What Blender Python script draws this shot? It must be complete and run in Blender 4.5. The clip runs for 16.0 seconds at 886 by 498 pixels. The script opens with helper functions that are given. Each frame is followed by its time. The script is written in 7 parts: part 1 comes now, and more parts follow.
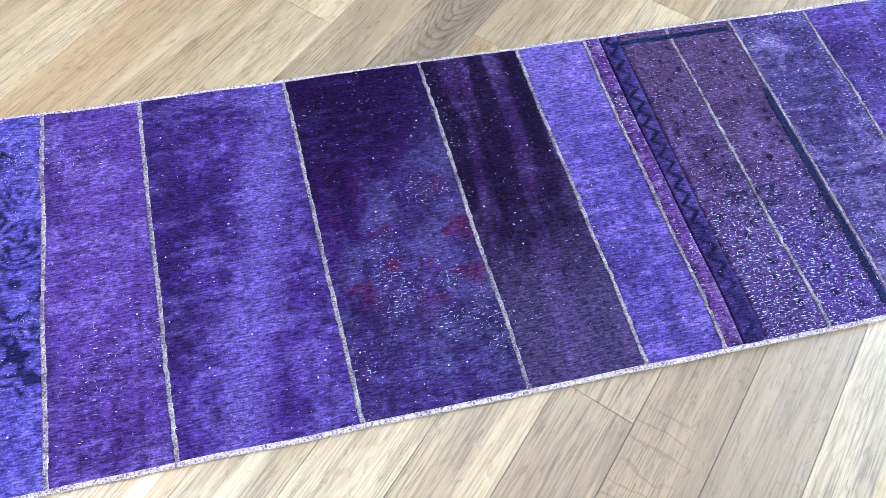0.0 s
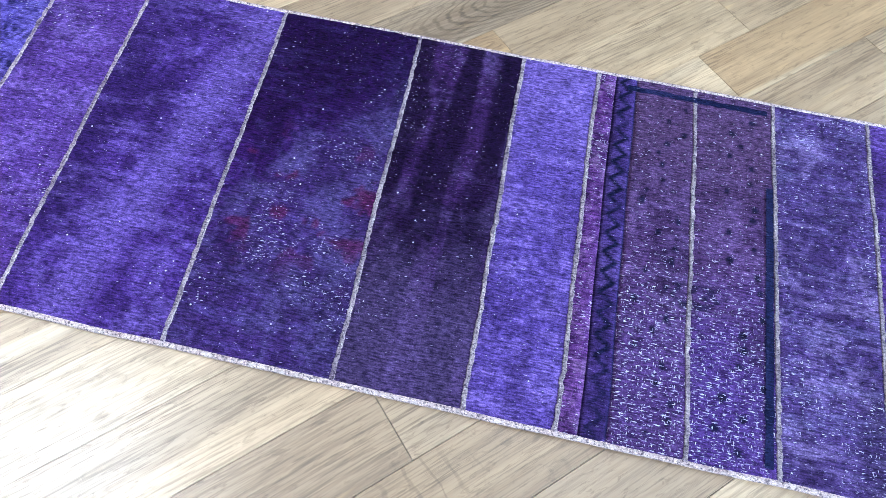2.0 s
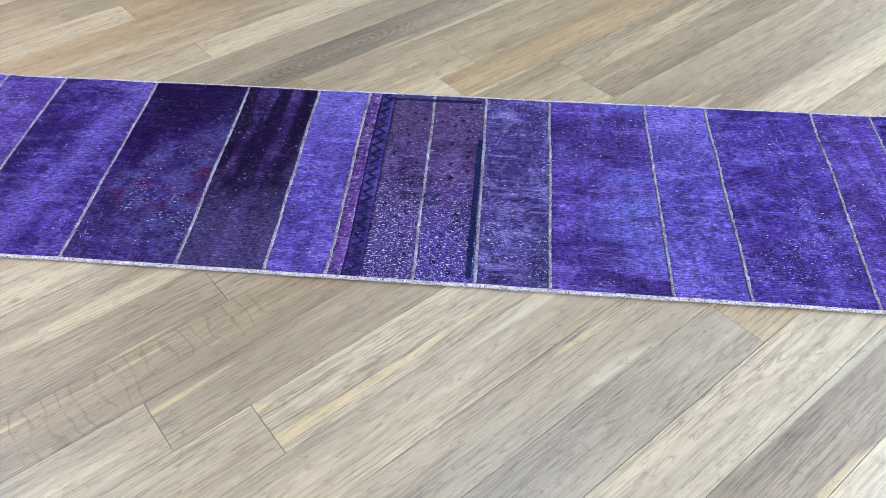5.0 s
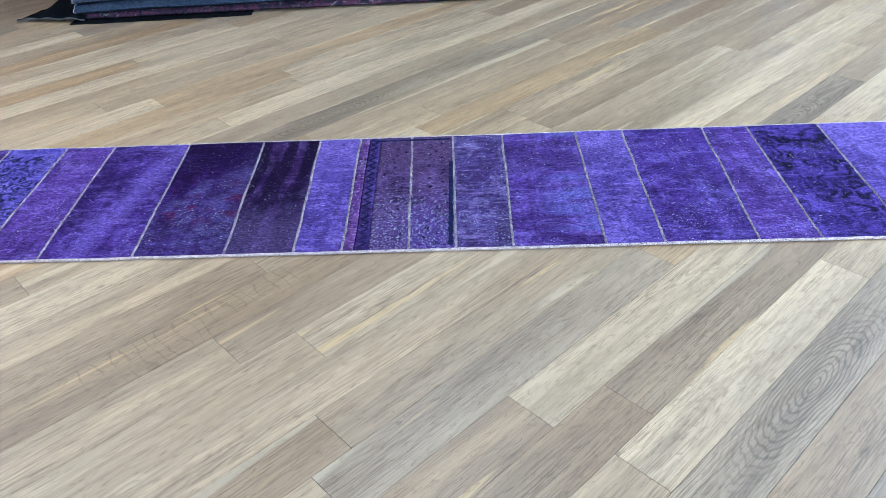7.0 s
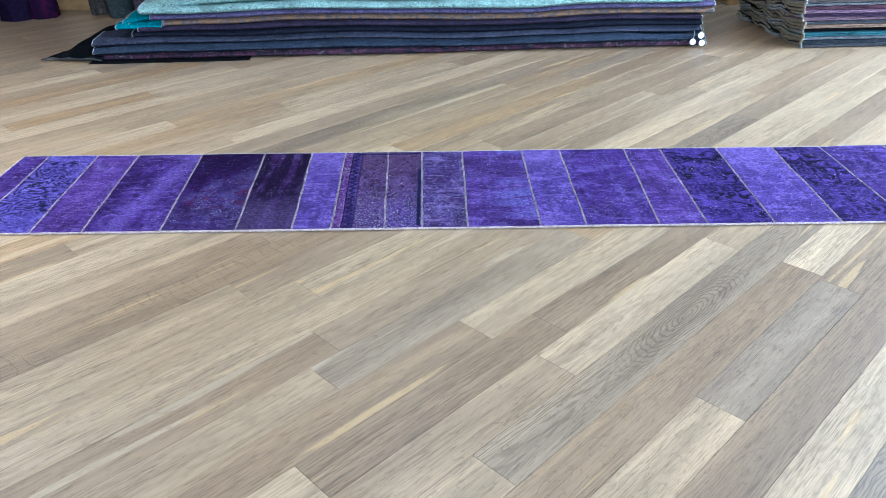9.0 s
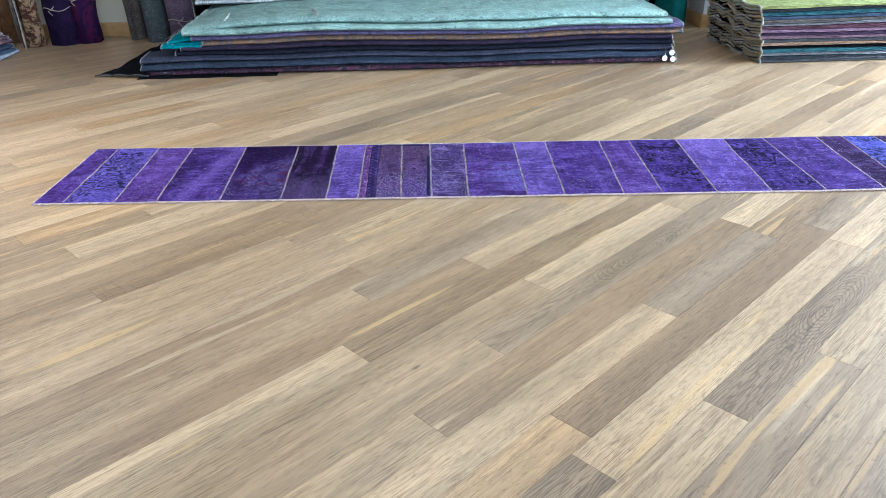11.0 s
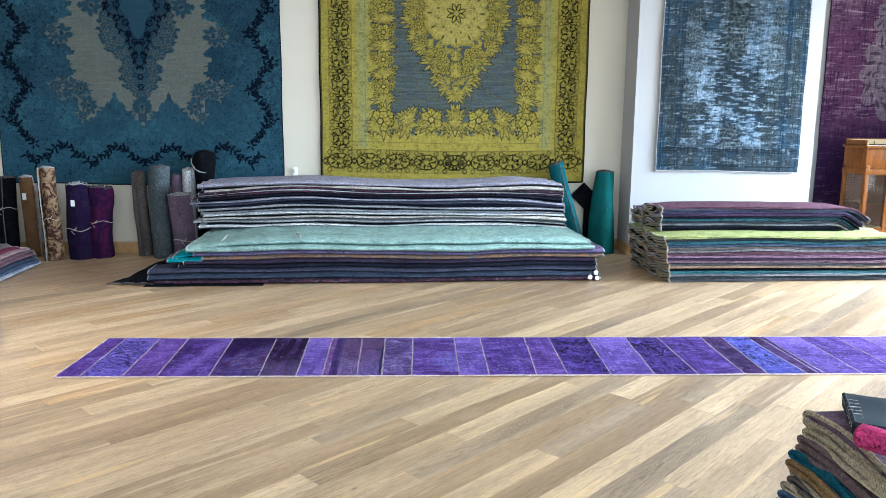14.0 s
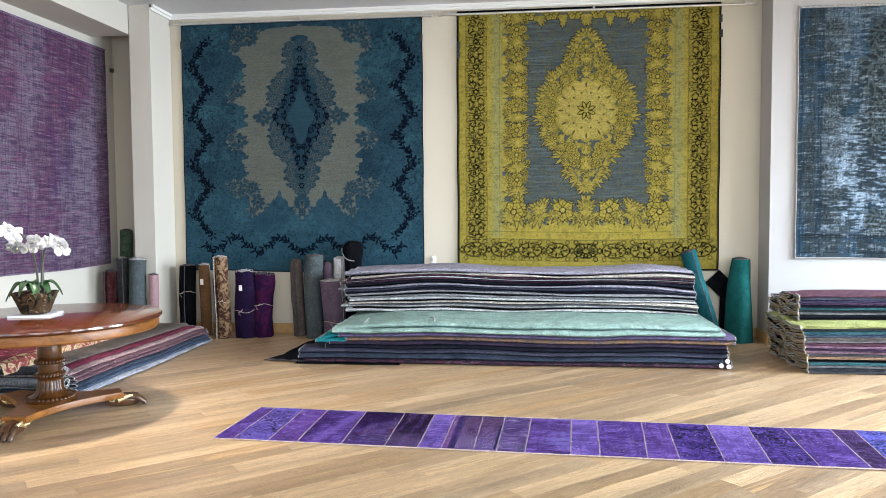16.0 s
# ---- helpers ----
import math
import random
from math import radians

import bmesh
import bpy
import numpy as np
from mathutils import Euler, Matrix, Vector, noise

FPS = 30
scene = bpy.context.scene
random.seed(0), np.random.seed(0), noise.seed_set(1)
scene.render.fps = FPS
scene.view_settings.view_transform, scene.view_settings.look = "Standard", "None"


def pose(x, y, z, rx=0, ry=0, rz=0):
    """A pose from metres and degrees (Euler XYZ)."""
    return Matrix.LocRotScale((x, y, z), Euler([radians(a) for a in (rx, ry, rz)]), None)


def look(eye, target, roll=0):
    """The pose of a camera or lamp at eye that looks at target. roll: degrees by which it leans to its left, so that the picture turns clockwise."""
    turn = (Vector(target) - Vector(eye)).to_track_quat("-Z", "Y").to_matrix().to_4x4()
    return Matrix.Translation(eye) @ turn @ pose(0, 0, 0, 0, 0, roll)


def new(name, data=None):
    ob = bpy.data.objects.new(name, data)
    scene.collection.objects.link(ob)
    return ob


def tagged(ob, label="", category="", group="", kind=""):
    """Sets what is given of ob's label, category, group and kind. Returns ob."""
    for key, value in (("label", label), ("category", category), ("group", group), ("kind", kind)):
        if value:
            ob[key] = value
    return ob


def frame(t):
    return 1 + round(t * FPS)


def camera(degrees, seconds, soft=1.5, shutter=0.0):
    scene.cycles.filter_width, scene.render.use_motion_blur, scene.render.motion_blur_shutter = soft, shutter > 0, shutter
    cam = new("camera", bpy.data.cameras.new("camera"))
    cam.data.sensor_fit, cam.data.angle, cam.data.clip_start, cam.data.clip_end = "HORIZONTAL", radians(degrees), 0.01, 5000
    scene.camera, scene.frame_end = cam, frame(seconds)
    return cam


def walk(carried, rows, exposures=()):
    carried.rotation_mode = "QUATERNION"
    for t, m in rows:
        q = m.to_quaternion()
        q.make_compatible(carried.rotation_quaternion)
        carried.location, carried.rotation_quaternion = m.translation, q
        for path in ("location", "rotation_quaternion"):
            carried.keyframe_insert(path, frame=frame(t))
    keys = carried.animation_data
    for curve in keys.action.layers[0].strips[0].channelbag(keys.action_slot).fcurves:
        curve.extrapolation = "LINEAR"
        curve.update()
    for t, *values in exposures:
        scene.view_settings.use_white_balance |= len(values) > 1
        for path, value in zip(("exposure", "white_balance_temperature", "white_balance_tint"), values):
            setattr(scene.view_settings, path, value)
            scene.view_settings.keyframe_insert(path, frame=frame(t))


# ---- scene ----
cam = camera(61.6, 16.0, soft=0.6)
# seconds, eye, target, roll
PATH = [
    (0, (0.194, 0.039, 1.245), (0.534, 0.978, -0.488), 4.6),
    (0.5, (0.364, 0.064, 1.207), (0.676, 1.053, -0.503), 6.7),
    (1, (0.525, 0.103, 1.196), (0.763, 1.107, -0.518), 8.7),
    (1.5, (0.658, 0.078, 1.198), (0.675, 1.062, -0.543), 10.1),
    (2, (0.704, 0.016, 1.183), (0.618, 0.997, -0.558), 4.9),
    (2.5, (0.755, -0.138, 1.236), (0.78, 0.972, -0.427), 2.9),
    (3, (0.87, -0.272, 1.263), (0.919, 0.94, -0.327), 3.0),
    (3.5, (1.01, -0.414, 1.274), (1.005, 0.874, -0.256), 2.3),
    (4, (1.071, -0.569, 1.301), (1.034, 0.793, -0.164), 0.4),
    (4.5, (1.13, -0.723, 1.317), (1.087, 0.682, -0.106), 0.2),
    (5, (1.209, -0.829, 1.312), (1.152, 0.585, -0.101), -0.3),
    (5.2, (1.205, -0.887, 1.316), (1.143, 0.53, -0.093), -0.7),
    (7.3, (1.143, -1.643, 1.322), (1.2, 0.015, 0.207), -3.9),
    (7.5, (1.13, -1.709, 1.328), (1.201, -0.049, 0.214), -4.5),
    (8, (1.132, -1.87, 1.332), (1.254, -0.195, 0.246), -2.2),
    (8.2, (1.143, -1.937, 1.336), (1.274, -0.246, 0.276), -0.7),
    (10.3, (1.15, -2.708, 1.396), (1.248, -0.939, 0.466), -0.8),
    (10.5, (1.113, -2.789, 1.39), (1.216, -1.018, 0.465), -0.8),
    (11, (1.074, -2.951, 1.411), (1.188, -1.172, 0.504), -0.8),
    (11.5, (1.106, -3.152, 1.417), (1.228, -1.334, 0.592), 0.7),
    (12, (1.076, -3.323, 1.443), (1.166, -1.454, 0.739), -0.4),
    (12.5, (1.029, -3.5, 1.441), (1.109, -1.606, 0.804), -1.7),
    (13, (1.074, -3.599, 1.445), (1.176, -1.69, 0.859), -1.7),
    (13.5, (1.19, -3.737, 1.46), (1.331, -1.808, 0.95), 0.1),
    (14, (1.198, -3.905, 1.507), (1.381, -1.942, 1.169), 0.5),
    (14.5, (1.186, -4.088, 1.542), (1.357, -2.105, 1.339), 0.6),
    (15, (1.256, -4.179, 1.551), (1.313, -2.184, 1.417), 0.8),
    (15.5, (1.364, -4.247, 1.542), (1.264, -2.253, 1.427), 0.3),
    (16, (1.428, -4.288, 1.538), (1.204, -2.303, 1.433), -0.4),
]
# seconds, stops, kelvin, tint: the film's camera cools close up and warms as the room comes into view
EXPOSURES = [(0.0, 0.38, 5100, 3), (4.0, 0.12, 5080, 4), (8.0, 0.04, 4880, 3), (10.5, 0.02, 5500, 6), (12.5, 0.10, 5750, 6), (14.5, 0.19, 6000, 6), (16.0, 0.27, 6600, 11)]
walk(cam, [(t, look(eye, target, roll)) for t, eye, target, roll in PATH], EXPOSURES)

# ---- world and light ----
WALL_Y, LEFT_X, RIGHT_X, REAR_Y, CEIL, DEEP_Y = 4.75, -3.81, 9.2, -7.5, 3.95, 6.3
world = bpy.data.worlds.new("sky")
scene.world = world
world.use_nodes = True
sky = world.node_tree.nodes.new("ShaderNodeTexSky")
sky.sky_type, sky.sun_disc = "NISHITA", False
sky.sun_elevation, sky.sun_rotation = radians(42), radians(120)
back = world.node_tree.nodes["Background"]
world.node_tree.links.new(sky.outputs[0], back.inputs[0])
back.inputs[1].default_value = 0.12


def window_light(name, m, width, height, watts, colour):
    """Sky light that comes in through a window's opening."""
    lamp = bpy.data.lights.new(name, "AREA")
    lamp.shape, lamp.size, lamp.size_y = "RECTANGLE", width, height
    lamp.energy, lamp.color = watts, colour
    ob = new(name, lamp)
    ob.matrix_world = m
    return ob


COOL = (0.74, 0.87, 1.0)
WINDOWS_RIGHT = [(-5.4, 2.6), (-1.7, 2.6), (2.6, 2.6)]
WINDOWS_REAR = [(-1.9, 2.8), (1.9, 2.8), (5.7, 2.8)]
for cy, w in WINDOWS_RIGHT:
    window_light("daylight", look((RIGHT_X - 0.05, cy, 2.0), (RIGHT_X - 3.2, cy, 0.0)), w, 3.0, {-5.4: 290, -1.7: 770, 2.6: 780}[cy], COOL).data.spread = radians(120)
for cx, w in WINDOWS_REAR:
    window_light("daylight", look((cx, REAR_Y + 0.05, 2.0), (cx, REAR_Y + 3.6, 0.0)), w, 3.0, {-1.9: 55, 1.9: 118, 5.7: 150}[cx], COOL).data.spread = radians(120)


WARM = (1.0, 0.93, 0.84)
TABLE_LIGHT = (-1.67, 0.70)
CEILING_LIGHTS = [(x, y) for x in (-2.15, 1.3, 4.7, 7.6) for y in (-4.9, -2.7, -0.5, 1.8, 3.3) if (x, y) not in ((-2.15, 1.8), (-2.15, -0.5))] + [TABLE_LIGHT]
for x, y in CEILING_LIGHTS:
    window_light("ceiling_lamp", look((x, y, CEIL + 0.012), (x, y + 0.001, 0)), *((0.3, 0.3) if (x, y) == TABLE_LIGHT else (0.56, 0.56)), (30 if x < 0 else 14 if x < 2 else 8) * (1.3 if (x, y) == TABLE_LIGHT else 0.1 if y > 3 else 0.6 if y > 1 else 0.15), WARM).data.spread = radians(78 if (x, y) == TABLE_LIGHT else 125)

# ---- materials ----
class Nodes:
    """Short calls to make the nodes of one material."""

    def __init__(self, name, rough=0.6, metal=0.0):
        self.mat = bpy.data.materials.new(name)
        self.mat.use_nodes = True
        self.t = self.mat.node_tree
        self.bsdf = self.t.nodes["Principled BSDF"]
        self.bsdf.inputs["Roughness"].default_value = rough
        self.bsdf.inputs["Metallic"].default_value = metal
        self.co = self.t.nodes.new("ShaderNodeTexCoord").outputs["Object"]

    def put(self, socket, value):
        if isinstance(value, bpy.types.NodeSocket):
            self.t.links.new(value, socket)
        elif isinstance(value, (tuple, list)) and len(value) == 3 and socket.type == "RGBA":
            socket.default_value = (*value, 1)
        else:
            socket.default_value = value

    def set(self, name, value):
        self.put(self.bsdf.inputs[name], value)

    def scaled(self, sx, sy, sz, vec=None, offset=None):
        n = self.t.nodes.new("ShaderNodeMapping")
        self.put(n.inputs[0], vec or self.co)
        n.inputs["Scale"].default_value = (sx, sy, sz)
        if offset is not None:
            self.put(n.inputs["Location"], offset)
        return n.outputs[0]

    def noise(self, scale, detail=3.0, rough=0.55, vec=None, distort=0.0, colour=False):
        n = self.t.nodes.new("ShaderNodeTexNoise")
        self.put(n.inputs["Vector"], vec or self.co)
        n.inputs["Scale"].default_value, n.inputs["Detail"].default_value = scale, detail
        n.inputs["Roughness"].default_value, n.inputs["Distortion"].default_value = rough, distort
        return n.outputs[1 if colour else 0]

    def voronoi(self, scale, vec=None, feature="F1", out=0, random=1.0):
        n = self.t.nodes.new("ShaderNodeTexVoronoi")
        n.feature = feature
        self.put(n.inputs["Vector"], vec or self.co)
        n.inputs["Scale"].default_value = scale
        n.inputs["Randomness"].default_value = random
        return n.outputs[out]

    def wave(self, scale, distortion, detail=2.0, dscale=1.0, vec=None, axis="Y"):
        n = self.t.nodes.new("ShaderNodeTexWave")
        n.bands_direction = axis
        self.put(n.inputs["Vector"], vec or self.co)
        n.inputs["Scale"].default_value, n.inputs["Distortion"].default_value = scale, distortion
        n.inputs["Detail"].default_value, n.inputs["Detail Scale"].default_value = detail, dscale
        return n.outputs[1]

    def ramp(self, fac, stops):
        n = self.t.nodes.new("ShaderNodeValToRGB")
        self.put(n.inputs[0], fac)
        e = n.color_ramp.elements
        while len(e) < len(stops):
            e.new(0.5)
        for el, (pos, c) in zip(e, stops):
            el.position = pos
            el.color = (*c, 1) if isinstance(c, (tuple, list)) else (c, c, c, 1)
        return n.outputs[0]

    def mix(self, fac, a, b, blend="MIX"):
        n = self.t.nodes.new("ShaderNodeMix")
        n.data_type, n.blend_type = "RGBA", blend
        self.put(n.inputs[0], fac)
        self.put(n.inputs[6], a)
        self.put(n.inputs[7], b)
        return n.outputs[2]

    def math(self, op, a, b=0.0):
        n = self.t.nodes.new("ShaderNodeMath")
        n.operation = op
        self.put(n.inputs[0], a)
        self.put(n.inputs[1], b)
        return n.outputs[0]

    def axis(self, i, vec=None):
        n = self.t.nodes.new("ShaderNodeSeparateXYZ")
        self.put(n.inputs[0], vec or self.co)
        return n.outputs[i]

    def random(self, island=False):
        if island:
            return self.t.nodes.new("ShaderNodeNewGeometry").outputs["Random Per Island"]
        return self.t.nodes.new("ShaderNodeObjectInfo").outputs["Random"]

    def bump(self, height, strength=0.3, distance=0.005):
        n = self.t.nodes.new("ShaderNodeBump")
        n.inputs["Strength"].default_value, n.inputs["Distance"].default_value = strength, distance
        self.put(n.inputs["Height"], height)
        self.set("Normal", n.outputs[0])

    def attribute(self, name):
        n = self.t.nodes.new("ShaderNodeAttribute")
        n.attribute_name = name
        return n.outputs["Color"]


def srgb(r, g, b):
    """Linear colour from 0 to 255 values."""
    return tuple((v / 255 / 12.92) if v < 10.3 else ((v / 255 + 0.055) / 1.055) ** 2.4 for v in (r, g, b))


def oak_material(name, tones, island=False, rings=0.35, flecks=False):
    """Limed oak boards; the grain runs along local x. tones: dark, middle, light; rings: how much cathedral figure shows."""
    n = Nodes(name, 0.42)
    rnd = n.random(island)
    shift = n.t.nodes.new("ShaderNodeCombineXYZ")
    for i, k in enumerate((37.0, 91.0, 53.0)):
        n.put(shift.inputs[i], n.math("MULTIPLY", rnd, k))
    co = n.scaled(1, 1, 1, offset=shift.outputs[0])
    col = n.ramp(rnd, [((i + 0.5) / len(tones), c) for i, c in enumerate(tones)])
    # slow bands along the board, greyer and paler
    col = n.mix(n.ramp(n.noise(1.3, 4.0, 0.6, n.scaled(0.55, 7.0, 1, co), distort=0.3), [(0.42, 0.0), (0.60, 0.75)]), col, n.mix(1.0, col, (0.70, 0.68, 0.67), "MULTIPLY"))
    col = n.mix(n.ramp(n.noise(1.1, 4.0, 0.6, n.scaled(0.5, 8.0, 1, co), distort=0.4), [(0.50, 0.0), (0.62, 0.7)]), col, n.mix(1.0, col, (1.25, 1.24, 1.21), "MULTIPLY"))
    cloud = n.noise(5.5, 4.0, 0.6, n.scaled(0.7, 2.2, 1, co))
    col = n.mix(n.ramp(cloud, [(0.42, 0.35), (0.60, 0.0)]), col, n.mix(1.0, col, (0.80, 0.78, 0.76), "MULTIPLY"))
    # cathedral figure: nested arches along the board, broken by noise
    along, across = n.axis(0, co), n.axis(1)
    arch = n.math("MULTIPLY", n.math("MULTIPLY", across, across), 300.0)
    field = n.math("ADD", n.math("ADD", arch, n.math("MULTIPLY", along, 1.3)), n.math("MULTIPLY", n.noise(1.0, 3.0, 0.55, n.scaled(2.2, 13.0, 1, co), distort=0.5), 2.6))
    lines = n.ramp(n.math("SINE", n.math("MULTIPLY", field, 21.0)), [(0.25, 0.0), (0.95, 1.0)])
    where = n.ramp(n.noise(1.0, 2.0, 0.5, n.scaled(0.8, 2.0, 1, co)), [(0.42, 0.35), (0.56, 1.0)])
    col = n.mix(n.math("MULTIPLY", n.math("MULTIPLY", lines, where), rings), col, n.mix(1.0, col, (0.58, 0.53, 0.48), "MULTIPLY"))
    if rings >= 1:
        # one eye of closed loops in the middle of the board
        eye = n.math("SQRT", n.math("ADD", n.math("POWER", n.math("ABSOLUTE", n.axis(0)), 2.0), n.math("POWER", n.math("ABSOLUTE", n.math("MULTIPLY", across, 4.6)), 2.0)))
        eye = n.math("ADD", eye, n.math("MULTIPLY", n.noise(1.0, 3.0, 0.6, n.scaled(5.0, 22.0, 1, co), distort=0.4), 0.09))
        loop = n.math("MULTIPLY", n.ramp(n.math("SINE", n.math("MULTIPLY", eye, 190.0)), [(0.15, 0.0), (0.9, 1.0)]), n.ramp(eye, [(0.30, 0.85), (0.52, 0.0)]))
        col = n.mix(loop, col, n.mix(1.0, col, (0.52, 0.47, 0.43), "MULTIPLY"))
    # pores: short hair-thin dark lines, thicker in places
    fine = n.noise(1.0, 3.0, 0.6, n.scaled(11.0, 290, 1, co))
    open_grain = n.ramp(n.noise(1.0, 3.0, 0.55, n.scaled(1.2, 9.0, 1, co)), [(0.38, 0.25), (0.64, 0.85)])
    col = n.mix(n.math("MULTIPLY", n.ramp(fine, [(0.48, 0.0), (0.62, 1.0)]), open_grain), col, n.mix(1.0, col, (0.40, 0.35, 0.30), "MULTIPLY"))
    streak = n.noise(1.0, 4.0, 0.6, n.scaled(3.2, 60, 1, co), distort=0.5)
    col = n.mix(n.ramp(streak, [(0.50, 0.0), (0.66, 0.6)]), col, n.mix(1.0, col, (0.66, 0.61, 0.56), "MULTIPLY"))
    # yellow sapwood slivers
    sap = n.ramp(n.noise(1.7, 2.0, 0.5, n.scaled(0.6, 11.0, 1, co), distort=0.2), [(0.675, 0.0), (0.705, 0.5)])
    col = n.mix(sap, col, (0.52, 0.36, 0.175))
    white = n.ramp(n.noise(1.4, 2.0, 0.5, n.scaled(0.45, 9.0, 1, n.scaled(1, 1, 1, co, (3.1, 8.7, 0)))), [(0.665, 0.0), (0.695, 0.35)])
    col = n.mix(white, col, (0.56, 0.46, 0.33))
    if flecks:
        # rays of quartered oak: dark crooked cracks across the grain
        line = n.ramp(n.wave(8.5, 9.0, 3.0, 1.5, n.scaled(1.0, 0.6, 1, co), "X"), [(0.90, 0.0), (0.985, 1.0)])
        spots = n.ramp(n.noise(2.6, 2.0, 0.5, n.scaled(1.3, 3.4, 1, co)), [(0.46, 0.0), (0.60, 0.45)])
        col = n.mix(n.math("MULTIPLY", line, spots), col, n.mix(1.0, col, (0.42, 0.37, 0.32), "MULTIPLY"))
    speck = n.noise(1.0, 4.0, 0.7, n.scaled(26.0, 85.0, 1, co), distort=0.8)
    col = n.mix(n.ramp(speck, [(0.55, 0.0), (0.68, 0.75)]), col, n.mix(1.0, col, (0.55, 0.50, 0.45), "MULTIPLY"))
    col = n.mix(n.ramp(speck, [(0.30, 0.4), (0.44, 0.0)]), col, n.mix(1.0, col, (1.25, 1.22, 1.16), "MULTIPLY"))
    knot = n.ramp(n.voronoi(1.5, n.scaled(0.8, 2.2, 1, co)), [(0.010, 0.9), (0.03, 0.0)])
    col = n.mix(knot, col, (0.07, 0.045, 0.025))
    n.set("Base Color", n.mix(1.0, col, (1.19, 1.115, 1.01), "MULTIPLY"))
    n.set("Roughness", n.ramp(fine, [(0.3, 0.33), (0.8, 0.46)]))
    n.bump(fine, 0.08, 0.0015)
    n.set("Specular IOR Level", 0.95)
    n.set("Coat Weight", 0.22)
    n.set("Coat Roughness", 0.42)
    return n.mat


def paint_material(name, colour, rough=0.75):
    n = Nodes(name, rough)
    big = n.noise(1.1, 3.0)
    n.set("Base Color", n.mix(n.ramp(big, [(0.3, 0.0), (0.8, 0.35)]), colour, tuple(c * 0.86 for c in colour)))
    n.bump(n.noise(220, 2.0), 0.06, 0.002)
    return n.mat


def wool_material(name, dark, mid, light, fleck=(0.55, 0.52, 0.5), worn=0.5, big=5.0, along=(75, 330, 95), nap=(360, 520, 360), stain=None, mottle=0.45):
    """Dyed wool: three tones in clouds, rows of knots and pale worn flecks."""
    n = Nodes(name, 0.95)
    cloud = n.noise(big, 8.0, 0.74, distort=0.3)
    col = n.mix(n.ramp(cloud, [(0.36, 0.0), (0.56, 1.0)]), dark, mid)
    col = n.mix(n.ramp(n.noise(big * 1.9, 9.0, 0.80), [(0.50, 0.0), (0.72, 0.8)]), col, light)
    if stain:
        col = n.mix(n.ramp(n.noise(big * 1.2, 5.0, 0.65, n.scaled(1, 1, 1, offset=(7.3, 2.1, 0))), [(0.58, 0.0), (0.68, 0.6)]), col, stain)
    rows = n.noise(1.0, 3.0, 0.65, n.scaled(*along))
    knots = n.noise(1.0, 2.0, 0.6, n.scaled(*nap))
    col = n.mix(n.ramp(rows, [(0.36, 1.0), (0.52, 0.0)]), col, n.mix(1.0, col, (0.22, 0.22, 0.27), "MULTIPLY"))
    col = n.mix(n.ramp(knots, [(0.52, 0.0), (0.68, 0.8)]), col, n.mix(1.0, col, (2.2, 2.2, 2.0), "MULTIPLY"))
    mott = n.noise(42.0, 5.0, 0.72)
    col = n.mix(n.ramp(mott, [(0.36, mottle), (0.50, 0.0)]), col, n.mix(1.0, col, (0.45, 0.45, 0.50), "MULTIPLY"))
    col = n.mix(n.ramp(mott, [(0.54, 0.0), (0.70, 0.8 * mottle)]), col, n.mix(1.0, col, (1.7, 1.7, 1.6), "MULTIPLY"))
    patch = n.noise(big * 1.5, 4.0, 0.65)
    if mottle > 0.6:
        speck = n.ramp(n.voronoi(140.0, n.scaled(1.0, 1.6, 1.0)), [(0.13, 1.0), (0.20, 0.0)])
        col = n.mix(n.math("MULTIPLY", speck, n.ramp(n.noise(30.0, 3.0, 0.6), [(0.52, 0.0), (0.62, 0.85)])), col, fleck)
    wear = n.math("MULTIPLY", n.ramp(rows, [(0.62, 0.0), (0.67, 1.0)]), n.ramp(patch, [(0.46, 0.04), (0.66, worn)]))
    col = n.mix(wear, col, fleck)
    n.set("Base Color", col)
    n.bump(knots, 0.6, 0.003)
    n.set("Specular IOR Level", 0.05)
    return n.mat


def plain_material(name, colour, rough=0.5, metal=0.0, vary=0.2, scale=12.0, bump=0.1):
    n = Nodes(name, rough, metal)
    f = n.noise(scale, 4.0, 0.6)
    n.set("Base Color", n.mix(n.ramp(f, [(0.3, 0.0), (0.75, 1.0)]), tuple(c * (1 - vary) for c in colour), tuple(min(1, c * (1 + vary)) for c in colour)))
    if bump:
        n.bump(n.noise(scale * 6, 3.0), bump, 0.002)
    return n.mat


OAKS = {"pale": oak_material("oak_pale", [(0.43, 0.327, 0.215), (0.47, 0.364, 0.246), (0.415, 0.311, 0.20)]),
        "tan": oak_material("oak_tan", [(0.35, 0.254, 0.160), (0.38, 0.283, 0.182), (0.34, 0.252, 0.166)]),
        "honey": oak_material("oak_honey", [(0.37, 0.252, 0.140), (0.40, 0.280, 0.162)]),
        "brown": oak_material("oak_brown", [(0.275, 0.193, 0.119), (0.31, 0.221, 0.139), (0.285, 0.205, 0.131)]),
        "grey": oak_material("oak_grey", [(0.275, 0.207, 0.142), (0.305, 0.233, 0.163)]),
        "ringed": oak_material("oak_ringed", [(0.27, 0.206, 0.142), (0.30, 0.23, 0.16)], rings=1.0),
        "flecked": oak_material("oak_flecked", [(0.275, 0.192, 0.115), (0.285, 0.20, 0.12)], rings=0.1, flecks=True)}
# the outer boards have lifted tones: the far floor's glare put into their colour
OAK_REST = oak_material("oak_boards", [(0.34, 0.245, 0.157), (0.40, 0.298, 0.192), (0.35, 0.262, 0.178), (0.42, 0.319, 0.21), (0.385, 0.275, 0.168), (0.37, 0.278, 0.184), (0.44, 0.34, 0.228)], True)
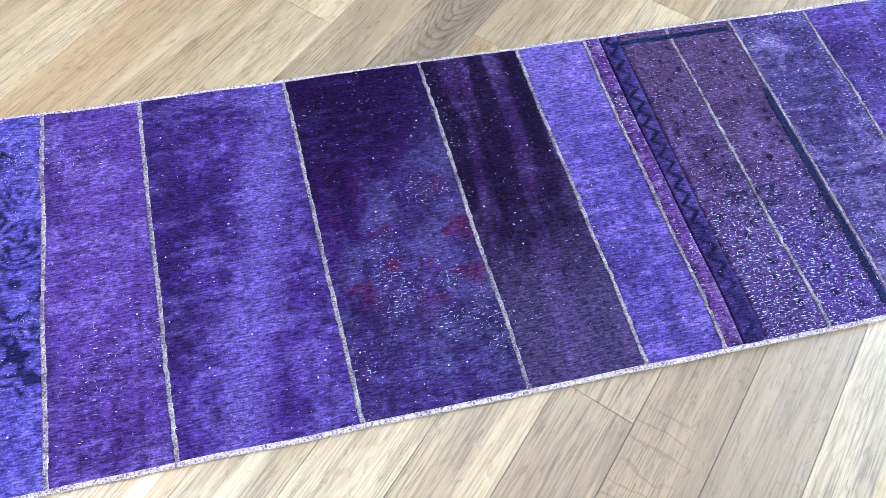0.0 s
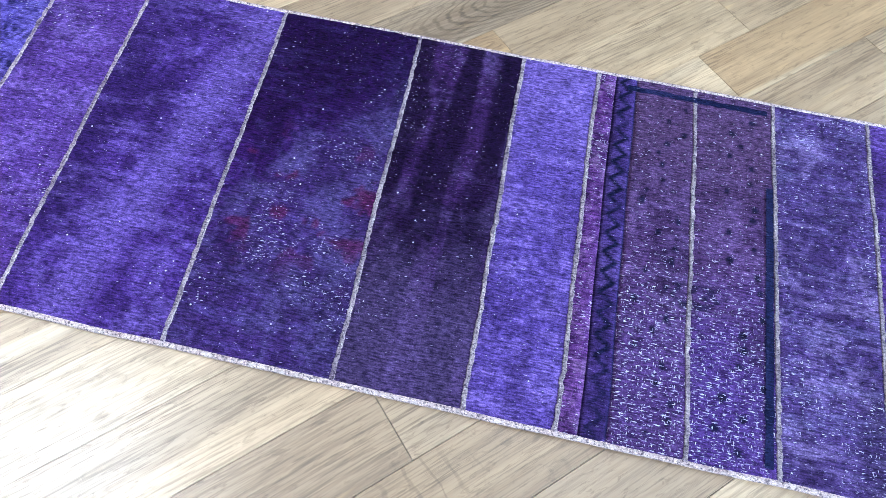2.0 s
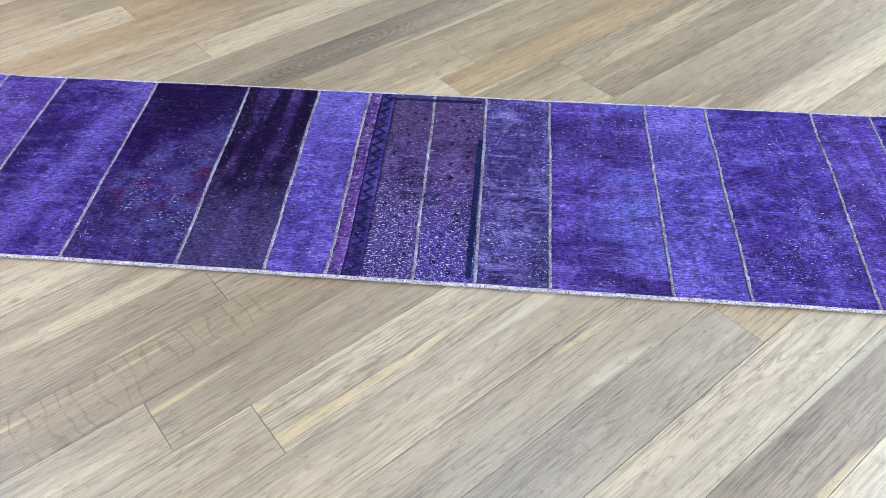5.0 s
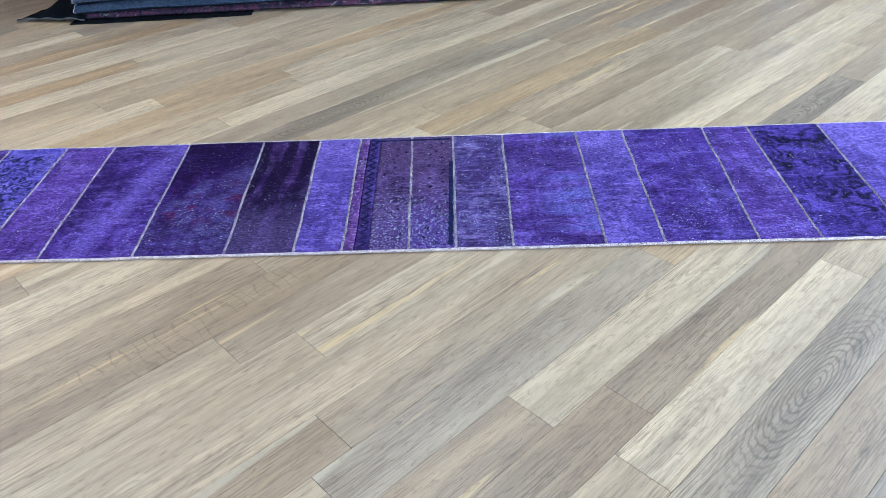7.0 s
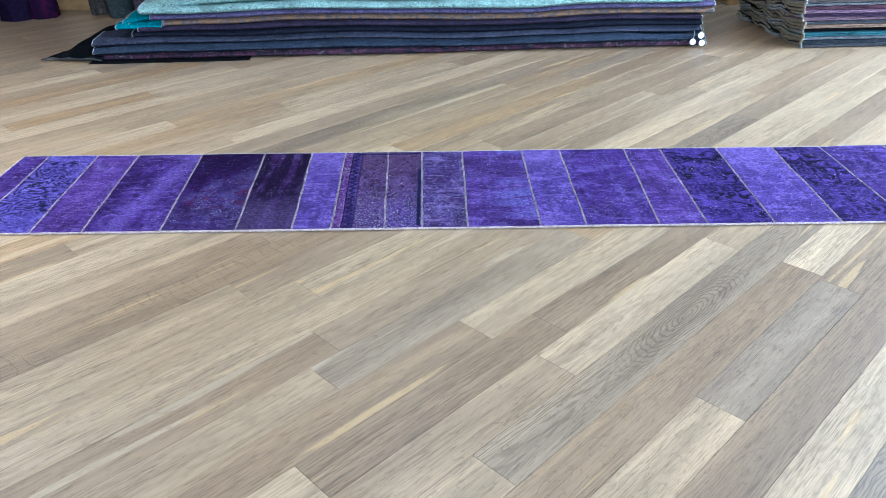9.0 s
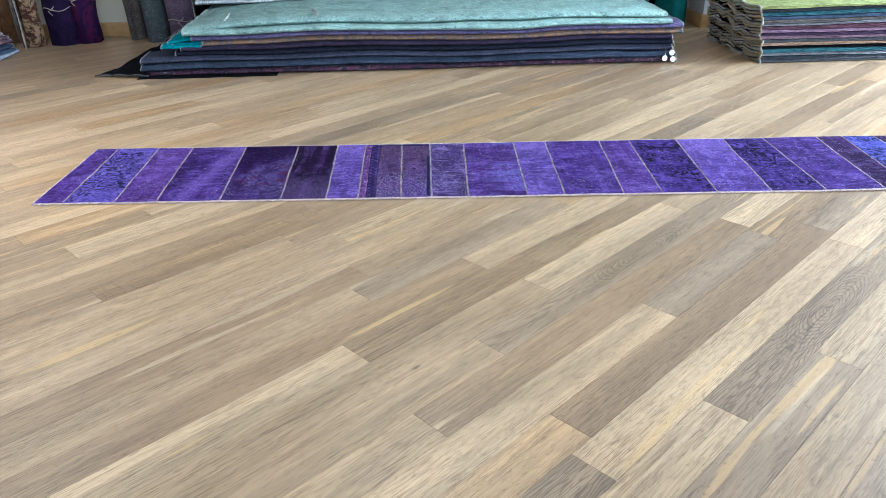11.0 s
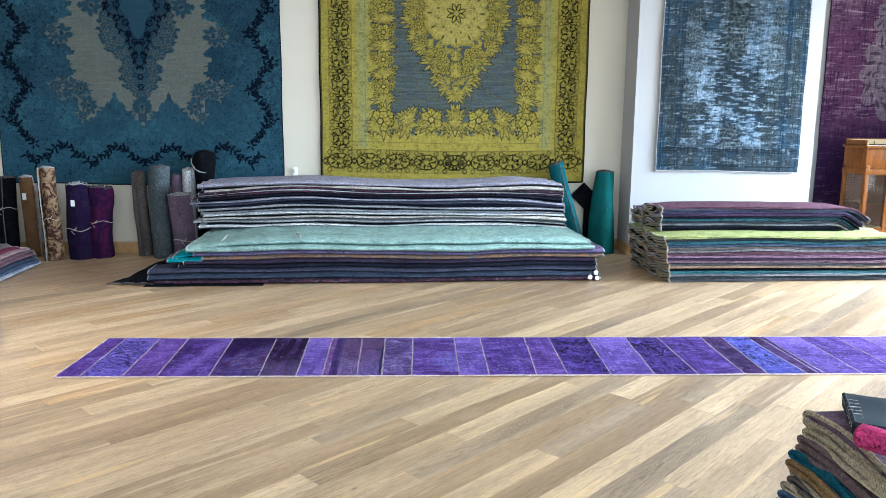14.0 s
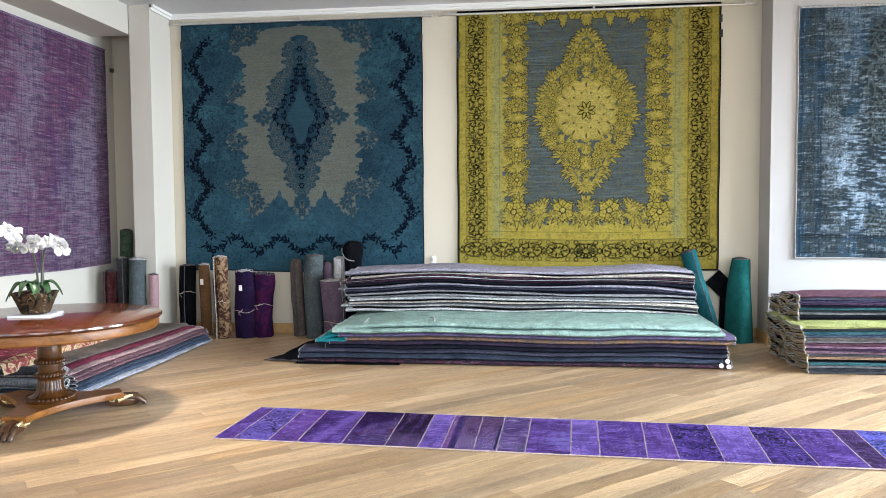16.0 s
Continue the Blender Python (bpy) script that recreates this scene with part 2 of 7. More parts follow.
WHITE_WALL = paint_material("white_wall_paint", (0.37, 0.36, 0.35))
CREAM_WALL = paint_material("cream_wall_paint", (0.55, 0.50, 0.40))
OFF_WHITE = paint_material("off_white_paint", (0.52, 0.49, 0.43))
CEILING_WHITE = paint_material("ceiling_paint", (0.62, 0.62, 0.63))
TRIM_WHITE = paint_material("trim_paint", (0.78, 0.77, 0.74), 0.5)
BASE_OAK = plain_material("oak_baseboard", (0.45, 0.27, 0.11), 0.45, vary=0.25)


# ---- building blocks ----
def thing(name, label, category, m=None, group="", kind=""):
    """An empty at a thing's base that holds its parts."""
    ob = tagged(new(name), label, category, group, kind)
    if m is not None:
        ob.matrix_basis = m
    return ob


def mesh_object(name, bm, material, smooth=True):
    me = bpy.data.meshes.new(name)
    bm.to_mesh(me)
    bm.free()
    if material:
        me.materials.append(material)
    if smooth:
        me.shade_smooth()
        me.set_sharp_from_angle(angle=radians(40))
    return new(name, me)


def part(name, bm, material, parent, label="", m=None, smooth=True):
    ob = mesh_object(name, bm, material, smooth)
    ob.parent = parent
    if m is not None:
        ob.matrix_basis = m
    if label:
        ob["label"] = label
    return ob


def box(bm, x0, x1, y0, y1, z0, z1, bevel=0.0):
    made = bmesh.ops.create_cube(bm, size=1, matrix=Matrix.LocRotScale(((x0 + x1) / 2, (y0 + y1) / 2, (z0 + z1) / 2), None, (x1 - x0, y1 - y0, z1 - z0)))
    if bevel:
        edges = {e for v in made["verts"] for e in v.link_edges}
        bmesh.ops.bevel(bm, geom=list(edges), offset=bevel, segments=2, affect="EDGES", profile=0.6)
    return bm


def box_bm(*a, **k):
    return box(bmesh.new(), *a, **k)


def grid_mesh(bm, pts, close_u=False, close_v=False):
    """A sheet through rows of points."""
    rows = [[bm.verts.new(p) for p in row] for row in pts]
    nu, nv = len(rows), len(rows[0])
    for i in range(nu if close_u else nu - 1):
        for j in range(nv if close_v else nv - 1):
            a, b, c, d = rows[i][j], rows[(i + 1) % nu][j], rows[(i + 1) % nu][(j + 1) % nv], rows[i][(j + 1) % nv]
            bm.faces.new((a, b, c, d))
    return rows


def lathe(bm, profile, steps=32, x=0.0, y=0.0):
    """Turn a profile of (radius, height) round the upright through (x, y)."""
    rows = [[(x + r * math.cos(2 * math.pi * k / steps), y + r * math.sin(2 * math.pi * k / steps), z) for k in range(steps)] for r, z in profile]
    made = grid_mesh(bm, rows, close_v=True)
    for row, flip in ((made[0], True), (made[-1], False)):
        if profile[0 if flip else -1][0] > 1e-4:
            bm.faces.new(row[::-1] if flip else row)
    bmesh.ops.recalc_face_normals(bm, faces=bm.faces[:])
    return bm


def tube(bm, path, radius, sides=8, caps=True):
    """A round bar along a path of points; radius is a number or one for each point."""
    path = [Vector(p) for p in path]
    radii = radius if isinstance(radius, (list, tuple)) else [radius] * len(path)
    rows = []
    side = None
    for i, p in enumerate(path):
        d = (path[min(i + 1, len(path) - 1)] - path[max(i - 1, 0)]).normalized()
        ref = side if side is not None else (Vector((0, 0, 1)) if abs(d.z) < 0.9 else Vector((1, 0, 0)))
        a = (ref - d * ref.dot(d)).normalized()
        side = a
        b = d.cross(a)
        rows.append([tuple(p + radii[i] * (a * math.cos(2 * math.pi * k / sides) + b * math.sin(2 * math.pi * k / sides))) for k in range(sides)])
    made = grid_mesh(bm, rows, close_v=True)
    if caps:
        bm.faces.new(made[0][::-1])
        bm.faces.new(made[-1])
    bmesh.ops.recalc_face_normals(bm, faces=bm.faces[:])
    return bm


def wob(x, y=0.0, z=0.0):
    return noise.noise(Vector((x, y, z)))

def vnoise(x, y, seed=0, octaves=4, gain=0.55):
    """Smooth value noise on arrays, 0 to 1."""
    rng = np.random.RandomState(seed)
    total, amp, out = 0.0, 1.0, np.zeros_like(x)
    for _ in range(octaves):
        tab = rng.rand(64, 64)
        xi, yi = np.floor(x).astype(int), np.floor(y).astype(int)
        fx, fy = x - xi, y - yi
        fx, fy = fx * fx * (3 - 2 * fx), fy * fy * (3 - 2 * fy)
        a, b = tab[yi % 64, xi % 64], tab[yi % 64, (xi + 1) % 64]
        c, d = tab[(yi + 1) % 64, xi % 64], tab[(yi + 1) % 64, (xi + 1) % 64]
        out += amp * ((a * (1 - fx) + b * fx) * (1 - fy) + (c * (1 - fx) + d * fx) * fy)
        total += amp
        amp *= gain
        x, y = x * 2.03 + 11.7, y * 2.03 + 5.3
    return out / total


def blend(base, colour, mask):
    return base * (1 - mask[..., None]) + np.array(colour) * mask[..., None]


def smooth(v, a, b):
    t = np.clip((v - a) / (b - a), 0, 1)
    return t * t * (3 - 2 * t)


def cloth_mesh(name, verts, rgb, wear, material):
    """A cloth from a grid of points; its knots carry the dye, and how worn they are."""
    nz, nx = verts.shape[:2]
    idx = np.arange(nx * nz).reshape(nz, nx)
    quads = np.stack([idx[:-1, :-1], idx[:-1, 1:], idx[1:, 1:], idx[1:, :-1]], -1).reshape(-1, 4)
    me = bpy.data.meshes.new(name)
    me.vertices.add(nx * nz)
    me.vertices.foreach_set("co", verts.astype(np.float32).ravel())
    me.loops.add(quads.size)
    me.loops.foreach_set("vertex_index", quads.astype(np.int32).ravel())
    me.polygons.add(len(quads))
    me.polygons.foreach_set("loop_start", np.arange(0, quads.size, 4, dtype=np.int32))
    me.update(calc_edges=True)
    layer = me.color_attributes.new("dye", "FLOAT_COLOR", "POINT")
    layer.data.foreach_set("color", np.concatenate([rgb.reshape(-1, 3), wear.reshape(-1, 1)], 1).astype(np.float32).ravel())
    me.materials.append(material)
    me.shade_smooth()
    return me


# ---- the room ----
def wall(name, material, *boxes, label=""):
    bm = bmesh.new()
    for b in boxes:
        box(bm, *b)
    ob = mesh_object(name, bm, material, False)
    return tagged(ob, label or "plain painted plaster wall", "wall", kind="structure")


PIER_X, PIER_Y, PIER_END = 4.12, 4.36, 6.27
T = 0.2
wall("wall_north", CREAM_WALL, (LEFT_X - T, PIER_X, WALL_Y, WALL_Y + T, 0, CEIL + 0.3), label="cream painted plaster wall behind the hanging rugs")
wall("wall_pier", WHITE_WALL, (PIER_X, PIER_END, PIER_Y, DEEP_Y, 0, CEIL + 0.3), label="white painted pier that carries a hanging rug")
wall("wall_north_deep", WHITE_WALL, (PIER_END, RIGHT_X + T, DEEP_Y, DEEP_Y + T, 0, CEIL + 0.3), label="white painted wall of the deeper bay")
wall("wall_west", OFF_WHITE, (LEFT_X - T, LEFT_X, REAR_Y - T, WALL_Y, 0, CEIL + 0.3), label="white painted side wall with a hanging rug")
wall("wall_corner_pier", OFF_WHITE, (-3.29, -3.03, 4.235, WALL_Y, 0, CEIL + 0.052), label="cream white corner pier between two walls")


def wall_with_windows(name, along_y, at, start, end, openings, outward):
    """A wall pierced by tall windows; openings are (centre, width)."""
    cuts = sorted((c - w / 2, c + w / 2) for c, w in openings)
    spans, here = [], start
    for a, b in cuts:
        spans.append((here, a, 0, CEIL + 0.3))
        spans.append((a, b, 0, 0.45))
        spans.append((a, b, 3.55, CEIL + 0.3))
        here = b
    spans.append((here, end, 0, CEIL + 0.3))
    lo, hi = (at, at + T) if outward > 0 else (at - T, at)
    boxes = [(lo, hi, a, b, z0, z1) if along_y else (a, b, lo, hi, z0, z1) for a, b, z0, z1 in spans]
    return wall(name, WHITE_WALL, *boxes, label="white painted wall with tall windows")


wall_with_windows("wall_east", True, RIGHT_X, REAR_Y - T, DEEP_Y, WINDOWS_RIGHT, 1)
wall_with_windows("wall_south", False, REAR_Y, LEFT_X, RIGHT_X, WINDOWS_REAR, -1)
ceiling = tagged(mesh_object("ceiling", box_bm(LEFT_X - T, RIGHT_X + T, REAR_Y - T, DEEP_Y + T, CEIL + 0.05, CEIL + 0.25), CEILING_WHITE, False), "white painted ceiling", "ceiling", kind="structure")
# soffit along the west wall
tagged(mesh_object("soffit", box_bm(LEFT_X, -3.30, REAR_Y, 4.30, 3.66, CEIL + 0.05), OFF_WHITE, False), "white boxed-in beam under the ceiling", "beam", kind="structure")


def moulding(name, pts, inward):
    """Stepped trim under the ceiling along a line of plan points."""
    bm = bmesh.new()
    (x0, y0), (x1, y1) = pts
    for depth, z0, z1 in ((0.03, CEIL - 0.012, CEIL + 0.05), (0.055, CEIL + 0.018, CEIL + 0.05)):
        ix, iy = inward
        xs, ys = sorted((x0, x1)), sorted((y0, y1))
        box(bm, xs[0] + min(0, ix) * depth, xs[1] + max(0, ix) * depth, ys[0] + min(0, iy) * depth, ys[1] + max(0, iy) * depth, z0, z1)
    return tagged(mesh_object(name, bm, TRIM_WHITE, False), "white stepped ceiling moulding", "moulding", kind="structure")


moulding("trim_north", ((-3.03, WALL_Y), (PIER_X, WALL_Y)), (0, -1))
moulding("trim_corner_pier", ((-3.03, 4.235), (-3.03, WALL_Y)), (1, 0))
for name, b in (("baseboard_north", (-3.03, PIER_X, WALL_Y - 0.018, WALL_Y, 0, 0.13)), ("baseboard_pier_side", (PIER_X - 0.018, PIER_X, PIER_Y, WALL_Y - 0.018, 0, 0.13)),
                ("baseboard_pier", (PIER_X - 0.018, PIER_END, PIER_Y - 0.018, PIER_Y, 0, 0.13)), ("baseboard_west", (LEFT_X, LEFT_X + 0.018, REAR_Y, WALL_Y, 0, 0.13))):
    tagged(mesh_object(name, box_bm(*b, bevel=0.004), BASE_OAK), "honey oak baseboard", "baseboard", kind="structure")


# ---- windows out of sight, that let the daylight in ----
def window(name, m, width, height):
    ob = thing(name, "tall white framed shop window", "window", m, kind="structure")
    bm = bmesh.new()
    for b in ((-width / 2, -width / 2 + 0.07), (width / 2 - 0.07, width / 2), (-0.03, 0.03)):
        box(bm, b[0], b[1], 0.0, 0.1, 0, height)
    for z in ((0, 0.07), (height - 0.07, height), (2.2, 2.26)):
        box(bm, -width / 2, width / 2, 0.02, 0.08, *z)
    part("window_frame", bm, TRIM_WHITE, ob, smooth=False)
    return ob


for i, (cy, w) in enumerate(WINDOWS_RIGHT):
    window("window_%d" % (i + 1), pose(RIGHT_X + 0.05, cy, 0.45, 0, 0, -90), w, 3.1)
for i, (cx, w) in enumerate(WINDOWS_REAR):
    window("window_%d" % (i + 5), pose(cx, REAR_Y - 0.05, 0.45, 0, 0, 180), w, 3.1)
tagged(mesh_object("ground", box_bm(-60, 60, -60, 60, -0.6, -0.5), plain_material("outside_ground", (0.25, 0.25, 0.24), 0.9), False), "grey paving outside the shop", "ground", kind="structure")

# ---- the runner ----
RUN_O, RUN_A, RUN_W = (-0.684, 0.462), -3.13, 0.79
WOOLS = {"deep": ((40, 14, 74), (50, 22, 92), (70, 60, 124)), "plum": ((40, 18, 70), (56, 32, 86), (80, 68, 116)), "violet": ((64, 40, 114), (78, 54, 132), (104, 88, 162)), "bright": ((68, 50, 124), (80, 64, 142), (112, 98, 172)),
         "indigo": ((54, 30, 104), (68, 46, 124), (96, 82, 156)), "brownish": ((60, 38, 88), (74, 52, 102), (96, 78, 128)), "worn": ((56, 38, 94), (72, 56, 116), (118, 108, 158)), "ink": ((30, 16, 70), (50, 32, 104), (74, 58, 138)),
         "leafy": ((58, 48, 128), (74, 66, 150), (98, 92, 172)), "leafy_blue": ((52, 56, 132), (66, 72, 158), (92, 98, 182)), "bars": ((54, 38, 100), (64, 48, 112), (80, 66, 126)), "magenta": ((60, 30, 92), (74, 40, 106), (100, 70, 132))}
NAVY_DYE = np.array((0.006, 0.007, 0.034))


def wool_tones(key):
    return [np.array([v * f * g for v, g in zip(srgb(*c), (1.18, 0.99, 0.97))]) for c, f in zip(WOOLS[key], (0.55, 0.95, 1.3))]


def strip_dye(key, i, s, w, f):
    """Dyes of one strip: s along the runner, w across it, f from the strip's start to its end. Gives colours and wear."""
    dark, mid, light = wool_tones(key)
    v = w / RUN_W
    cloud, patch = vnoise(s * 6 + i, w * 6, 60 + i, 6, 0.78), vnoise(s * 13 + 3 * i, w * 13, 90 + i, 5, 0.8)
    rgb = np.zeros(s.shape + (3,)) + mid
    rgb = blend(rgb, dark, smooth(cloud, 0.53, 0.40) * 0.55)
    rgb = blend(rgb, light, smooth(patch, 0.52, 0.68) * 0.4)
    # folds of the nap: long soft streaks across the runner, finer ones along it
    rgb = blend(rgb, dark, smooth(vnoise(s * 46 + i, w * 2.2, 30 + i, 3), 0.54, 0.70) * 0.4)
    rgb = blend(rgb, light, smooth(vnoise(s * 9 + i, w * 60, 45 + i, 4, 0.7), 0.56, 0.70) * 0.4)
    wear = 0.25 + 0.5 * smooth(vnoise(s * 9, w * 9, 20 + i, 4), 0.50, 0.72)
    if key == "deep" and i < 10:
        bare = smooth(0.62 * f - 1.25 * v + 0.42 + 0.9 * (cloud - 0.5), -0.06, 0.22)
        rgb = blend(rgb, dark * 0.8, smooth(v, 0.35, 0.9) * 0.7)
        rgb = blend(rgb, (0.072, 0.050, 0.160), bare * (0.25 + 0.5 * smooth(patch, 0.40, 0.62)))
        rgb = blend(rgb, (0.075, 0.008, 0.055), smooth(vnoise(s * 24, w * 24, 7, 3), 0.60, 0.70) * smooth(np.abs(v - 0.42), 0.26, 0.05) * 0.8)
        wear = wear * (0.45 + 0.8 * bare)
    elif key == "plum" and i < 10:
        fold = vnoise(s * 22, w * 1.6, 12, 3)
        rgb = blend(rgb, dark * 0.7, smooth(fold, 0.52, 0.66) * 0.85)
        rgb = blend(rgb, dark * 0.8, smooth(f, 0.62, 0.92) * smooth(v, 0.15, 0.75) * 0.9)
        rgb = blend(rgb, (0.075, 0.046, 0.130), smooth(0.45 - v + 0.5 * (patch - 0.5), -0.1, 0.3) * 0.7)
        rgb = blend(rgb, light * 0.8, smooth(fold, 0.44, 0.30) * smooth(patch, 0.42, 0.6) * 0.6)
        wear = wear * 0.7
    elif key == "indigo" and i == 3:
        rgb = blend(rgb, dark * 0.85, smooth(vnoise(s * 3.5, w * 3.5, 77, 5, 0.7), 0.50, 0.66) * 0.5)
        rgb = blend(rgb, light, smooth(np.abs(f - 0.35 - 0.55 * v + 0.3 * (cloud - 0.5)), 0.22, 0.02) * 0.45)
        wear = wear * 0.6
    elif key == "bright":
        rgb = blend(rgb, light, smooth(v, 0.55, 0.95) * 0.35)
        wear = wear * 0.7
    elif key == "violet" and i == 12:
        band = vnoise(s * 2.0, w * 9, 14, 4)
        rgb = blend(rgb, dark * 0.9, smooth(band, 0.52, 0.66) * 0.5)
        rgb = blend(rgb, (0.13, 0.11, 0.36), smooth(band, 0.46, 0.32) * smooth(f, 0.2, 0.8) * 0.7)
        wear = wear * 0.9
    elif key == "worn":
        rgb = blend(rgb, (0.15, 0.125, 0.29), smooth(vnoise(s * 14, w * 70, 15, 5, 0.8) + 0.25 * (cloud - 0.5), 0.54, 0.68) * 0.4)
        rgb = blend(rgb, dark * 0.8, smooth(f + 0.3 * (cloud - 0.5), 0.62, 0.85) * smooth(0.4 - v, 0.0, 0.3) * 0.6)
        wear = 0.5 + 0.5 * smooth(cloud, 0.42, 0.62)
    elif key == "brownish":
        rgb = blend(rgb, (0.085, 0.042, 0.105), smooth(v + 0.3 * (cloud - 0.5), 0.45, 0.85) * 0.7)
        rgb = blend(rgb, wool_tones("indigo")[1], smooth(0.45 - v + 0.4 * (cloud - 0.5), 0.0, 0.3) * (0.7 if i == 10 else 0.3))
        wear = 0.55 + 0.6 * smooth(0.6 - v, -0.1, 0.4)
        rng = random.Random(i)
        for k in range(24):
            cs, cw, r = rng.uniform(0.15, 0.85), 0.03 + (k + 0.3 * rng.random()) * 0.030, rng.uniform(0.0045, 0.0075)
            far = np.hypot((f - cs) * 0.135, (w - cw) * 0.8)
            rgb = blend(rgb, NAVY_DYE, smooth(far, r + 0.002, r - 0.002) * 0.9)
        side = 0.93 if i == 9 else 0.14
        bud = np.hypot((f - side) * 0.13, w - 0.30)
        rgb = blend(rgb, NAVY_DYE, smooth(np.abs(bud - 0.020 - 0.004 * np.sin(w * 260)), 0.006, 0.002) * 0.75)
    elif key == "bars":
        zig = np.abs(2 * ((w * 24) % 1) - 1)
        fig = np.maximum(smooth(np.abs(f - 0.25 - 0.5 * zig), 0.20, 0.08), smooth(np.abs(f - 0.5), 0.40, 0.47))
        rgb = blend(rgb, NAVY_DYE, fig * (0.55 + 0.45 * smooth(patch, 0.35, 0.55)))
        wear = wear * 0.4
    elif key == "magenta":
        rgb = blend(rgb, (0.19, 0.10, 0.24), smooth(vnoise(s * 60, w * 70, 18, 2), 0.55, 0.7) * 0.6)
        wear = wear + 0.4
    elif key in ("leafy", "leafy_blue", "ink"):
        size = 15.0 if key != "ink" else 12.0
        curl = np.sin(34 * vnoise(s * size + 0.5 * cloud, w * size, 70 + i, 2))
        fig = smooth(curl, 0.25, 0.7) * smooth(vnoise(s * 9, w * 9, 71 + i, 2), 0.40, 0.54)
        rgb = blend(rgb, NAVY_DYE if key != "ink" else dark * 0.5, fig * 0.85)
        rgb = blend(rgb, light, smooth(curl, -0.5, -0.9) * 0.3)
        if key == "ink":
            rgb = blend(rgb, light, smooth(vnoise(s * 20, w * 20, 72 + i, 3), 0.60, 0.70) * smooth(0.45 - f, -0.1, 0.2) * 0.7)
    rgb = rgb * (0.78 + 0.44 * vnoise(s * 60, w * 90, 5 + i, 2))[..., None]
    rgb = rgb * np.clip(rgb.mean(-1, keepdims=True) / 0.085, 0.15, 1.0) ** 0.16
    rgb = 0.93 * rgb + 0.07 * rgb.mean(-1, keepdims=True) * (0.92, 0.96, 1.06)
    return rgb, np.clip(wear, 0, 1.2)


def runner_wool():
    """Knotted wool in weft rows along the runner, with pale foundation showing where it is worn."""
    n = Nodes("overdyed_wool", 0.95)
    a = n.t.nodes.new("ShaderNodeAttribute")
    a.attribute_name = "dye"
    col, wear = a.outputs["Color"], a.outputs["Alpha"]
    ribs = n.noise(1.0, 4.0, 0.65, n.scaled(55, 300, 1))
    pile = n.noise(110.0, 4.0, 0.7)
    knots = n.noise(1.0, 2.0, 0.6, n.scaled(340, 420, 1))
    col = n.mix(n.ramp(ribs, [(0.40, 1.0), (0.55, 0.0)]), col, n.mix(1.0, col, (0.36, 0.34, 0.42), "MULTIPLY"))
    col = n.mix(n.ramp(ribs, [(0.56, 0.0), (0.70, 0.6)]), col, n.mix(1.0, col, (1.6, 1.65, 1.5), "MULTIPLY"))
    col = n.mix(n.ramp(knots, [(0.36, 0.7), (0.52, 0.0)]), col, n.mix(1.0, col, (0.45, 0.43, 0.50), "MULTIPLY"))
    col = n.mix(n.ramp(knots, [(0.55, 0.0), (0.70, 0.6)]), col, n.mix(1.0, col, (1.75, 1.8, 1.6), "MULTIPLY"))
    col = n.mix(n.ramp(pile, [(0.36, 0.8), (0.50, 0.0)]), col, n.mix(1.0, col, (0.48, 0.46, 0.54), "MULTIPLY"))
    col = n.mix(n.ramp(pile, [(0.53, 0.0), (0.68, 0.7)]), col, n.mix(1.0, col, (1.7, 1.75, 1.55), "MULTIPLY"))
    weft = n.noise(1.0, 2.0, 0.55, n.scaled(85, 430, 1))
    warp = n.noise(1.0, 2.0, 0.55, n.scaled(430, 95, 1))
    limit = n.math("SUBTRACT", 0.728, n.math("MULTIPLY", wear, 0.102))
    bare = n.math("MULTIPLY", n.math("SUBTRACT", weft, limit), 22.0)
    bare2 = n.math("MULTIPLY", n.math("SUBTRACT", warp, n.math("ADD", limit, 0.035)), 22.0)
    fleck = n.ramp(n.math("MAXIMUM", bare, bare2), [(0.0, 0.0), (1.0, 0.9)])
    dot = n.math("MULTIPLY", n.ramp(n.voronoi(38.0), [(0.045, 0.9), (0.075, 0.0)]), n.ramp(n.voronoi(38.0, out=1), [(0.62, 0.0), (0.66, 1.0)]))
    col = n.mix(n.math("MAXIMUM", fleck, dot), col, (0.60, 0.57, 0.72))
    n.set("Base Color", col)
    n.bump(n.math("ADD", knots, n.math("MULTIPLY", ribs, 0.8)), 0.6, 0.003)
    n.set("Specular IOR Level", 0.05)
    return n.mat


RUNNER_WOOL = runner_wool()
SEAM = wool_material("seam_thread", srgb(98, 84, 100), srgb(138, 124, 130), srgb(168, 154, 156), (0.66, 0.62, 0.62), worn=0.9, big=9.0, along=(200, 300, 200), nap=(500, 700, 500), mottle=0.9)
BINDING = wool_material("runner_binding", srgb(150, 128, 128), srgb(184, 164, 160), srgb(206, 192, 186), (0.62, 0.57, 0.54), along=(240, 240, 240), big=50.0, mottle=0.25)

runner = thing("patchwork_runner", "long overdyed purple patchwork runner lying flat on the oak floor", "rug", pose(*RUN_O, 0, 0, 0, RUN_A))


def runner_z(s, w):
    """The runner's upper side: it lies nearly flat, with faint waves."""
    return 0.009 + 0.0022 * (wob(s * 2.1, w * 2.3, 3.0) + 0.5 * wob(s * 6, w * 6, 9.0)) + 0.004 * max(0, wob(s * 1.3, 8.0, 1.0))


def seam_s(pair, w):
    """A seam's place along the runner at w across it: from the near to the far edge, with a slight bow."""
    return pair[0] + (pair[1] - pair[0]) * w / RUN_W + 0.004 * wob(w * 5, pair[0] * 3)


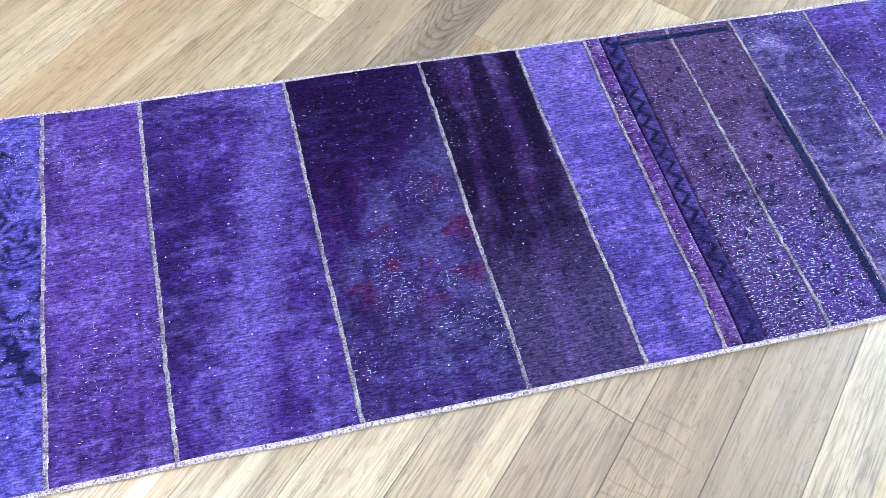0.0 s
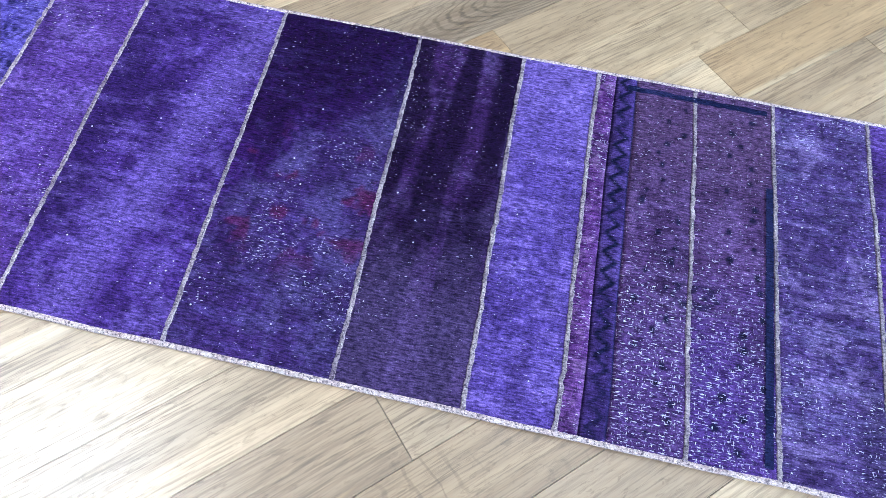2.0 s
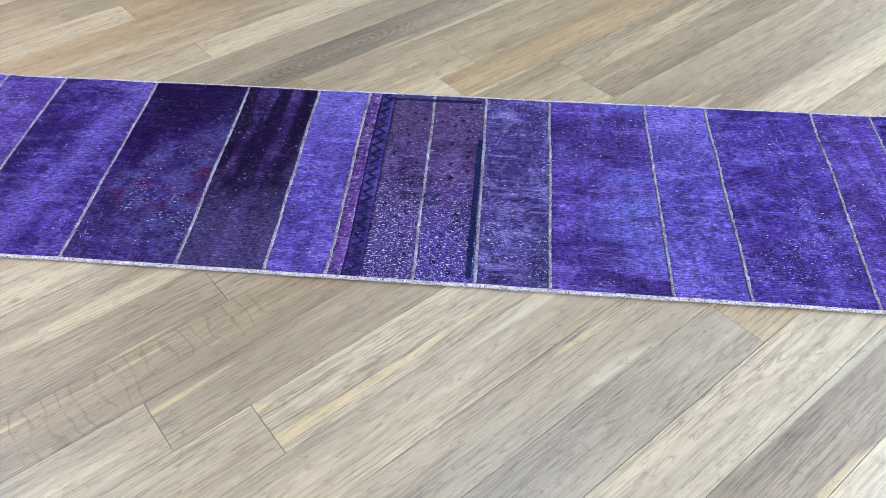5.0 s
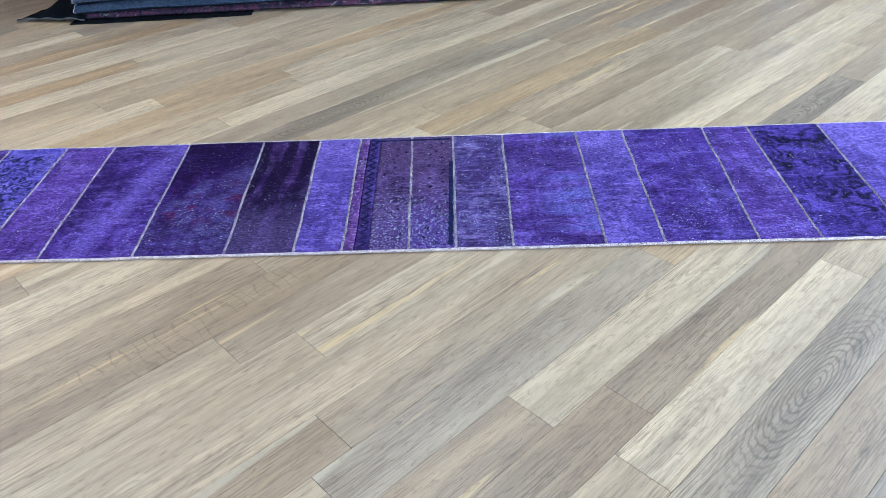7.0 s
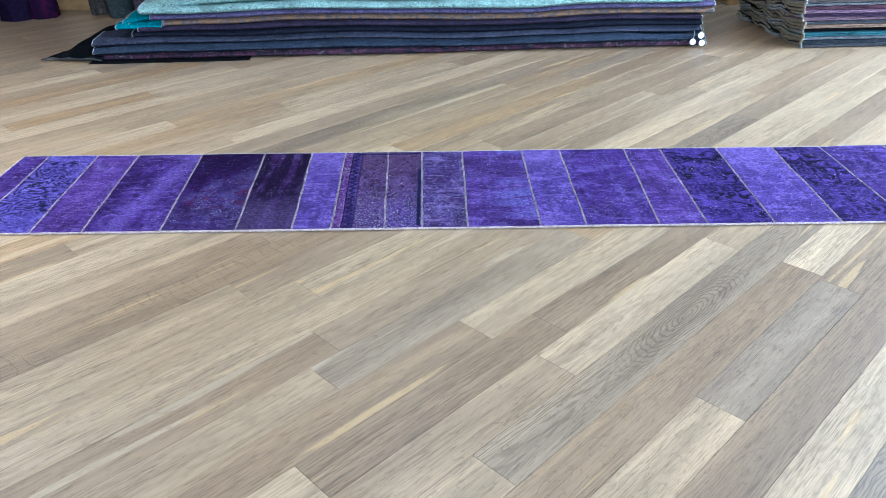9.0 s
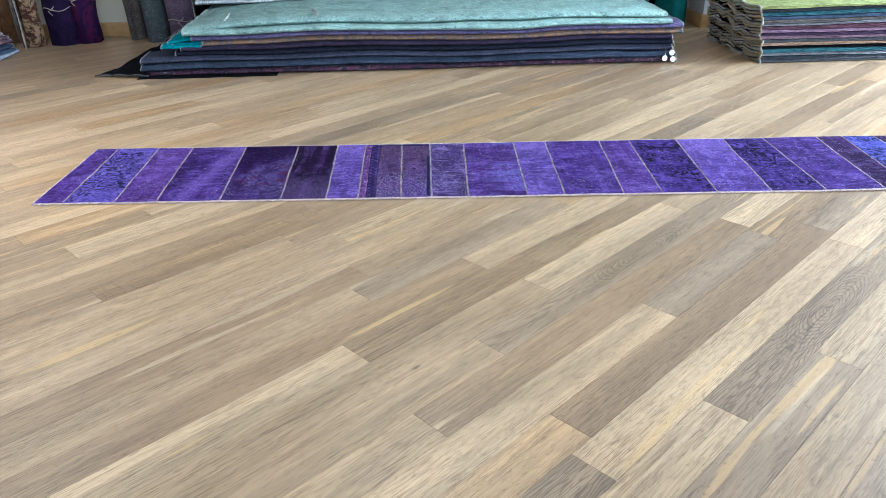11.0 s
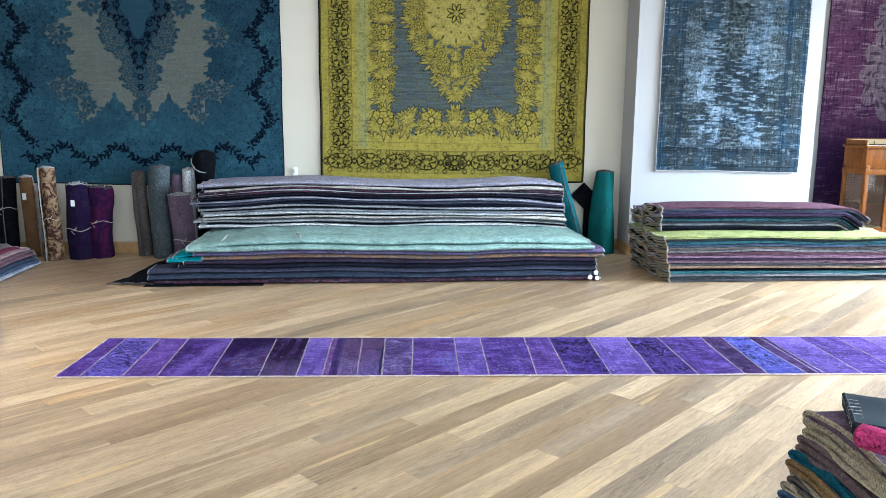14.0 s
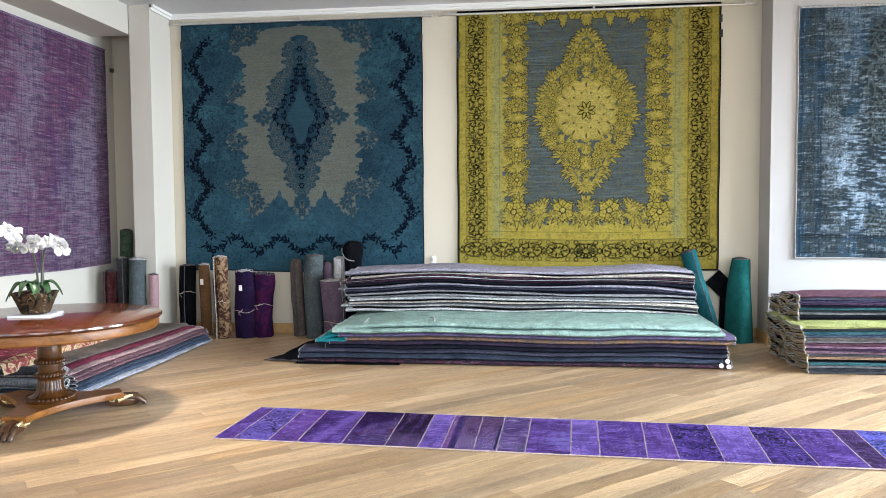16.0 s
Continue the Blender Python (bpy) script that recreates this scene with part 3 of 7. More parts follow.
# where each strip ends, at the near and the far edge, and its wool
STRIPS = [(0.142, 0.124, "indigo"), (0.388, 0.356, "leafy"), (0.592, 0.551, "violet"), (0.897, 0.856, "indigo"), (1.191, 1.157, "deep"), (1.412, 1.384, "plum"), (1.564, 1.546, "bright"),
          (1.600, 1.584, "magenta"), (1.645, 1.629, "bars"), (1.771, 1.752, "brownish"), (1.921, 1.912, "brownish"), (2.103, 2.106, "worn"), (2.386, 2.393, "violet"), (2.566, 2.576, "bright"), (2.855, 2.888, "indigo"),
          (3.044, 3.062, "violet"), (3.308, 3.335, "ink"), (3.575, 3.607, "bright"), (3.840, 3.840, "ink"), (4.125, 4.148, "indigo"), (4.268, 4.30, "plum"), (4.515, 4.48, "leafy_blue"),
          (4.589, 4.574, "plum"), (4.625, 4.612, "ink"), (4.864, 4.865, "bright"), (5.13, 5.132, "indigo"), (5.32, 5.322, "violet"), (5.47, 5.47, "bright"), (5.75, 5.75, "indigo"), (6.0, 6.0, "deep")]
NO_SEAM = {7, 8}
prev = (0.0, 0.0)
for i, (near, far, key) in enumerate(STRIPS):
    cell = 0.0045 if near < 3.2 else 0.0065
    nw, ns = int(RUN_W / cell), max(4, int((near - prev[0]) / cell))
    across, f = np.meshgrid(np.linspace(0, RUN_W, nw + 1), np.linspace(0, 1, ns + 1))
    bow = [0.004 * np.array([wob(q * 5, p * 3) for q in across[0]]) for p in (prev[0], near)]
    s0 = prev[0] + (prev[1] - prev[0]) * across / RUN_W + (bow[0] if i else 0)
    s1 = near + (far - near) * across / RUN_W + bow[1]
    along = s0 + (s1 - s0) * f
    up = np.array([[runner_z(p, q) for p, q in zip(ps[::6], qs[::6])] for ps, qs in zip(along[::3], across[::3])])
    rows = np.stack([np.interp(across[0], across[0][::6], r) for r in up])
    up = np.stack([np.interp(np.arange(ns + 1), np.arange(ns + 1)[::3], c) for c in rows.T], 1)
    up -= 0.0022 * np.clip(1 - np.minimum(f, 1 - f) * (near - prev[0]) / 0.006, 0, 1)
    rgb, wear = strip_dye(key, i, along, across, f)
    verts = np.stack([along, across, up], -1)
    skirt = [verts[:1] * (1, 1, 0) + (0, 0, 0.001), verts[-1:] * (1, 1, 0) + (0, 0, 0.001)]
    verts = np.concatenate([skirt[0], verts, skirt[1]])
    rgb, wear = np.concatenate([rgb[:1], rgb, rgb[-1:]]), np.concatenate([wear[:1], wear, wear[-1:]])
    strip = new("strip", cloth_mesh("strip", verts, rgb, wear, RUNNER_WOOL))
    strip.parent = runner
    if i not in NO_SEAM and i < len(STRIPS) - 1:
        bm = bmesh.new()
        rows = []
        for b in range(161):
            w = RUN_W * b / 160
            s = seam_s((near, far), w) + 0.0022 * wob(w * 50, i) + 0.0012 * wob(w * 160, i)
            h0, h1 = (0.0058 * (1 + 0.6 * wob(w * 60, i * 3.0 + q) + 0.5 * wob(w * 150, i * 2.0 + q) + 0.45 * wob(w * 7, i * 5.0 + q)) for q in (0.0, 9.0))
            z = runner_z(s, w) - 0.0005
            rows.append([(s - h0, w, z - 0.0025), (s - 0.5 * h0, w, z + 0.0012), (s + 0.5 * h1, w, z + 0.0012), (s + h1, w, z - 0.0025)])
        grid_mesh(bm, rows)
        bmesh.ops.recalc_face_normals(bm, faces=bm.faces[:])
        part("seam", bm, SEAM, runner)
    prev = (near, far)
NAVY_WOOL = wool_material("navy_wool", (0.005, 0.006, 0.028), (0.010, 0.011, 0.045), (0.03, 0.028, 0.09), (0.3, 0.29, 0.4), worn=0.5, big=12.0)
# woven dark lines that edge some of the strips
for pts in ([(1.905 + 0.004 * wob(k), 0.02 + 0.55 * k / 30) for k in range(31)], [(1.61 + 0.29 * k / 20, RUN_W - 0.030 + 0.004 * wob(k * 0.8, 3.0)) for k in range(21)]):
    bm = bmesh.new()
    rows = []
    for k, (s, w) in enumerate(pts):
        h = 0.007 * (1 + 0.4 * wob(k * 0.9, 5.0))
        along = abs(pts[-1][0] - pts[0][0]) > 0.1
        rows.append([(s + (0 if along else d), w + (d if along else 0), runner_z(s, w) + 0.0009) for d in (-h, 0, h)])
    grid_mesh(bm, rows)
    bmesh.ops.recalc_face_normals(bm, faces=bm.faces[:])
    part("woven_line", bm, NAVY_WOOL, runner, "navy woven line")
LENGTH = STRIPS[-1][0]
for name, path in (("binding", [(s * LENGTH / 240, 0.0) for s in range(241)]), ("binding", [(s * LENGTH / 240, RUN_W) for s in range(241)]),
                   ("binding", [(0.0, w * RUN_W / 40) for w in range(41)]), ("binding", [(LENGTH, w * RUN_W / 40) for w in range(41)])):
    bm = bmesh.new()
    pts = []
    for s, w in path:
        out = 0.0025 * wob(s * 7, w * 7, 5.0)
        pts.append((s + (out if len(path) == 41 else 0), w + (out if len(path) > 41 else 0), 0.0058 + 0.6 * (runner_z(s, w) - 0.009)))
    tube(bm, pts, [0.0050 * (1 + 0.2 * wob(s * 40, w * 40)) for s, w in path], 7)
    part(name, bm, BINDING, runner, "pale overcast edge binding")

# ---- piles of folded rugs ----
def fabric(name, c, worn=0.5, spread=0.35, **k):
    c = tuple(v * (1.0 if sum(c) > 150 else 0.7) for v in srgb(*c))
    return wool_material("wool_" + name, tuple(v * (1 - spread) for v in c), c, tuple(min(0.9, v * (1 + spread) + 0.01) for v in c), tuple(min(0.85, v * 1.6 + 0.05) for v in c), worn, **k)


F = {k: fabric(k, c) for k, c in {
    "lilac_grey": (155, 152, 168), "beige_grey": (179, 171, 164), "slate": (62, 64, 80), "navy": (36, 38, 52), "black": (17, 18, 23), "pale_grey": (195, 195, 198), "grey": (150, 150, 156),
    "dark_grey": (84, 84, 90), "teal": (138, 164, 158), "teal_deep": (30, 128, 140), "teal_dark": (26, 84, 90), "tan": (160, 132, 104), "purple_grey": (92, 84, 116), "aubergine": (52, 44, 62), "denim": (54, 62, 78),
    "maroon": (98, 62, 78), "rose": (140, 104, 118), "plum": (72, 50, 80), "violet": (74, 66, 108), "lime": (150, 152, 104), "turquoise": (56, 98, 108), "orange": (164, 128, 96), "pink": (150, 112, 134),
    "taupe": (92, 84, 80), "crimson": (96, 42, 58), "blush": (150, 124, 126), "steel": (66, 84, 112), "ice": (146, 148, 160), "charcoal": (52, 56, 62), "magenta": (164, 54, 98)}.items()}


def floral(name, ground, a, b, scale=16.0):
    n = Nodes("wool_" + name, 0.95)
    v = n.noise(scale, 5.0, 0.7, distort=1.5)
    ground, a, b = (tuple(q * 0.75 for q in srgb(*c)) for c in (ground, a, b))
    col = n.mix(n.ramp(v, [(0.46, 0.0), (0.52, 1.0)]), ground, a)
    col = n.mix(n.ramp(n.noise(scale * 1.7, 4.0, 0.7, distort=1.0), [(0.58, 0.0), (0.63, 1.0)]), col, b)
    n.set("Base Color", col)
    n.set("Specular IOR Level", 0.05)
    n.bump(n.noise(260, 3.0, 0.7), 0.5, 0.003)
    return n.mat


F["floral_dark"] = floral("floral_dark", (42, 38, 50), (84, 52, 70), (128, 118, 120))
F["floral_warm"] = floral("floral_warm", (96, 92, 96), (140, 108, 84), (168, 128, 104))
F["floral_rose"] = floral("floral_rose", (124, 92, 100), (92, 72, 80), (150, 122, 124), 18.0)
F["floral_red"] = floral("floral_red", (120, 40, 56), (90, 44, 60), (176, 120, 120), 18.0)
EDGE_WHITE = wool_material("overcast_edge", srgb(120, 118, 118), srgb(160, 158, 156), srgb(196, 194, 192), (0.75, 0.74, 0.72), along=(160, 160, 160), big=60.0)
EDGE_DARK = wool_material("dark_edge", srgb(60, 58, 62), srgb(80, 78, 80), srgb(110, 106, 104), (0.4, 0.38, 0.36), along=(160, 160, 160), big=60.0)


EDGE_TAN = wool_material("raw_edge", srgb(124, 112, 96), srgb(154, 142, 122), srgb(178, 168, 148), (0.5, 0.46, 0.42), along=(160, 160, 160), big=70.0)


class Stack:
    """A pile of folded rugs: keeps the height reached along its length, so that each rug rests on those below.
    Its own x runs along the folds, its y away from the folded front."""

    def __init__(self, m, x0, x1, group, steps=70):
        self.m, self.group = m, group
        self.xs = np.linspace(x0, x1, steps)
        self.top = np.zeros(steps)
        self.count = 0
        self.have = None

    def add(self, x0, x1, front, depth, thick, key, label, bind=EDGE_WHITE, ends=(True, True), droop=(0.0, 0.0), layers=2, seed=None, wave=0.3, name="folded_rug", slump=0.0, crumple=0.004, bind_r=0.0055, jut=0.022, comb=0.0, reach=0.35, lobes=1, gap=0.78, selvedge=None):
        """One rug, folded with its nose to the front; droop: how far its ends hang down."""
        self.count += 1
        sd = self.count * 3.7 if seed is None else seed
        ob = thing(name, label, "rug", self.m, self.group)
        n = max(10, int((x1 - x0) / 0.07))
        us = np.linspace(x0, x1, n + 1)
        held = us if self.have is None else np.clip(us, self.have[0] + 0.12, self.have[1] - 0.12)
        base = np.interp(held, self.xs, self.top)
        base = np.array([base[max(0, k - 2):k + 3].mean() for k in range(len(base))])
        self.have = (x0, x1)
        full = np.array([thick * max(0.35, 1 + wave * wob(u * 1.1, sd) + 0.22 * wob(u * 3.1, sd, 4.0)) for u in us])
        self.top = np.interp(self.xs, us, base + full)
        rows, centre = [], []
        for i, u in enumerate(us):
            f = front + jut * (wob(u * 0.8, sd, 2.0) + 0.5 * wob(sd * 5.1)) + 0.008 * wob(u * 5, sd, 7.0)
            h, z0 = full[i], base[i]
            edge0, edge1 = (u - x0) / reach, (x1 - u) / reach
            fall = (droop[0] * max(0, 1 - edge0) ** 1.6 + droop[1] * max(0, 1 - edge1) ** 1.6)
            z0 = max(0.004, z0 - fall)
            t = h * 0.5 / max(1, layers - 1) if layers > 1 else h
            r = h / 2
            lip = gap - 0.2 * max(0, wob(u * 1.1, sd, 12.0))
            near0, near1 = max(0, 1 - edge0), max(0, 1 - edge1)
            ds = [depth * (1 - 0.07 * q) for q in range(13)]

            def ripple(d, top):
                if comb:
                    return crumple * (near0 + near1) * (math.sin(d * comb + 0.5 * math.sin(sd)) + 0.5 * math.sin(d * comb * 0.43 + 1.0) - 0.6)
                return crumple * (near0 + near1) * math.sin(d * 21 + sd * 2.0 + u) * (1.0 if top else 0.8)

            def out(d):
                return u + crumple * 0.9 * math.sin(d * 13 + sd * 3) * (int(u <= x0) - int(u >= x1))

            lay = [(out(d), f + d, max(0.002, z0 + ripple(d, False))) for d in ds] + [(u, f + min(1.6 * r, 0.1 * depth), z0 + 0.001)]
            for li in range(lobes):
                rr = r / lobes
                back = 0.35 * rr * wob(u * 1.3, sd, 20.0 + li * 9) + (0.2 * rr if li else 0)
                for a in (-72, -45, -18, 18, 45, 72):
                    lay.append((u, f + back + 1.3 * rr - 1.3 * rr * math.cos(radians(a)), z0 + rr * (2 * li + 1) + lip * rr * math.sin(radians(a))))
            lay += [(u, f + min(1.6 * r, 0.1 * depth), z0 + h)] + [(out(d), f + d, max(0.004, z0 + h - slump * d / depth + ripple(d, True))) for d in ds[::-1]]
            mid = z0 + h / 2
            lay += [(u, f + depth, mid + 0.0015), (u, f + r * 1.3, mid + 0.0015), (u, f + r * 1.3, mid - 0.0015), (u, f + depth, mid - 0.0015)]
            rows.append(lay)
        bm = bmesh.new()
        made = grid_mesh(bm, rows, close_v=True)
        bm.faces.new(made[0])
        bm.faces.new(made[-1][::-1])
        bmesh.ops.recalc_face_normals(bm, faces=bm.faces[:])
        part("body", bm, F[key], ob)
        if selvedge:
            for k in ((17,) if lobes == 1 else (17, 23)):
                line = [(r[k][0], r[k][1] - 0.002, r[k][2] + 0.001) for r in rows]
                part("selvedge", tube(bmesh.new(), line, [0.0045 * (1 + 0.5 * wob(q[0] * 9, sd, k)) for q in line], 5), selvedge, ob, "pale overcast selvedge")
        for end, want in ((0, ends[0]), (-1, ends[1])):
            if want:
                bm = bmesh.new()
                lay = [Vector(p) for p in rows[end][:28 + 6 * lobes]]
                c = sum(lay, Vector()) / len(lay)
                q = [(p.x + (-0.003 if end == 0 else 0.003), p.y + (0.12 * thick if 12 < k < 15 + 6 * lobes else 0), p.z + (c.z - p.z) * 0.12) for k, p in enumerate(lay)]
                tube(bm, q, bind_r, 6)
                part("edge_binding", bm, bind, ob)
        return ob


big = Stack(pose(0, 0, 0), -1.3, 3.6, "rugs piled along the back wall")
dark = "dark folded wool rug at the bottom of the pile"
big.add(-0.88, 3.37, 2.97, 1.6, 0.040, "floral_dark", dark)
big.add(-0.87, 3.36, 2.96, 1.6, 0.050, "denim", dark, wave=0.5, gap=0.52)
big.add(-0.87, 3.33, 2.98, 1.6, 0.045, "slate", dark, wave=0.5, gap=0.52)
big.add(-0.60, 3.33, 2.99, 1.5, 0.045, "navy", dark)
big.add(-0.55, 3.32, 2.99, 1.5, 0.040, "aubergine", dark)
big.add(-0.38, 3.40, 3.0, 1.5, 0.040, "floral_warm", "faded tan patterned rug folded in the pile")
big.add(-0.46, 3.40, 2.99, 0.45, 0.040, "purple_grey", "lilac grey wool rug folded in the pile")
big.add(-0.52, 3.30, 2.96, 1.55, 0.050, "teal", "pale teal distressed rug folded over the lower pile")
big.add(-0.45, 3.27, 3.02, 1.5, 0.055, "teal", "pale teal distressed rug folded over the lower pile", droop=(0.05, 0.0))
for x0, y0, sx in ((0.50, 3.02, -0.03), (-0.22, 3.05, 0.04)):
    rug = [o for o in scene.objects if o.get("label", "").startswith("pale teal")][-1]
    part("selvedge", tube(bmesh.new(), [(x0 + sx * q + 0.012 * math.sin(q * 5), y0 + 0.02 + 0.13 * q + 0.03 * (1 - q) ** 2, np.interp(x0, big.xs, big.top) - 0.034 * (1 - q) ** 3 + 0.030) for q in (i / 8 for i in range(9))], 0.008, 6), EDGE_WHITE, rug, "white overcast selvedge")
# thin black layers put the shade of the gaps between rugs into the pile
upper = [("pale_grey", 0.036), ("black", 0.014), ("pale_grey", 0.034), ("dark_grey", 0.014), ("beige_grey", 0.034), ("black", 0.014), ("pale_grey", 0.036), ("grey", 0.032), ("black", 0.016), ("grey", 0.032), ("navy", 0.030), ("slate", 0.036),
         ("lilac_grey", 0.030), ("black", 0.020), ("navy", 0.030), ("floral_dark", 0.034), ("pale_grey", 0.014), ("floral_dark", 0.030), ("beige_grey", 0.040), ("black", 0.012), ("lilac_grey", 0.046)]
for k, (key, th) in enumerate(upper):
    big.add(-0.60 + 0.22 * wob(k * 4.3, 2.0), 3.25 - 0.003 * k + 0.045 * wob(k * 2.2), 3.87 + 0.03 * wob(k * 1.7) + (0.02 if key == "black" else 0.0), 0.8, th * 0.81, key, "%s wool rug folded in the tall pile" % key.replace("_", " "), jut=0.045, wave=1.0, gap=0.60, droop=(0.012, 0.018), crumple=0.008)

# duller dyes of the striped piles
for key in ("dark_grey", "grey", "turquoise", "orange", "rose", "plum", "pink", "maroon", "taupe", "steel", "violet", "slate", "lime"):
    c = {"dark_grey": (70, 70, 74), "grey": (120, 120, 124), "turquoise": (52, 88, 96), "orange": (136, 110, 92), "rose": (116, 92, 104), "plum": (64, 48, 70), "pink": (124, 98, 116), "maroon": (88, 60, 72), "taupe": (86, 80, 78),
         "steel": (66, 78, 98), "violet": (72, 68, 96), "slate": (62, 64, 78), "lime": (138, 142, 92)}[key]
    F["dull_" + key] = fabric("dull_" + key, c, spread=0.25, along=(14, 200, 260), mottle=0.35)
right = Stack(pose(0, 0, 0), 3.8, 6.8, "rugs piled before the white pier")
def dull(key):
    return "dull_" + key if "dull_" + key in F else key


low = ["dark_grey", "charcoal", "grey", "turquoise", "black", "orange", "dark_grey", "rose", "plum", "pink", "maroon", "grey", "taupe", "steel", "turquoise", "charcoal", "lime"]
for k, key in enumerate(low):
    right.add(4.02 - 0.004 * k + 0.03 * wob(k * 1.9), 6.45 + 0.05 * wob(k * 2.7), 2.85 + 0.03 * wob(k * 2.1), 1.05, 0.0262, dull(key), "%s rug folded in the striped pile" % key.replace("_", " "), droop=(0, 0.03), bind=EDGE_TAN if k % 4 else EDGE_WHITE, bind_r=0.0085, crumple=0.019, jut=0.03, comb=24.0, reach=0.22, lobes=2, gap=0.60, wave=0.5)
high = ["black", "navy", "grey", "charcoal", "turquoise", "navy", "plum", "violet", "slate", "maroon"]
for k, key in enumerate(high):
    right.add(4.05 + 0.02 * wob(k * 3.3), 6.05 + 0.06 * wob(k * 2.7) + 0.02 * k, 3.22 + 0.012 * wob(k * 2.1), 0.85 if k < 7 else 0.50, 0.0245, dull(key), "%s rug folded in the striped pile" % key.replace("_", " "), droop=(0, 0.12), bind=EDGE_TAN if k % 3 else EDGE_WHITE, bind_r=0.0085, crumple=0.019, jut=0.03, comb=24.0, reach=0.22, lobes=2, gap=0.60, wave=0.5)

# ---- rugs hung on the walls ----
def sheet(name, label, m, width, height, pattern, material, binding, cell=0.0078, waviness=0.01, thick=0.008):
    """A hanging rug: a dense cloth whose knots carry the pattern's dyes; local x along it, z up from its hem."""
    nx, nz = int(width / cell) + 1, int(height / cell) + 1
    gx, gz = np.meshgrid(np.linspace(0, width, nx), np.linspace(0, height, nz))
    fold = waviness * (np.sin(gx * 5.1 + 0.8) * 0.5 + np.sin(gx * 11.3 + 2 + gz) * 0.25) * (0.25 + 0.75 * (1 - gz / height))
    edge = np.minimum(np.minimum(gx, width - gx), np.minimum(gz, height - gz))
    gy = -0.012 - thick - fold * 0.8 - waviness * 0.5 + 0.006 * (edge < 0.5 * cell)
    hem = 0.012 * np.sin(gx * 2.2 + 1.0) * (1 - gz / height)
    verts = np.stack([gx + 0.006 * np.sin(gz * 6) * (gx / width - 0.5), gy, gz + hem], -1).reshape(-1, 3)
    me = cloth_mesh(name, verts.reshape(nz, nx, 3), pattern(gx, gz, width, height), np.ones(gx.shape), material)
    ob = thing(name, label, "rug", m, "rugs hung on the walls")
    cloth = new("cloth", me)
    cloth.parent = ob
    v = verts.reshape(nz, nx, 3)
    for line, bit in (("hem", v[0]), ("side_binding", v[:, 0]), ("side_binding", v[:, -1]), ("top_sleeve", v[-1])):
        path = [tuple(q) for q in bit[:: max(1, len(bit) // 60)]] + [tuple(bit[-1])]
        part(line, tube(bmesh.new(), path, 0.016 if line == "top_sleeve" else 0.008, 6), binding, ob)
    return ob


def dyed_material(name, weft=0.3, rough=0.95):
    """Wool whose colour comes from the knots, with weft lines and faint fading."""
    n = Nodes(name, rough)
    col = n.attribute("dye")
    col = n.mix(n.ramp(n.noise(2.2, 4.0, 0.6), [(0.3, 0.0), (0.75, 0.4)]), col, n.mix(1.0, col, (0.62, 0.62, 0.64), "MULTIPLY"))
    col = n.mix(n.ramp(n.noise(1.0, 3.0, 0.6, n.scaled(6, 6, 240)), [(0.4, 0.0), (0.75, weft)]), col, n.mix(1.0, col, (1.7, 1.65, 1.6), "MULTIPLY"))
    knots = n.noise(1.0, 3.0, 0.7, n.scaled(70, 70, 120))
    col = n.mix(n.ramp(knots, [(0.30, 0.75), (0.50, 0.0)]), col, n.mix(1.0, col, (0.45, 0.45, 0.50), "MULTIPLY"))
    col = n.mix(n.ramp(knots, [(0.58, 0.0), (0.76, 0.5)]), col, n.mix(1.0, col, (1.9, 1.85, 1.8), "MULTIPLY"))
    n.set("Base Color", col)
    n.set("Specular IOR Level", 0.05)
    n.bump(n.noise(1.0, 3.0, 0.7, n.scaled(90, 90, 300)), 0.4, 0.003)
    return n.mat


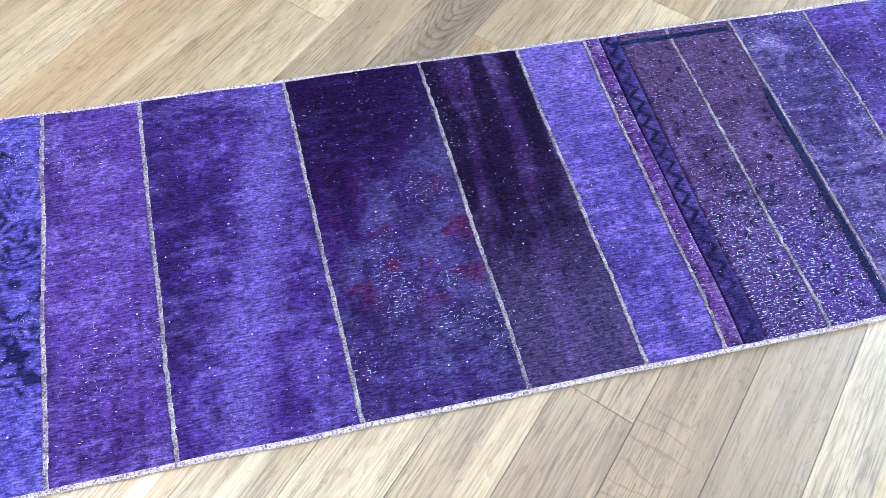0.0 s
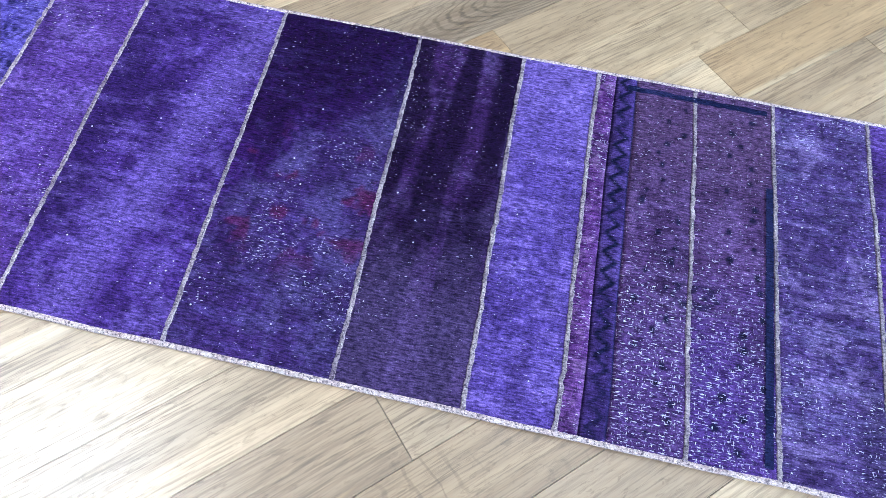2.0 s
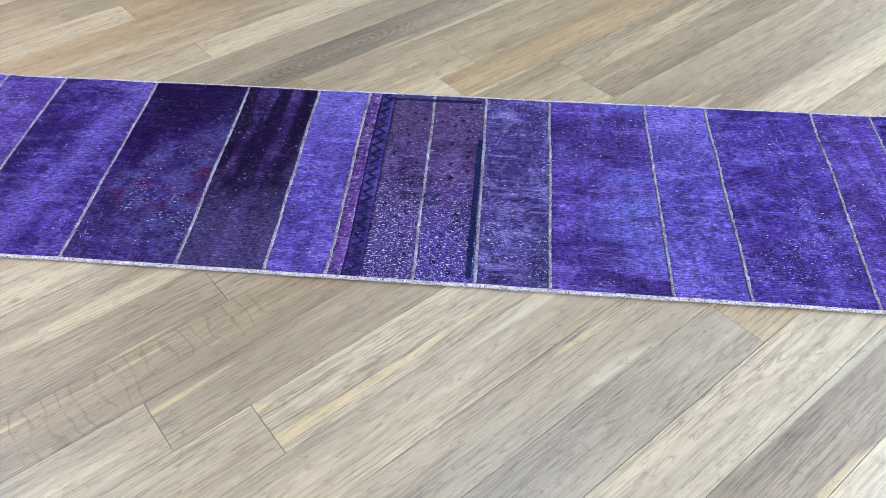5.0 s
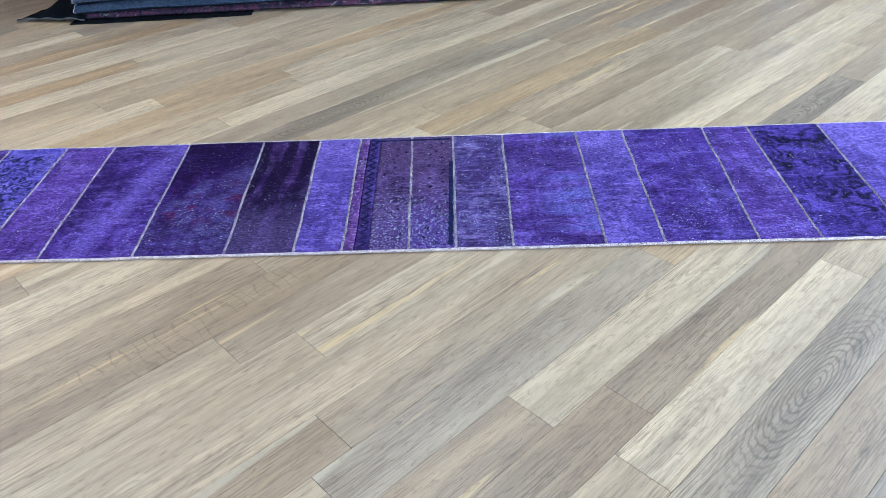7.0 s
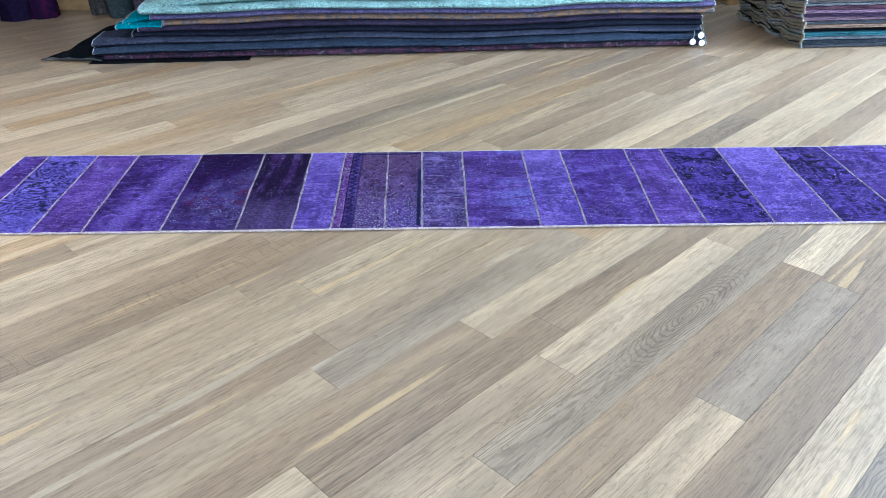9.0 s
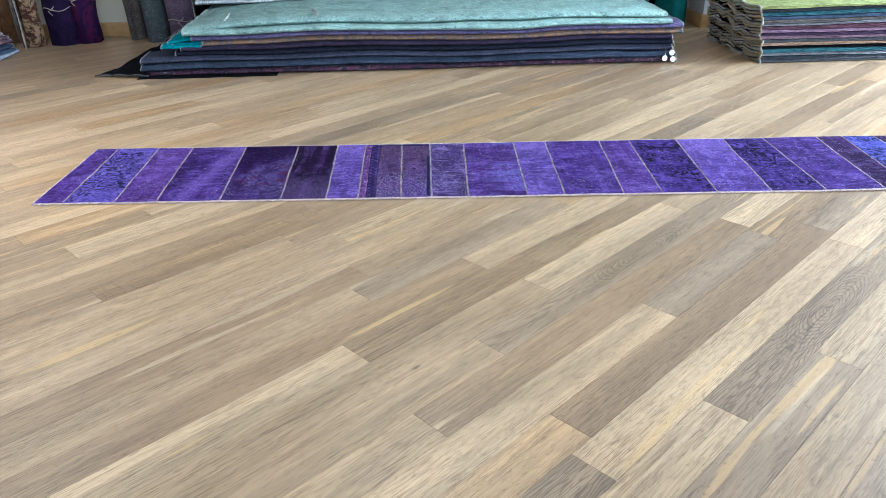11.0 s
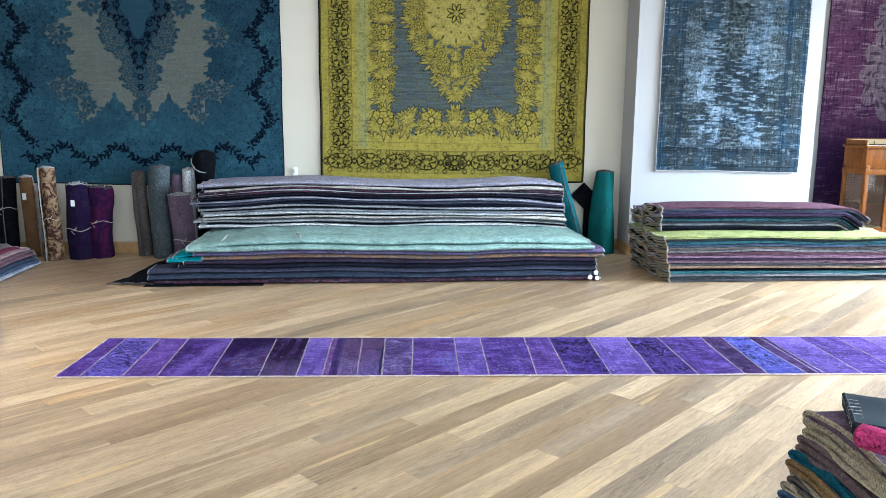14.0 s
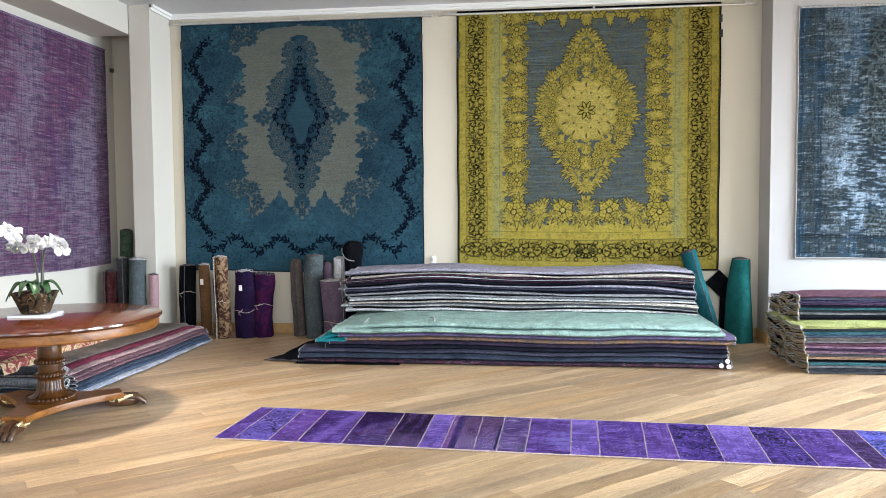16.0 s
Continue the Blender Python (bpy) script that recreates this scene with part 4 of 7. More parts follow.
class Canvas:
    """Draws knot by knot on a rug's colours; x from the middle, z up from the hem, all in metres."""

    def __init__(self, x, z, w, ground):
        self.x, self.z = x[0] - w / 2, z[:, 0]
        self.rgb = np.zeros(x.shape + (3,)) + np.array(ground)
        self.soft = 0.006

    def region(self, cx, cz, r):
        i0, i1 = np.searchsorted(self.x, (cx - r, cx + r))
        j0, j1 = np.searchsorted(self.z, (cz - r, cz + r))
        gx, gz = np.meshgrid(self.x[i0:i1] - cx, self.z[j0:j1] - cz)
        return (slice(j0, j1), slice(i0, i1)), gx, gz

    def paint(self, where, mask, colour):
        if mask.size:
            self.rgb[where] = blend(self.rgb[where], colour, np.clip(mask, 0, 1))

    def flower(self, cx, cz, r, colour, petals=6, cut=0.35, turn=0.0, squash=1.0, both=True, alpha=1.0):
        """A lobed rosette; squash stretches it upwards."""
        for s in ((1, -1) if both and abs(cx) > 1e-3 else (1,)):
            w, gx, gz = self.region(s * cx, cz, r * 1.1 * max(1, squash))
            d, a = np.hypot(gx, gz / squash), np.arctan2(gz, gx * s)
            edge = r * (1 - cut + cut * np.abs(np.cos(petals * 0.5 * (a - turn))))
            self.paint(w, alpha * smooth(edge - d, -self.soft, self.soft), colour)

    def ring(self, cx, cz, r, t, colour, petals=6, cut=0.2, turn=0.0, squash=1.0, both=True, alpha=1.0):
        for s in ((1, -1) if both and abs(cx) > 1e-3 else (1,)):
            w, gx, gz = self.region(s * cx, cz, r * 1.2 * max(1, squash))
            d, a = np.hypot(gx, gz / squash), np.arctan2(gz, gx * s)
            edge = r * (1 - cut + cut * np.abs(np.cos(petals * 0.5 * (a - turn))))
            self.paint(w, alpha * smooth(t - np.abs(edge - d), -self.soft, self.soft), colour)

    def leaf(self, cx, cz, length, width, angle, colour, both=True, alpha=1.0):
        for s in ((1, -1) if both else (1,)):
            w, gx, gz = self.region(s * cx, cz, length)
            ca, sa = math.cos(angle), math.sin(angle)
            u, v = gx * s * ca + gz * sa, -gx * s * sa + gz * ca
            body = width * (1 - (u / (length / 2)) ** 2)
            self.paint(w, alpha * smooth(body - np.abs(v), -self.soft * 0.7, self.soft * 0.7), colour)

    def line(self, pts, t, colour, both=True, alpha=1.0):
        for (x0, z0), (x1, z1) in zip(pts, pts[1:]):
            self.leaf((x0 + x1) / 2, (z0 + z1) / 2, math.hypot(x1 - x0, z1 - z0) * 1.35, t, math.atan2(z1 - z0, x1 - x0), colour, both, alpha)


def blue_pattern(x, z, w, h):
    navy, mid, deep, grey = np.array(srgb(4, 9, 24)), np.array(srgb(37, 62, 78)), np.array(srgb(26, 46, 62)), np.array(srgb(90, 94, 90))
    c = Canvas(x, z, w, mid)
    c.rgb = blend(c.rgb, deep, smooth(vnoise(x * 3, z * 3, 41, 5, 0.7), 0.42, 0.62) * 0.7)
    c.rgb = blend(c.rgb, srgb(48, 84, 98), smooth(vnoise(x * 4, z * 5, 48, 6, 0.75), 0.50, 0.66) * 0.55)
    c.rgb = blend(c.rgb, deep * 0.6, smooth(vnoise(x * 34, z * 34, 49, 3, 0.7), 0.54, 0.68) * 0.45)
    # lighter blue towards the hem: the brighter light low down, put into the dye
    c.rgb = blend(c.rgb, srgb(41, 74, 92), smooth(1.3 - z, 0.0, 1.2) * 0.5)
    rng = random.Random(4)
    # grey field with a jagged, stepped edge: half-width by height
    gx, gz = np.abs(x - w / 2), z
    steps = [(0.60, 0.0), (0.70, 0.02), (0.80, 0.10), (0.86, 0.52), (0.98, 0.54), (1.08, 0.56), (1.16, 0.70), (1.36, 0.74), (1.46, 0.70), (1.56, 0.82), (1.74, 0.84), (1.80, 0.72), (1.94, 0.68), (2.04, 0.74), (2.14, 0.84), (2.30, 0.84), (2.36, 0.74),
             (2.52, 0.70), (2.62, 0.74), (2.70, 0.80), (2.78, 0.80), (2.82, 0.56), (2.96, 0.54), (3.0, 0.40), (3.02, 0.0)]
    edge = np.interp(gz, [q[0] for q in steps], [q[1] for q in steps])
    edge = edge + 0.018 * np.sign(np.sin(gz * 61)) + 0.014 * np.sign(np.sin(gz * 33 + 1)) + 0.03 * (vnoise(x * 26, z * 26, 43, 2) - 0.5)
    tongue = 0.80 + 0.20 * np.clip(1 - np.abs(gx - 0.29) / 0.14, 0, 1) - 0.10 * np.clip(1 - gx / 0.09, 0, 1) - 0.10 * np.clip(1 - np.abs(gx - 0.57) / 0.10, 0, 1) + 0.016 * np.sign(np.sin(gx * 70))
    edge = np.where((gx > 0.46) & (gx < 0.68) & (gz < 0.92), 0.68, edge)
    inside = smooth(edge - gx, -0.006, 0.006) * smooth(gz - tongue, -0.006, 0.006)
    c.rgb = blend(c.rgb, grey, inside * (0.74 + 0.26 * vnoise(x * 5, z * 60, 42)))

    def rosette(cx, cz, r, n=8, squash=1.0, line=grey * 0.72, fill=mid * 0.86):
        """A blue flower with pale slits between its petals."""
        c.flower(cx, cz, r, line, n, 0.22, 0.2, squash, alpha=0.75)
        for k in range(n):
            a = 2 * math.pi * k / n + 0.2
            q = 0.56 + 0.10 * math.sin(k * 4.7 + cx * 50 + cz * 30)
            c.leaf(cx + q * r * math.cos(a), cz + q * r * squash * math.sin(a), r * 0.86, r * (0.22 + 0.05 * math.sin(k * 2.9 + cz * 40)), a + 0.3 * math.sin(k * 3.3 + cx * 20), fill)
        c.ring(cx, cz, r * 0.30, 0.005, line, 6, 0.3, alpha=0.5)
        c.flower(cx, cz, r * 0.20, deep, 6, 0.3)

    for cx, cz, r in ((0.62, 2.90, 0.11), (0.78, 2.92, 0.10), (0.82, 2.78, 0.07), (0.80, 2.25, 0.11), (0.88, 2.16, 0.06), (0.80, 1.62, 0.12), (0.90, 1.66, 0.06), (0.80, 1.03, 0.11), (0.90, 1.06, 0.07), (0.64, 1.04, 0.09), (0.57, 0.86, 0.11), (0.64, 0.75, 0.06), (0.0, 0.86, 0.11), (0.0, 0.74, 0.06)):
        rosette(cx, cz, r)
        for k in range(6):
            a = rng.uniform(0, 6.28)
            c.leaf(cx + r * 1.12 * math.cos(a), cz + r * 1.12 * math.sin(a), 0.05, 0.009, a, grey * 0.9, alpha=0.85)
    # medallion: a tall lobed lozenge with buds above and below and a rosette at each side
    rim = [(0.93, 0.0), (0.97, 0.06), (1.05, 0.14), (1.15, 0.19), (1.28, 0.20), (1.34, 0.16), (1.38, 0.22), (1.44, 0.30), (1.55, 0.37), (1.68, 0.40), (1.78, 0.38), (1.84, 0.37), (2.00, 0.37), (2.06, 0.40), (2.20, 0.41), (2.34, 0.37), (2.42, 0.30), (2.48, 0.22), (2.52, 0.16),
           (2.58, 0.19), (2.70, 0.20), (2.80, 0.16), (2.87, 0.09), (2.91, 0.0)]
    rz_, rx_ = np.array([q[0] for q in rim]), np.array([q[1] for q in rim])
    half = np.interp(gz, rz_, rx_, left=-1, right=-1) + 0.03 * np.abs(np.sin(gz * 31)) + 0.014 * np.sign(np.sin(gz * 83)) + 0.07 * (vnoise(x * 24, z * 24, 46, 2) - 0.5)
    body = smooth(half - gx, -0.006, 0.006)
    c.rgb = blend(c.rgb, mid * 0.84, body)
    c.rgb = blend(c.rgb, deep, body * smooth(vnoise(x * 22, z * 22, 47, 3), 0.50, 0.62) * 0.7)
    for cz in np.arange(1.02, 2.86, 0.098):
        q = float(np.interp(cz, rz_, rx_))
        if q > 0.10 and abs(cz - 1.92) > 0.05:
            rosette(q - 0.055, cz, 0.062, 6)
        if q > 0.26 and abs(cz - 1.92) > 0.10:
            rosette(q - 0.155, cz + 0.045, 0.052, 6)
    for cz in (2.80, 2.66, 2.55, 1.03, 1.15, 1.27):
        rosette(0.0, cz, 0.06, 7)
    rosette(0.47, 1.92, 0.12, 8)
    c.flower(0.585, 1.92, 0.035, mid * 0.84, 5, 0.3)
    # plain blue heart inside a dark leafy trellis
    star = [(0.0, 2.56), (0.05, 2.46), (0.08, 2.34), (0.11, 2.22), (0.20, 2.15), (0.23, 2.05), (0.35, 1.92), (0.23, 1.79), (0.20, 1.69), (0.11, 1.62), (0.08, 1.50), (0.05, 1.38), (0.0, 1.25)]
    sz, sx = np.array([q[1] for q in star[::-1]]), np.array([q[0] for q in star[::-1]])
    within = np.interp(gz, sz, sx, left=-1, right=-1)
    c.rgb = blend(c.rgb, deep * 0.95, smooth(within + 0.035 - gx, -0.02, 0.02) * 0.7)
    heart = np.interp(gz, [1.56, 1.66, 1.80, 1.92, 2.04, 2.18, 2.28], [0.0, 0.06, 0.10, 0.19, 0.10, 0.06, 0.0], left=-1, right=-1)
    c.rgb = blend(c.rgb, mid * 0.95, smooth(heart - gx, -0.006, 0.006))

    def trellis(line, thick, size, every):
        """A winding dark stem with paired leaves and small open cups."""
        pts = []
        for (x0, z0), (x1, z1) in zip(line, line[1:]):
            n = max(1, int(math.hypot(x1 - x0, z1 - z0) / 0.022))
            pts += [(x0 + (x1 - x0) * q / n, z0 + (z1 - z0) * q / n) for q in range(n)]
        path = []
        for i, (px, pz) in enumerate(pts):
            qx, qz = pts[min(i + 1, len(pts) - 1)]
            ox, oz = pts[max(i - 1, 0)]
            a = math.atan2(qz - oz, qx - ox)
            sway = 0.016 * math.sin(i * 0.75)
            path.append((px - sway * math.sin(a), pz + sway * math.cos(a), a))
        c.line([q[:2] for q in path], thick, navy, alpha=0.95)
        for i, (px, pz, a) in enumerate(path):
            if i % every == 0:
                for side in (1, -1):
                    b = a + side * (0.9 + 0.3 * math.sin(i))
                    q = size * (0.8 + 0.3 * math.sin(i * 2.1 + side))
                    c.leaf(px + 0.5 * q * math.cos(b), pz + 0.5 * q * math.sin(b), q, 0.013, b, navy, alpha=0.95)
                    c.leaf(px + 0.95 * q * math.cos(b), pz + 0.95 * q * math.sin(b), q * 0.5, 0.010, b + 0.8 * side, navy, alpha=0.95)
            if i % 9 == 4:
                c.ring(px, pz, 0.034, 0.007, navy, 5, 0.3, i, alpha=0.95)

    trellis(star, 0.006, 0.034, 3)
    trellis([(q * 0.64 + (0.0 if q == 0 else 0.01), 1.92 + (p - 1.92) * 0.78) for q, p in star], 0.004, 0.026, 4)
    for cz in (2.62, 2.74, 1.18, 1.07):
        c.flower(0.0, cz, 0.04, navy, 6, 0.5)
        c.flower(0.0, cz, 0.018, mid, 6)
    # winding border vine
    trellis([(1.31 + (0.12 if i % 2 else -0.13), 0.43 + 0.305 * i) for i in range(9)], 0.0075, 0.052, 2)
    trellis([(1.31 + (0.06 if i % 2 else -0.07), 0.46 + 0.305 * i) for i in range(9)], 0.005, 0.045, 3)
    trellis([(0.29 * i, 0.22 if i % 2 == 0 else 0.44) for i in range(5)] + [(1.28, 0.32)], 0.0085, 0.062, 2)
    for i in range(9):
        px, pz = 1.31 + (0.13 if i % 2 else -0.14), 0.43 + 0.305 * i
        for k in range(5):
            a = k * 1.256 + i
            c.leaf(px + 0.04 * math.cos(a), pz + 0.04 * math.sin(a), 0.06, 0.012, a, navy, alpha=0.9)
        if i % 2:
            c.flower(px, pz, 0.025, mid, 5)
    for k in range(420):
        px, pz = rng.uniform(0.98, 1.50), rng.uniform(0.08, 3.0)
        c.leaf(px, pz, 0.035, 0.007, rng.uniform(0, 3.14), deep * 0.6, alpha=0.45)
    for k in range(240):
        px, pz = rng.uniform(0.0, 1.0), rng.uniform(0.06, 0.55)
        c.leaf(px, pz, 0.035, 0.007, rng.uniform(0, 3.14), deep * 0.6, alpha=0.45)
    speck = vnoise(x * 60, z * 60, 44, 2)
    c.rgb = blend(c.rgb, navy, (speck > 0.74) * (np.abs(x - w / 2) > 0.8) * 0.55)
    c.rgb *= (0.85 + 0.3 * vnoise(x * 7, z * 130, 45)[..., None]) * (1.08, 1.05, 0.95)
    return c.rgb


def yellow_pattern(x, z, w, h):
    gold, pale, black, steel = np.array(srgb(142, 129, 57)), np.array(srgb(150, 136, 72)), np.array(srgb(14, 14, 10)), np.array(srgb(72, 82, 85))
    olive = np.array(srgb(104, 98, 50))
    c = Canvas(x, z, w, gold)
    ax = np.abs(x - w / 2)
    rng = random.Random(9)
    # field
    field = smooth(0.98 - ax, -0.01, 0.01) * smooth(z - 0.56, -0.01, 0.01)
    c.rgb = blend(c.rgb, gold * 1.05, field)
    edge = 0.90 + 0.05 * np.sin(z * 22.1 + 1.0) + 0.02 * np.sign(np.sin(z * 61)) + 0.08 * (vnoise(x * 22, z * 22, 53, 2) - 0.5)
    slate = smooth(edge + 0.02 - ax, -0.02, 0.02) * smooth(z - (0.62 + 0.05 * np.sin(ax * 23) + 0.02 * np.sign(np.sin(ax * 61))), -0.02, 0.02) * smooth(3.07 - z, 0.0, 0.03)
    c.rgb = blend(c.rgb, steel * 0.85, slate)
    c.rgb = blend(c.rgb, steel * 1.35, slate * smooth(vnoise(x * 4, z * 70, 51), 0.5, 0.75) * 0.8)
    c.rgb = blend(c.rgb, steel * 0.45, slate * smooth(vnoise(x * 5, z * 90, 52), 0.62, 0.75) * 0.7)

    line = steel * 0.22

    def fan(cx, cz, r, aim, n=7, spread=1.35):
        """A spray of narrow leaves round the direction aim: dark outlines, gold blades."""
        for colour, fat, long in ((line, 0.118, 1.03), (gold, 0.088, 0.90)):
            for k in range(n):
                a = aim + spread * (2 * k / (n - 1) - 1)
                q = r * long * (1 - 0.22 * abs(2 * k / (n - 1) - 1)) * (0.86 + 0.26 * math.sin(k * 5.3 + cx * 40 + cz * 23))
                a += 0.16 * math.sin(k * 7.1 + cz * 31)
                c.leaf(cx + 0.55 * q * math.cos(a), cz + 0.55 * q * math.sin(a), q * 1.0, r * fat, a, colour * rng.uniform(0.9, 1.08), alpha=0.92)

    def sunburst(cx, cz, r, turn=0.0):
        """A many-leaved palmette with a plain gold heart."""
        fan(cx, cz, r, turn, 9, 1.5)
        fan(cx, cz, r * 0.92, turn + math.pi, 9, 1.5)
        c.flower(cx, cz, r * 0.38, gold * 1.04, 7, 0.45, turn)
        c.flower(cx, cz, r * 0.20, pale, 7, 0.4, turn, alpha=0.7)
        for k in range(3):
            a = turn + rng.uniform(-2, 2)
            c.leaf(cx + 0.3 * r * math.cos(a), cz + 0.3 * r * math.sin(a), 0.03, 0.005, a, olive * 0.6)

    def bloom(cx, cz, r, turn=0.0):
        """An open flower of rounded petals, drawn in fine dark lines."""
        for k in range(6):
            a = turn + k * math.pi / 3
            px, pz = cx + 0.58 * r * math.cos(a), cz + 0.58 * r * math.sin(a)
            c.flower(px, pz, r * 0.46, black, 5, 0.3, a, alpha=0.85)
            c.flower(px, pz, r * 0.37, gold * rng.uniform(0.88, 1.08), 5, 0.3, a)
            c.leaf(px, pz, r * 0.34, 0.005, a, black, alpha=0.7)
        c.ring(cx, cz, r * 0.30, 0.005, black, 6, 0.3, turn, alpha=0.9)
        c.flower(cx, cz, r * 0.22, pale, 6, 0.3)

    c.soft = 0.0045
    for i, cz in enumerate(np.arange(0.94, 3.15, 0.149)):
        cx = 0.82 + 0.02 * math.sin(i * 2.3)
        for s, far in ((0, 0.16), (math.pi, 0.15)):
            fan(cx, cz, far * rng.uniform(0.85, 1.1) * (1.0 if i % 2 == 0 else 0.75), s, 7, 1.0)
        for k in range(5):
            bloom(cx + rng.uniform(-0.13, 0.13), cz + 0.075 + rng.uniform(-0.03, 0.03), 0.034, k)
    for i, cz in enumerate(np.arange(0.94, 3.15, 0.298)):
        sunburst(0.81, cz, 0.145, 0.0)
        bloom(0.82, cz + 0.149, 0.095, i)
        bloom(0.74, cz + 0.149, 0.05, i * 2.0)
        bloom(0.91, cz + 0.149, 0.05, i * 3.0)
    for i, cx in enumerate(np.arange(0.0, 0.83, 0.275)):
        fan(cx, 0.70, 0.20, -1.57, 9, 1.3)
        fan(cx, 0.74, 0.19, 1.57, 9, 1.3)
        (bloom if i % 2 else sunburst)(cx, 0.73, 0.135, 1.57)
        fan(cx + 0.137, 0.70, 0.15, -1.57, 7, 1.2)
        sunburst(cx + 0.137, 0.67, 0.085, 1.57)
        fan(cx, 3.03, 0.15, -1.57, 9, 1.2)
        bloom(cx + 0.137, 3.06, 0.10, i)
    bloom(0.86, 0.70, 0.13)
    fan(0.90, 0.66, 0.16, -0.8, 9, 1.3)
    for cx, cz in ((0.99, 0.575), (0.45, 0.56), (0.72, 0.56)):
        c.flower(cx, cz, 0.016, black, 4, 0.4)
    # medallion: a tall lozenge with a leafy edge
    rim = [(0.0, 2.83), (0.09, 2.72), (0.16, 2.60), (0.20, 2.46), (0.30, 2.36), (0.42, 2.26), (0.48, 2.14), (0.54, 2.02), (0.555, 1.90), (0.52, 1.76), (0.49, 1.64), (0.42, 1.54), (0.31, 1.43), (0.24, 1.30), (0.17, 1.17), (0.09, 1.05), (0.0, 0.96)]
    gx, gz = np.abs(c.x)[None, :] + 0 * z, z
    rz_, rx_ = np.array([p[1] for p in rim[::-1]]), np.array([p[0] for p in rim[::-1]])
    half = np.interp(gz, rz_, rx_, left=-1, right=-1)
    c.rgb = blend(c.rgb, steel * 0.40, smooth(half * 0.90 - 0.02 - gx, -0.006, 0.006) * 0.35)
    c.rgb = blend(c.rgb, gold * 0.9, smooth(half * 0.82 - 0.02 - gx, -0.02, 0.02) * smooth(vnoise(x * 20, z * 20, 77), 0.44, 0.58))
    for i in range(44):
        t = i / 43 * (len(rim) - 1)
        k = min(int(t), len(rim) - 2)
        px, pz = (rim[k][0] + (rim[k + 1][0] - rim[k][0]) * (t - k)), (rim[k][1] + (rim[k + 1][1] - rim[k][1]) * (t - k))
        nx, nz = rim[k][1] - rim[k + 1][1], rim[k + 1][0] - rim[k][0]
        aim = math.atan2(nz, nx)
        fan(px * 0.90, 1.90 + (pz - 1.90) * 0.95, rng.uniform(0.12, 0.18), aim + rng.uniform(-0.4, 0.4), 5, 0.9)
    for i in range(95):
        t = rng.uniform(0.6, len(rim) - 1.6)
        k = int(t)
        q = rng.uniform(0.70, 0.90)
        px, pz = rim[k][0] * q, 1.90 + (rim[k][1] - 1.90) * q
        if math.hypot(px, pz - 1.91) > 0.36:
            (bloom if i % 3 == 0 else fan)(px, pz, *((0.060, i) if i % 3 == 0 else (rng.uniform(0.08, 0.11), rng.uniform(0, 6.28), 5, 1.2)))
    for cz, r in ((2.52, 0.10), (2.36, 0.085), (1.28, 0.12), (1.44, 0.085), (2.68, 0.06), (1.10, 0.07)):
        sunburst(0.0, cz, r, 1.57)
    c.soft = 0.006
    c.flower(0.0, 1.91, 0.375, gold * 0.95, 16, 0.10)
    c.flower(0.0, 1.91, 0.345, pale, 16, 0.08)
    c.ring(0.0, 1.91, 0.245, 0.003, olive, 8, 0.35, alpha=0.8)
    for k in range(12):
        a = 2 * math.pi * k / 12
        c.leaf(0.30 * math.cos(a), 1.91 + 0.30 * math.sin(a), 0.075, 0.011, a, black, both=False, alpha=0.8)
        c.flower(0.21 * math.cos(a + 0.26), 1.91 + 0.21 * math.sin(a + 0.26), 0.014, olive * 0.5, 5, both=False)
    for k in range(8):
        a = 2 * math.pi * k / 8 + 0.39
        c.leaf(0.065 * math.cos(a), 1.91 + 0.065 * math.sin(a), 0.11, 0.026, a, black, both=False)
    for k in range(8):
        a = 2 * math.pi * k / 8 + 0.39
        c.leaf(0.067 * math.cos(a), 1.91 + 0.067 * math.sin(a), 0.08, 0.014, a, gold, both=False)
    c.flower(0.0, 1.91, 0.03, pale, 8)
    # guard stripes and the dark arabesque border
    border = np.maximum(smooth(ax - 1.18, -0.006, 0.006) * smooth(1.43 - ax, -0.006, 0.006) * (z > 0.12), smooth(z - 0.12, -0.006, 0.006) * smooth(0.37 - z, -0.006, 0.006) * (ax < 1.43))
    c.rgb = blend(c.rgb, gold * 0.82, border * 0.9)

    def scroll(cx, cz, up):
        """Black scrollwork round a gold heart."""
        ex, ez = (0.085, 0.135) if up else (0.135, 0.085)
        for k in range(14):
            a = 2 * math.pi * k / 14
            c.leaf(cx + ex * math.cos(a), cz + ez * math.sin(a), 0.085, 0.0075, a + 1.57 + 0.5 * math.sin(2 * a), black)
            if k % 2:
                c.leaf(cx + ex * 0.62 * math.cos(a), cz + ez * 0.62 * math.sin(a), 0.07, 0.010, a, black)
        c.ring(cx, cz, 0.040, 0.004, black, 6, 0.3)
        for k in range(46):
            a = rng.uniform(0, 6.28)
            q = rng.uniform(0.3, 1.25)
            c.leaf(cx + ex * q * math.cos(a), cz + ez * q * math.sin(a), rng.uniform(0.02, 0.05), 0.006, rng.uniform(0, 3.1), black)
        for s1, s2 in ((-1, -1), (-1, 1), (1, -1), (1, 1)):
            px, pz = (cx + s1 * 0.10, cz + s2 * 0.115) if up else (cx + s1 * 0.115, cz + s2 * 0.10)
            c.ring(px, pz, 0.026, 0.004, black, 5, 0.3)

    for cz in np.arange(0.50, 3.1, 0.30):
        scroll(1.305, cz, True)
        c.flower(1.305, cz + 0.15, 0.04, black, 4, 0.4)
        c.flower(1.305, cz + 0.15, 0.018, gold, 4, 0.3)
    for cx in np.arange(0.0, 1.40, 0.33):
        scroll(cx, 0.245, False)
        c.flower(cx + 0.165, 0.245, 0.04, black, 4, 0.4)
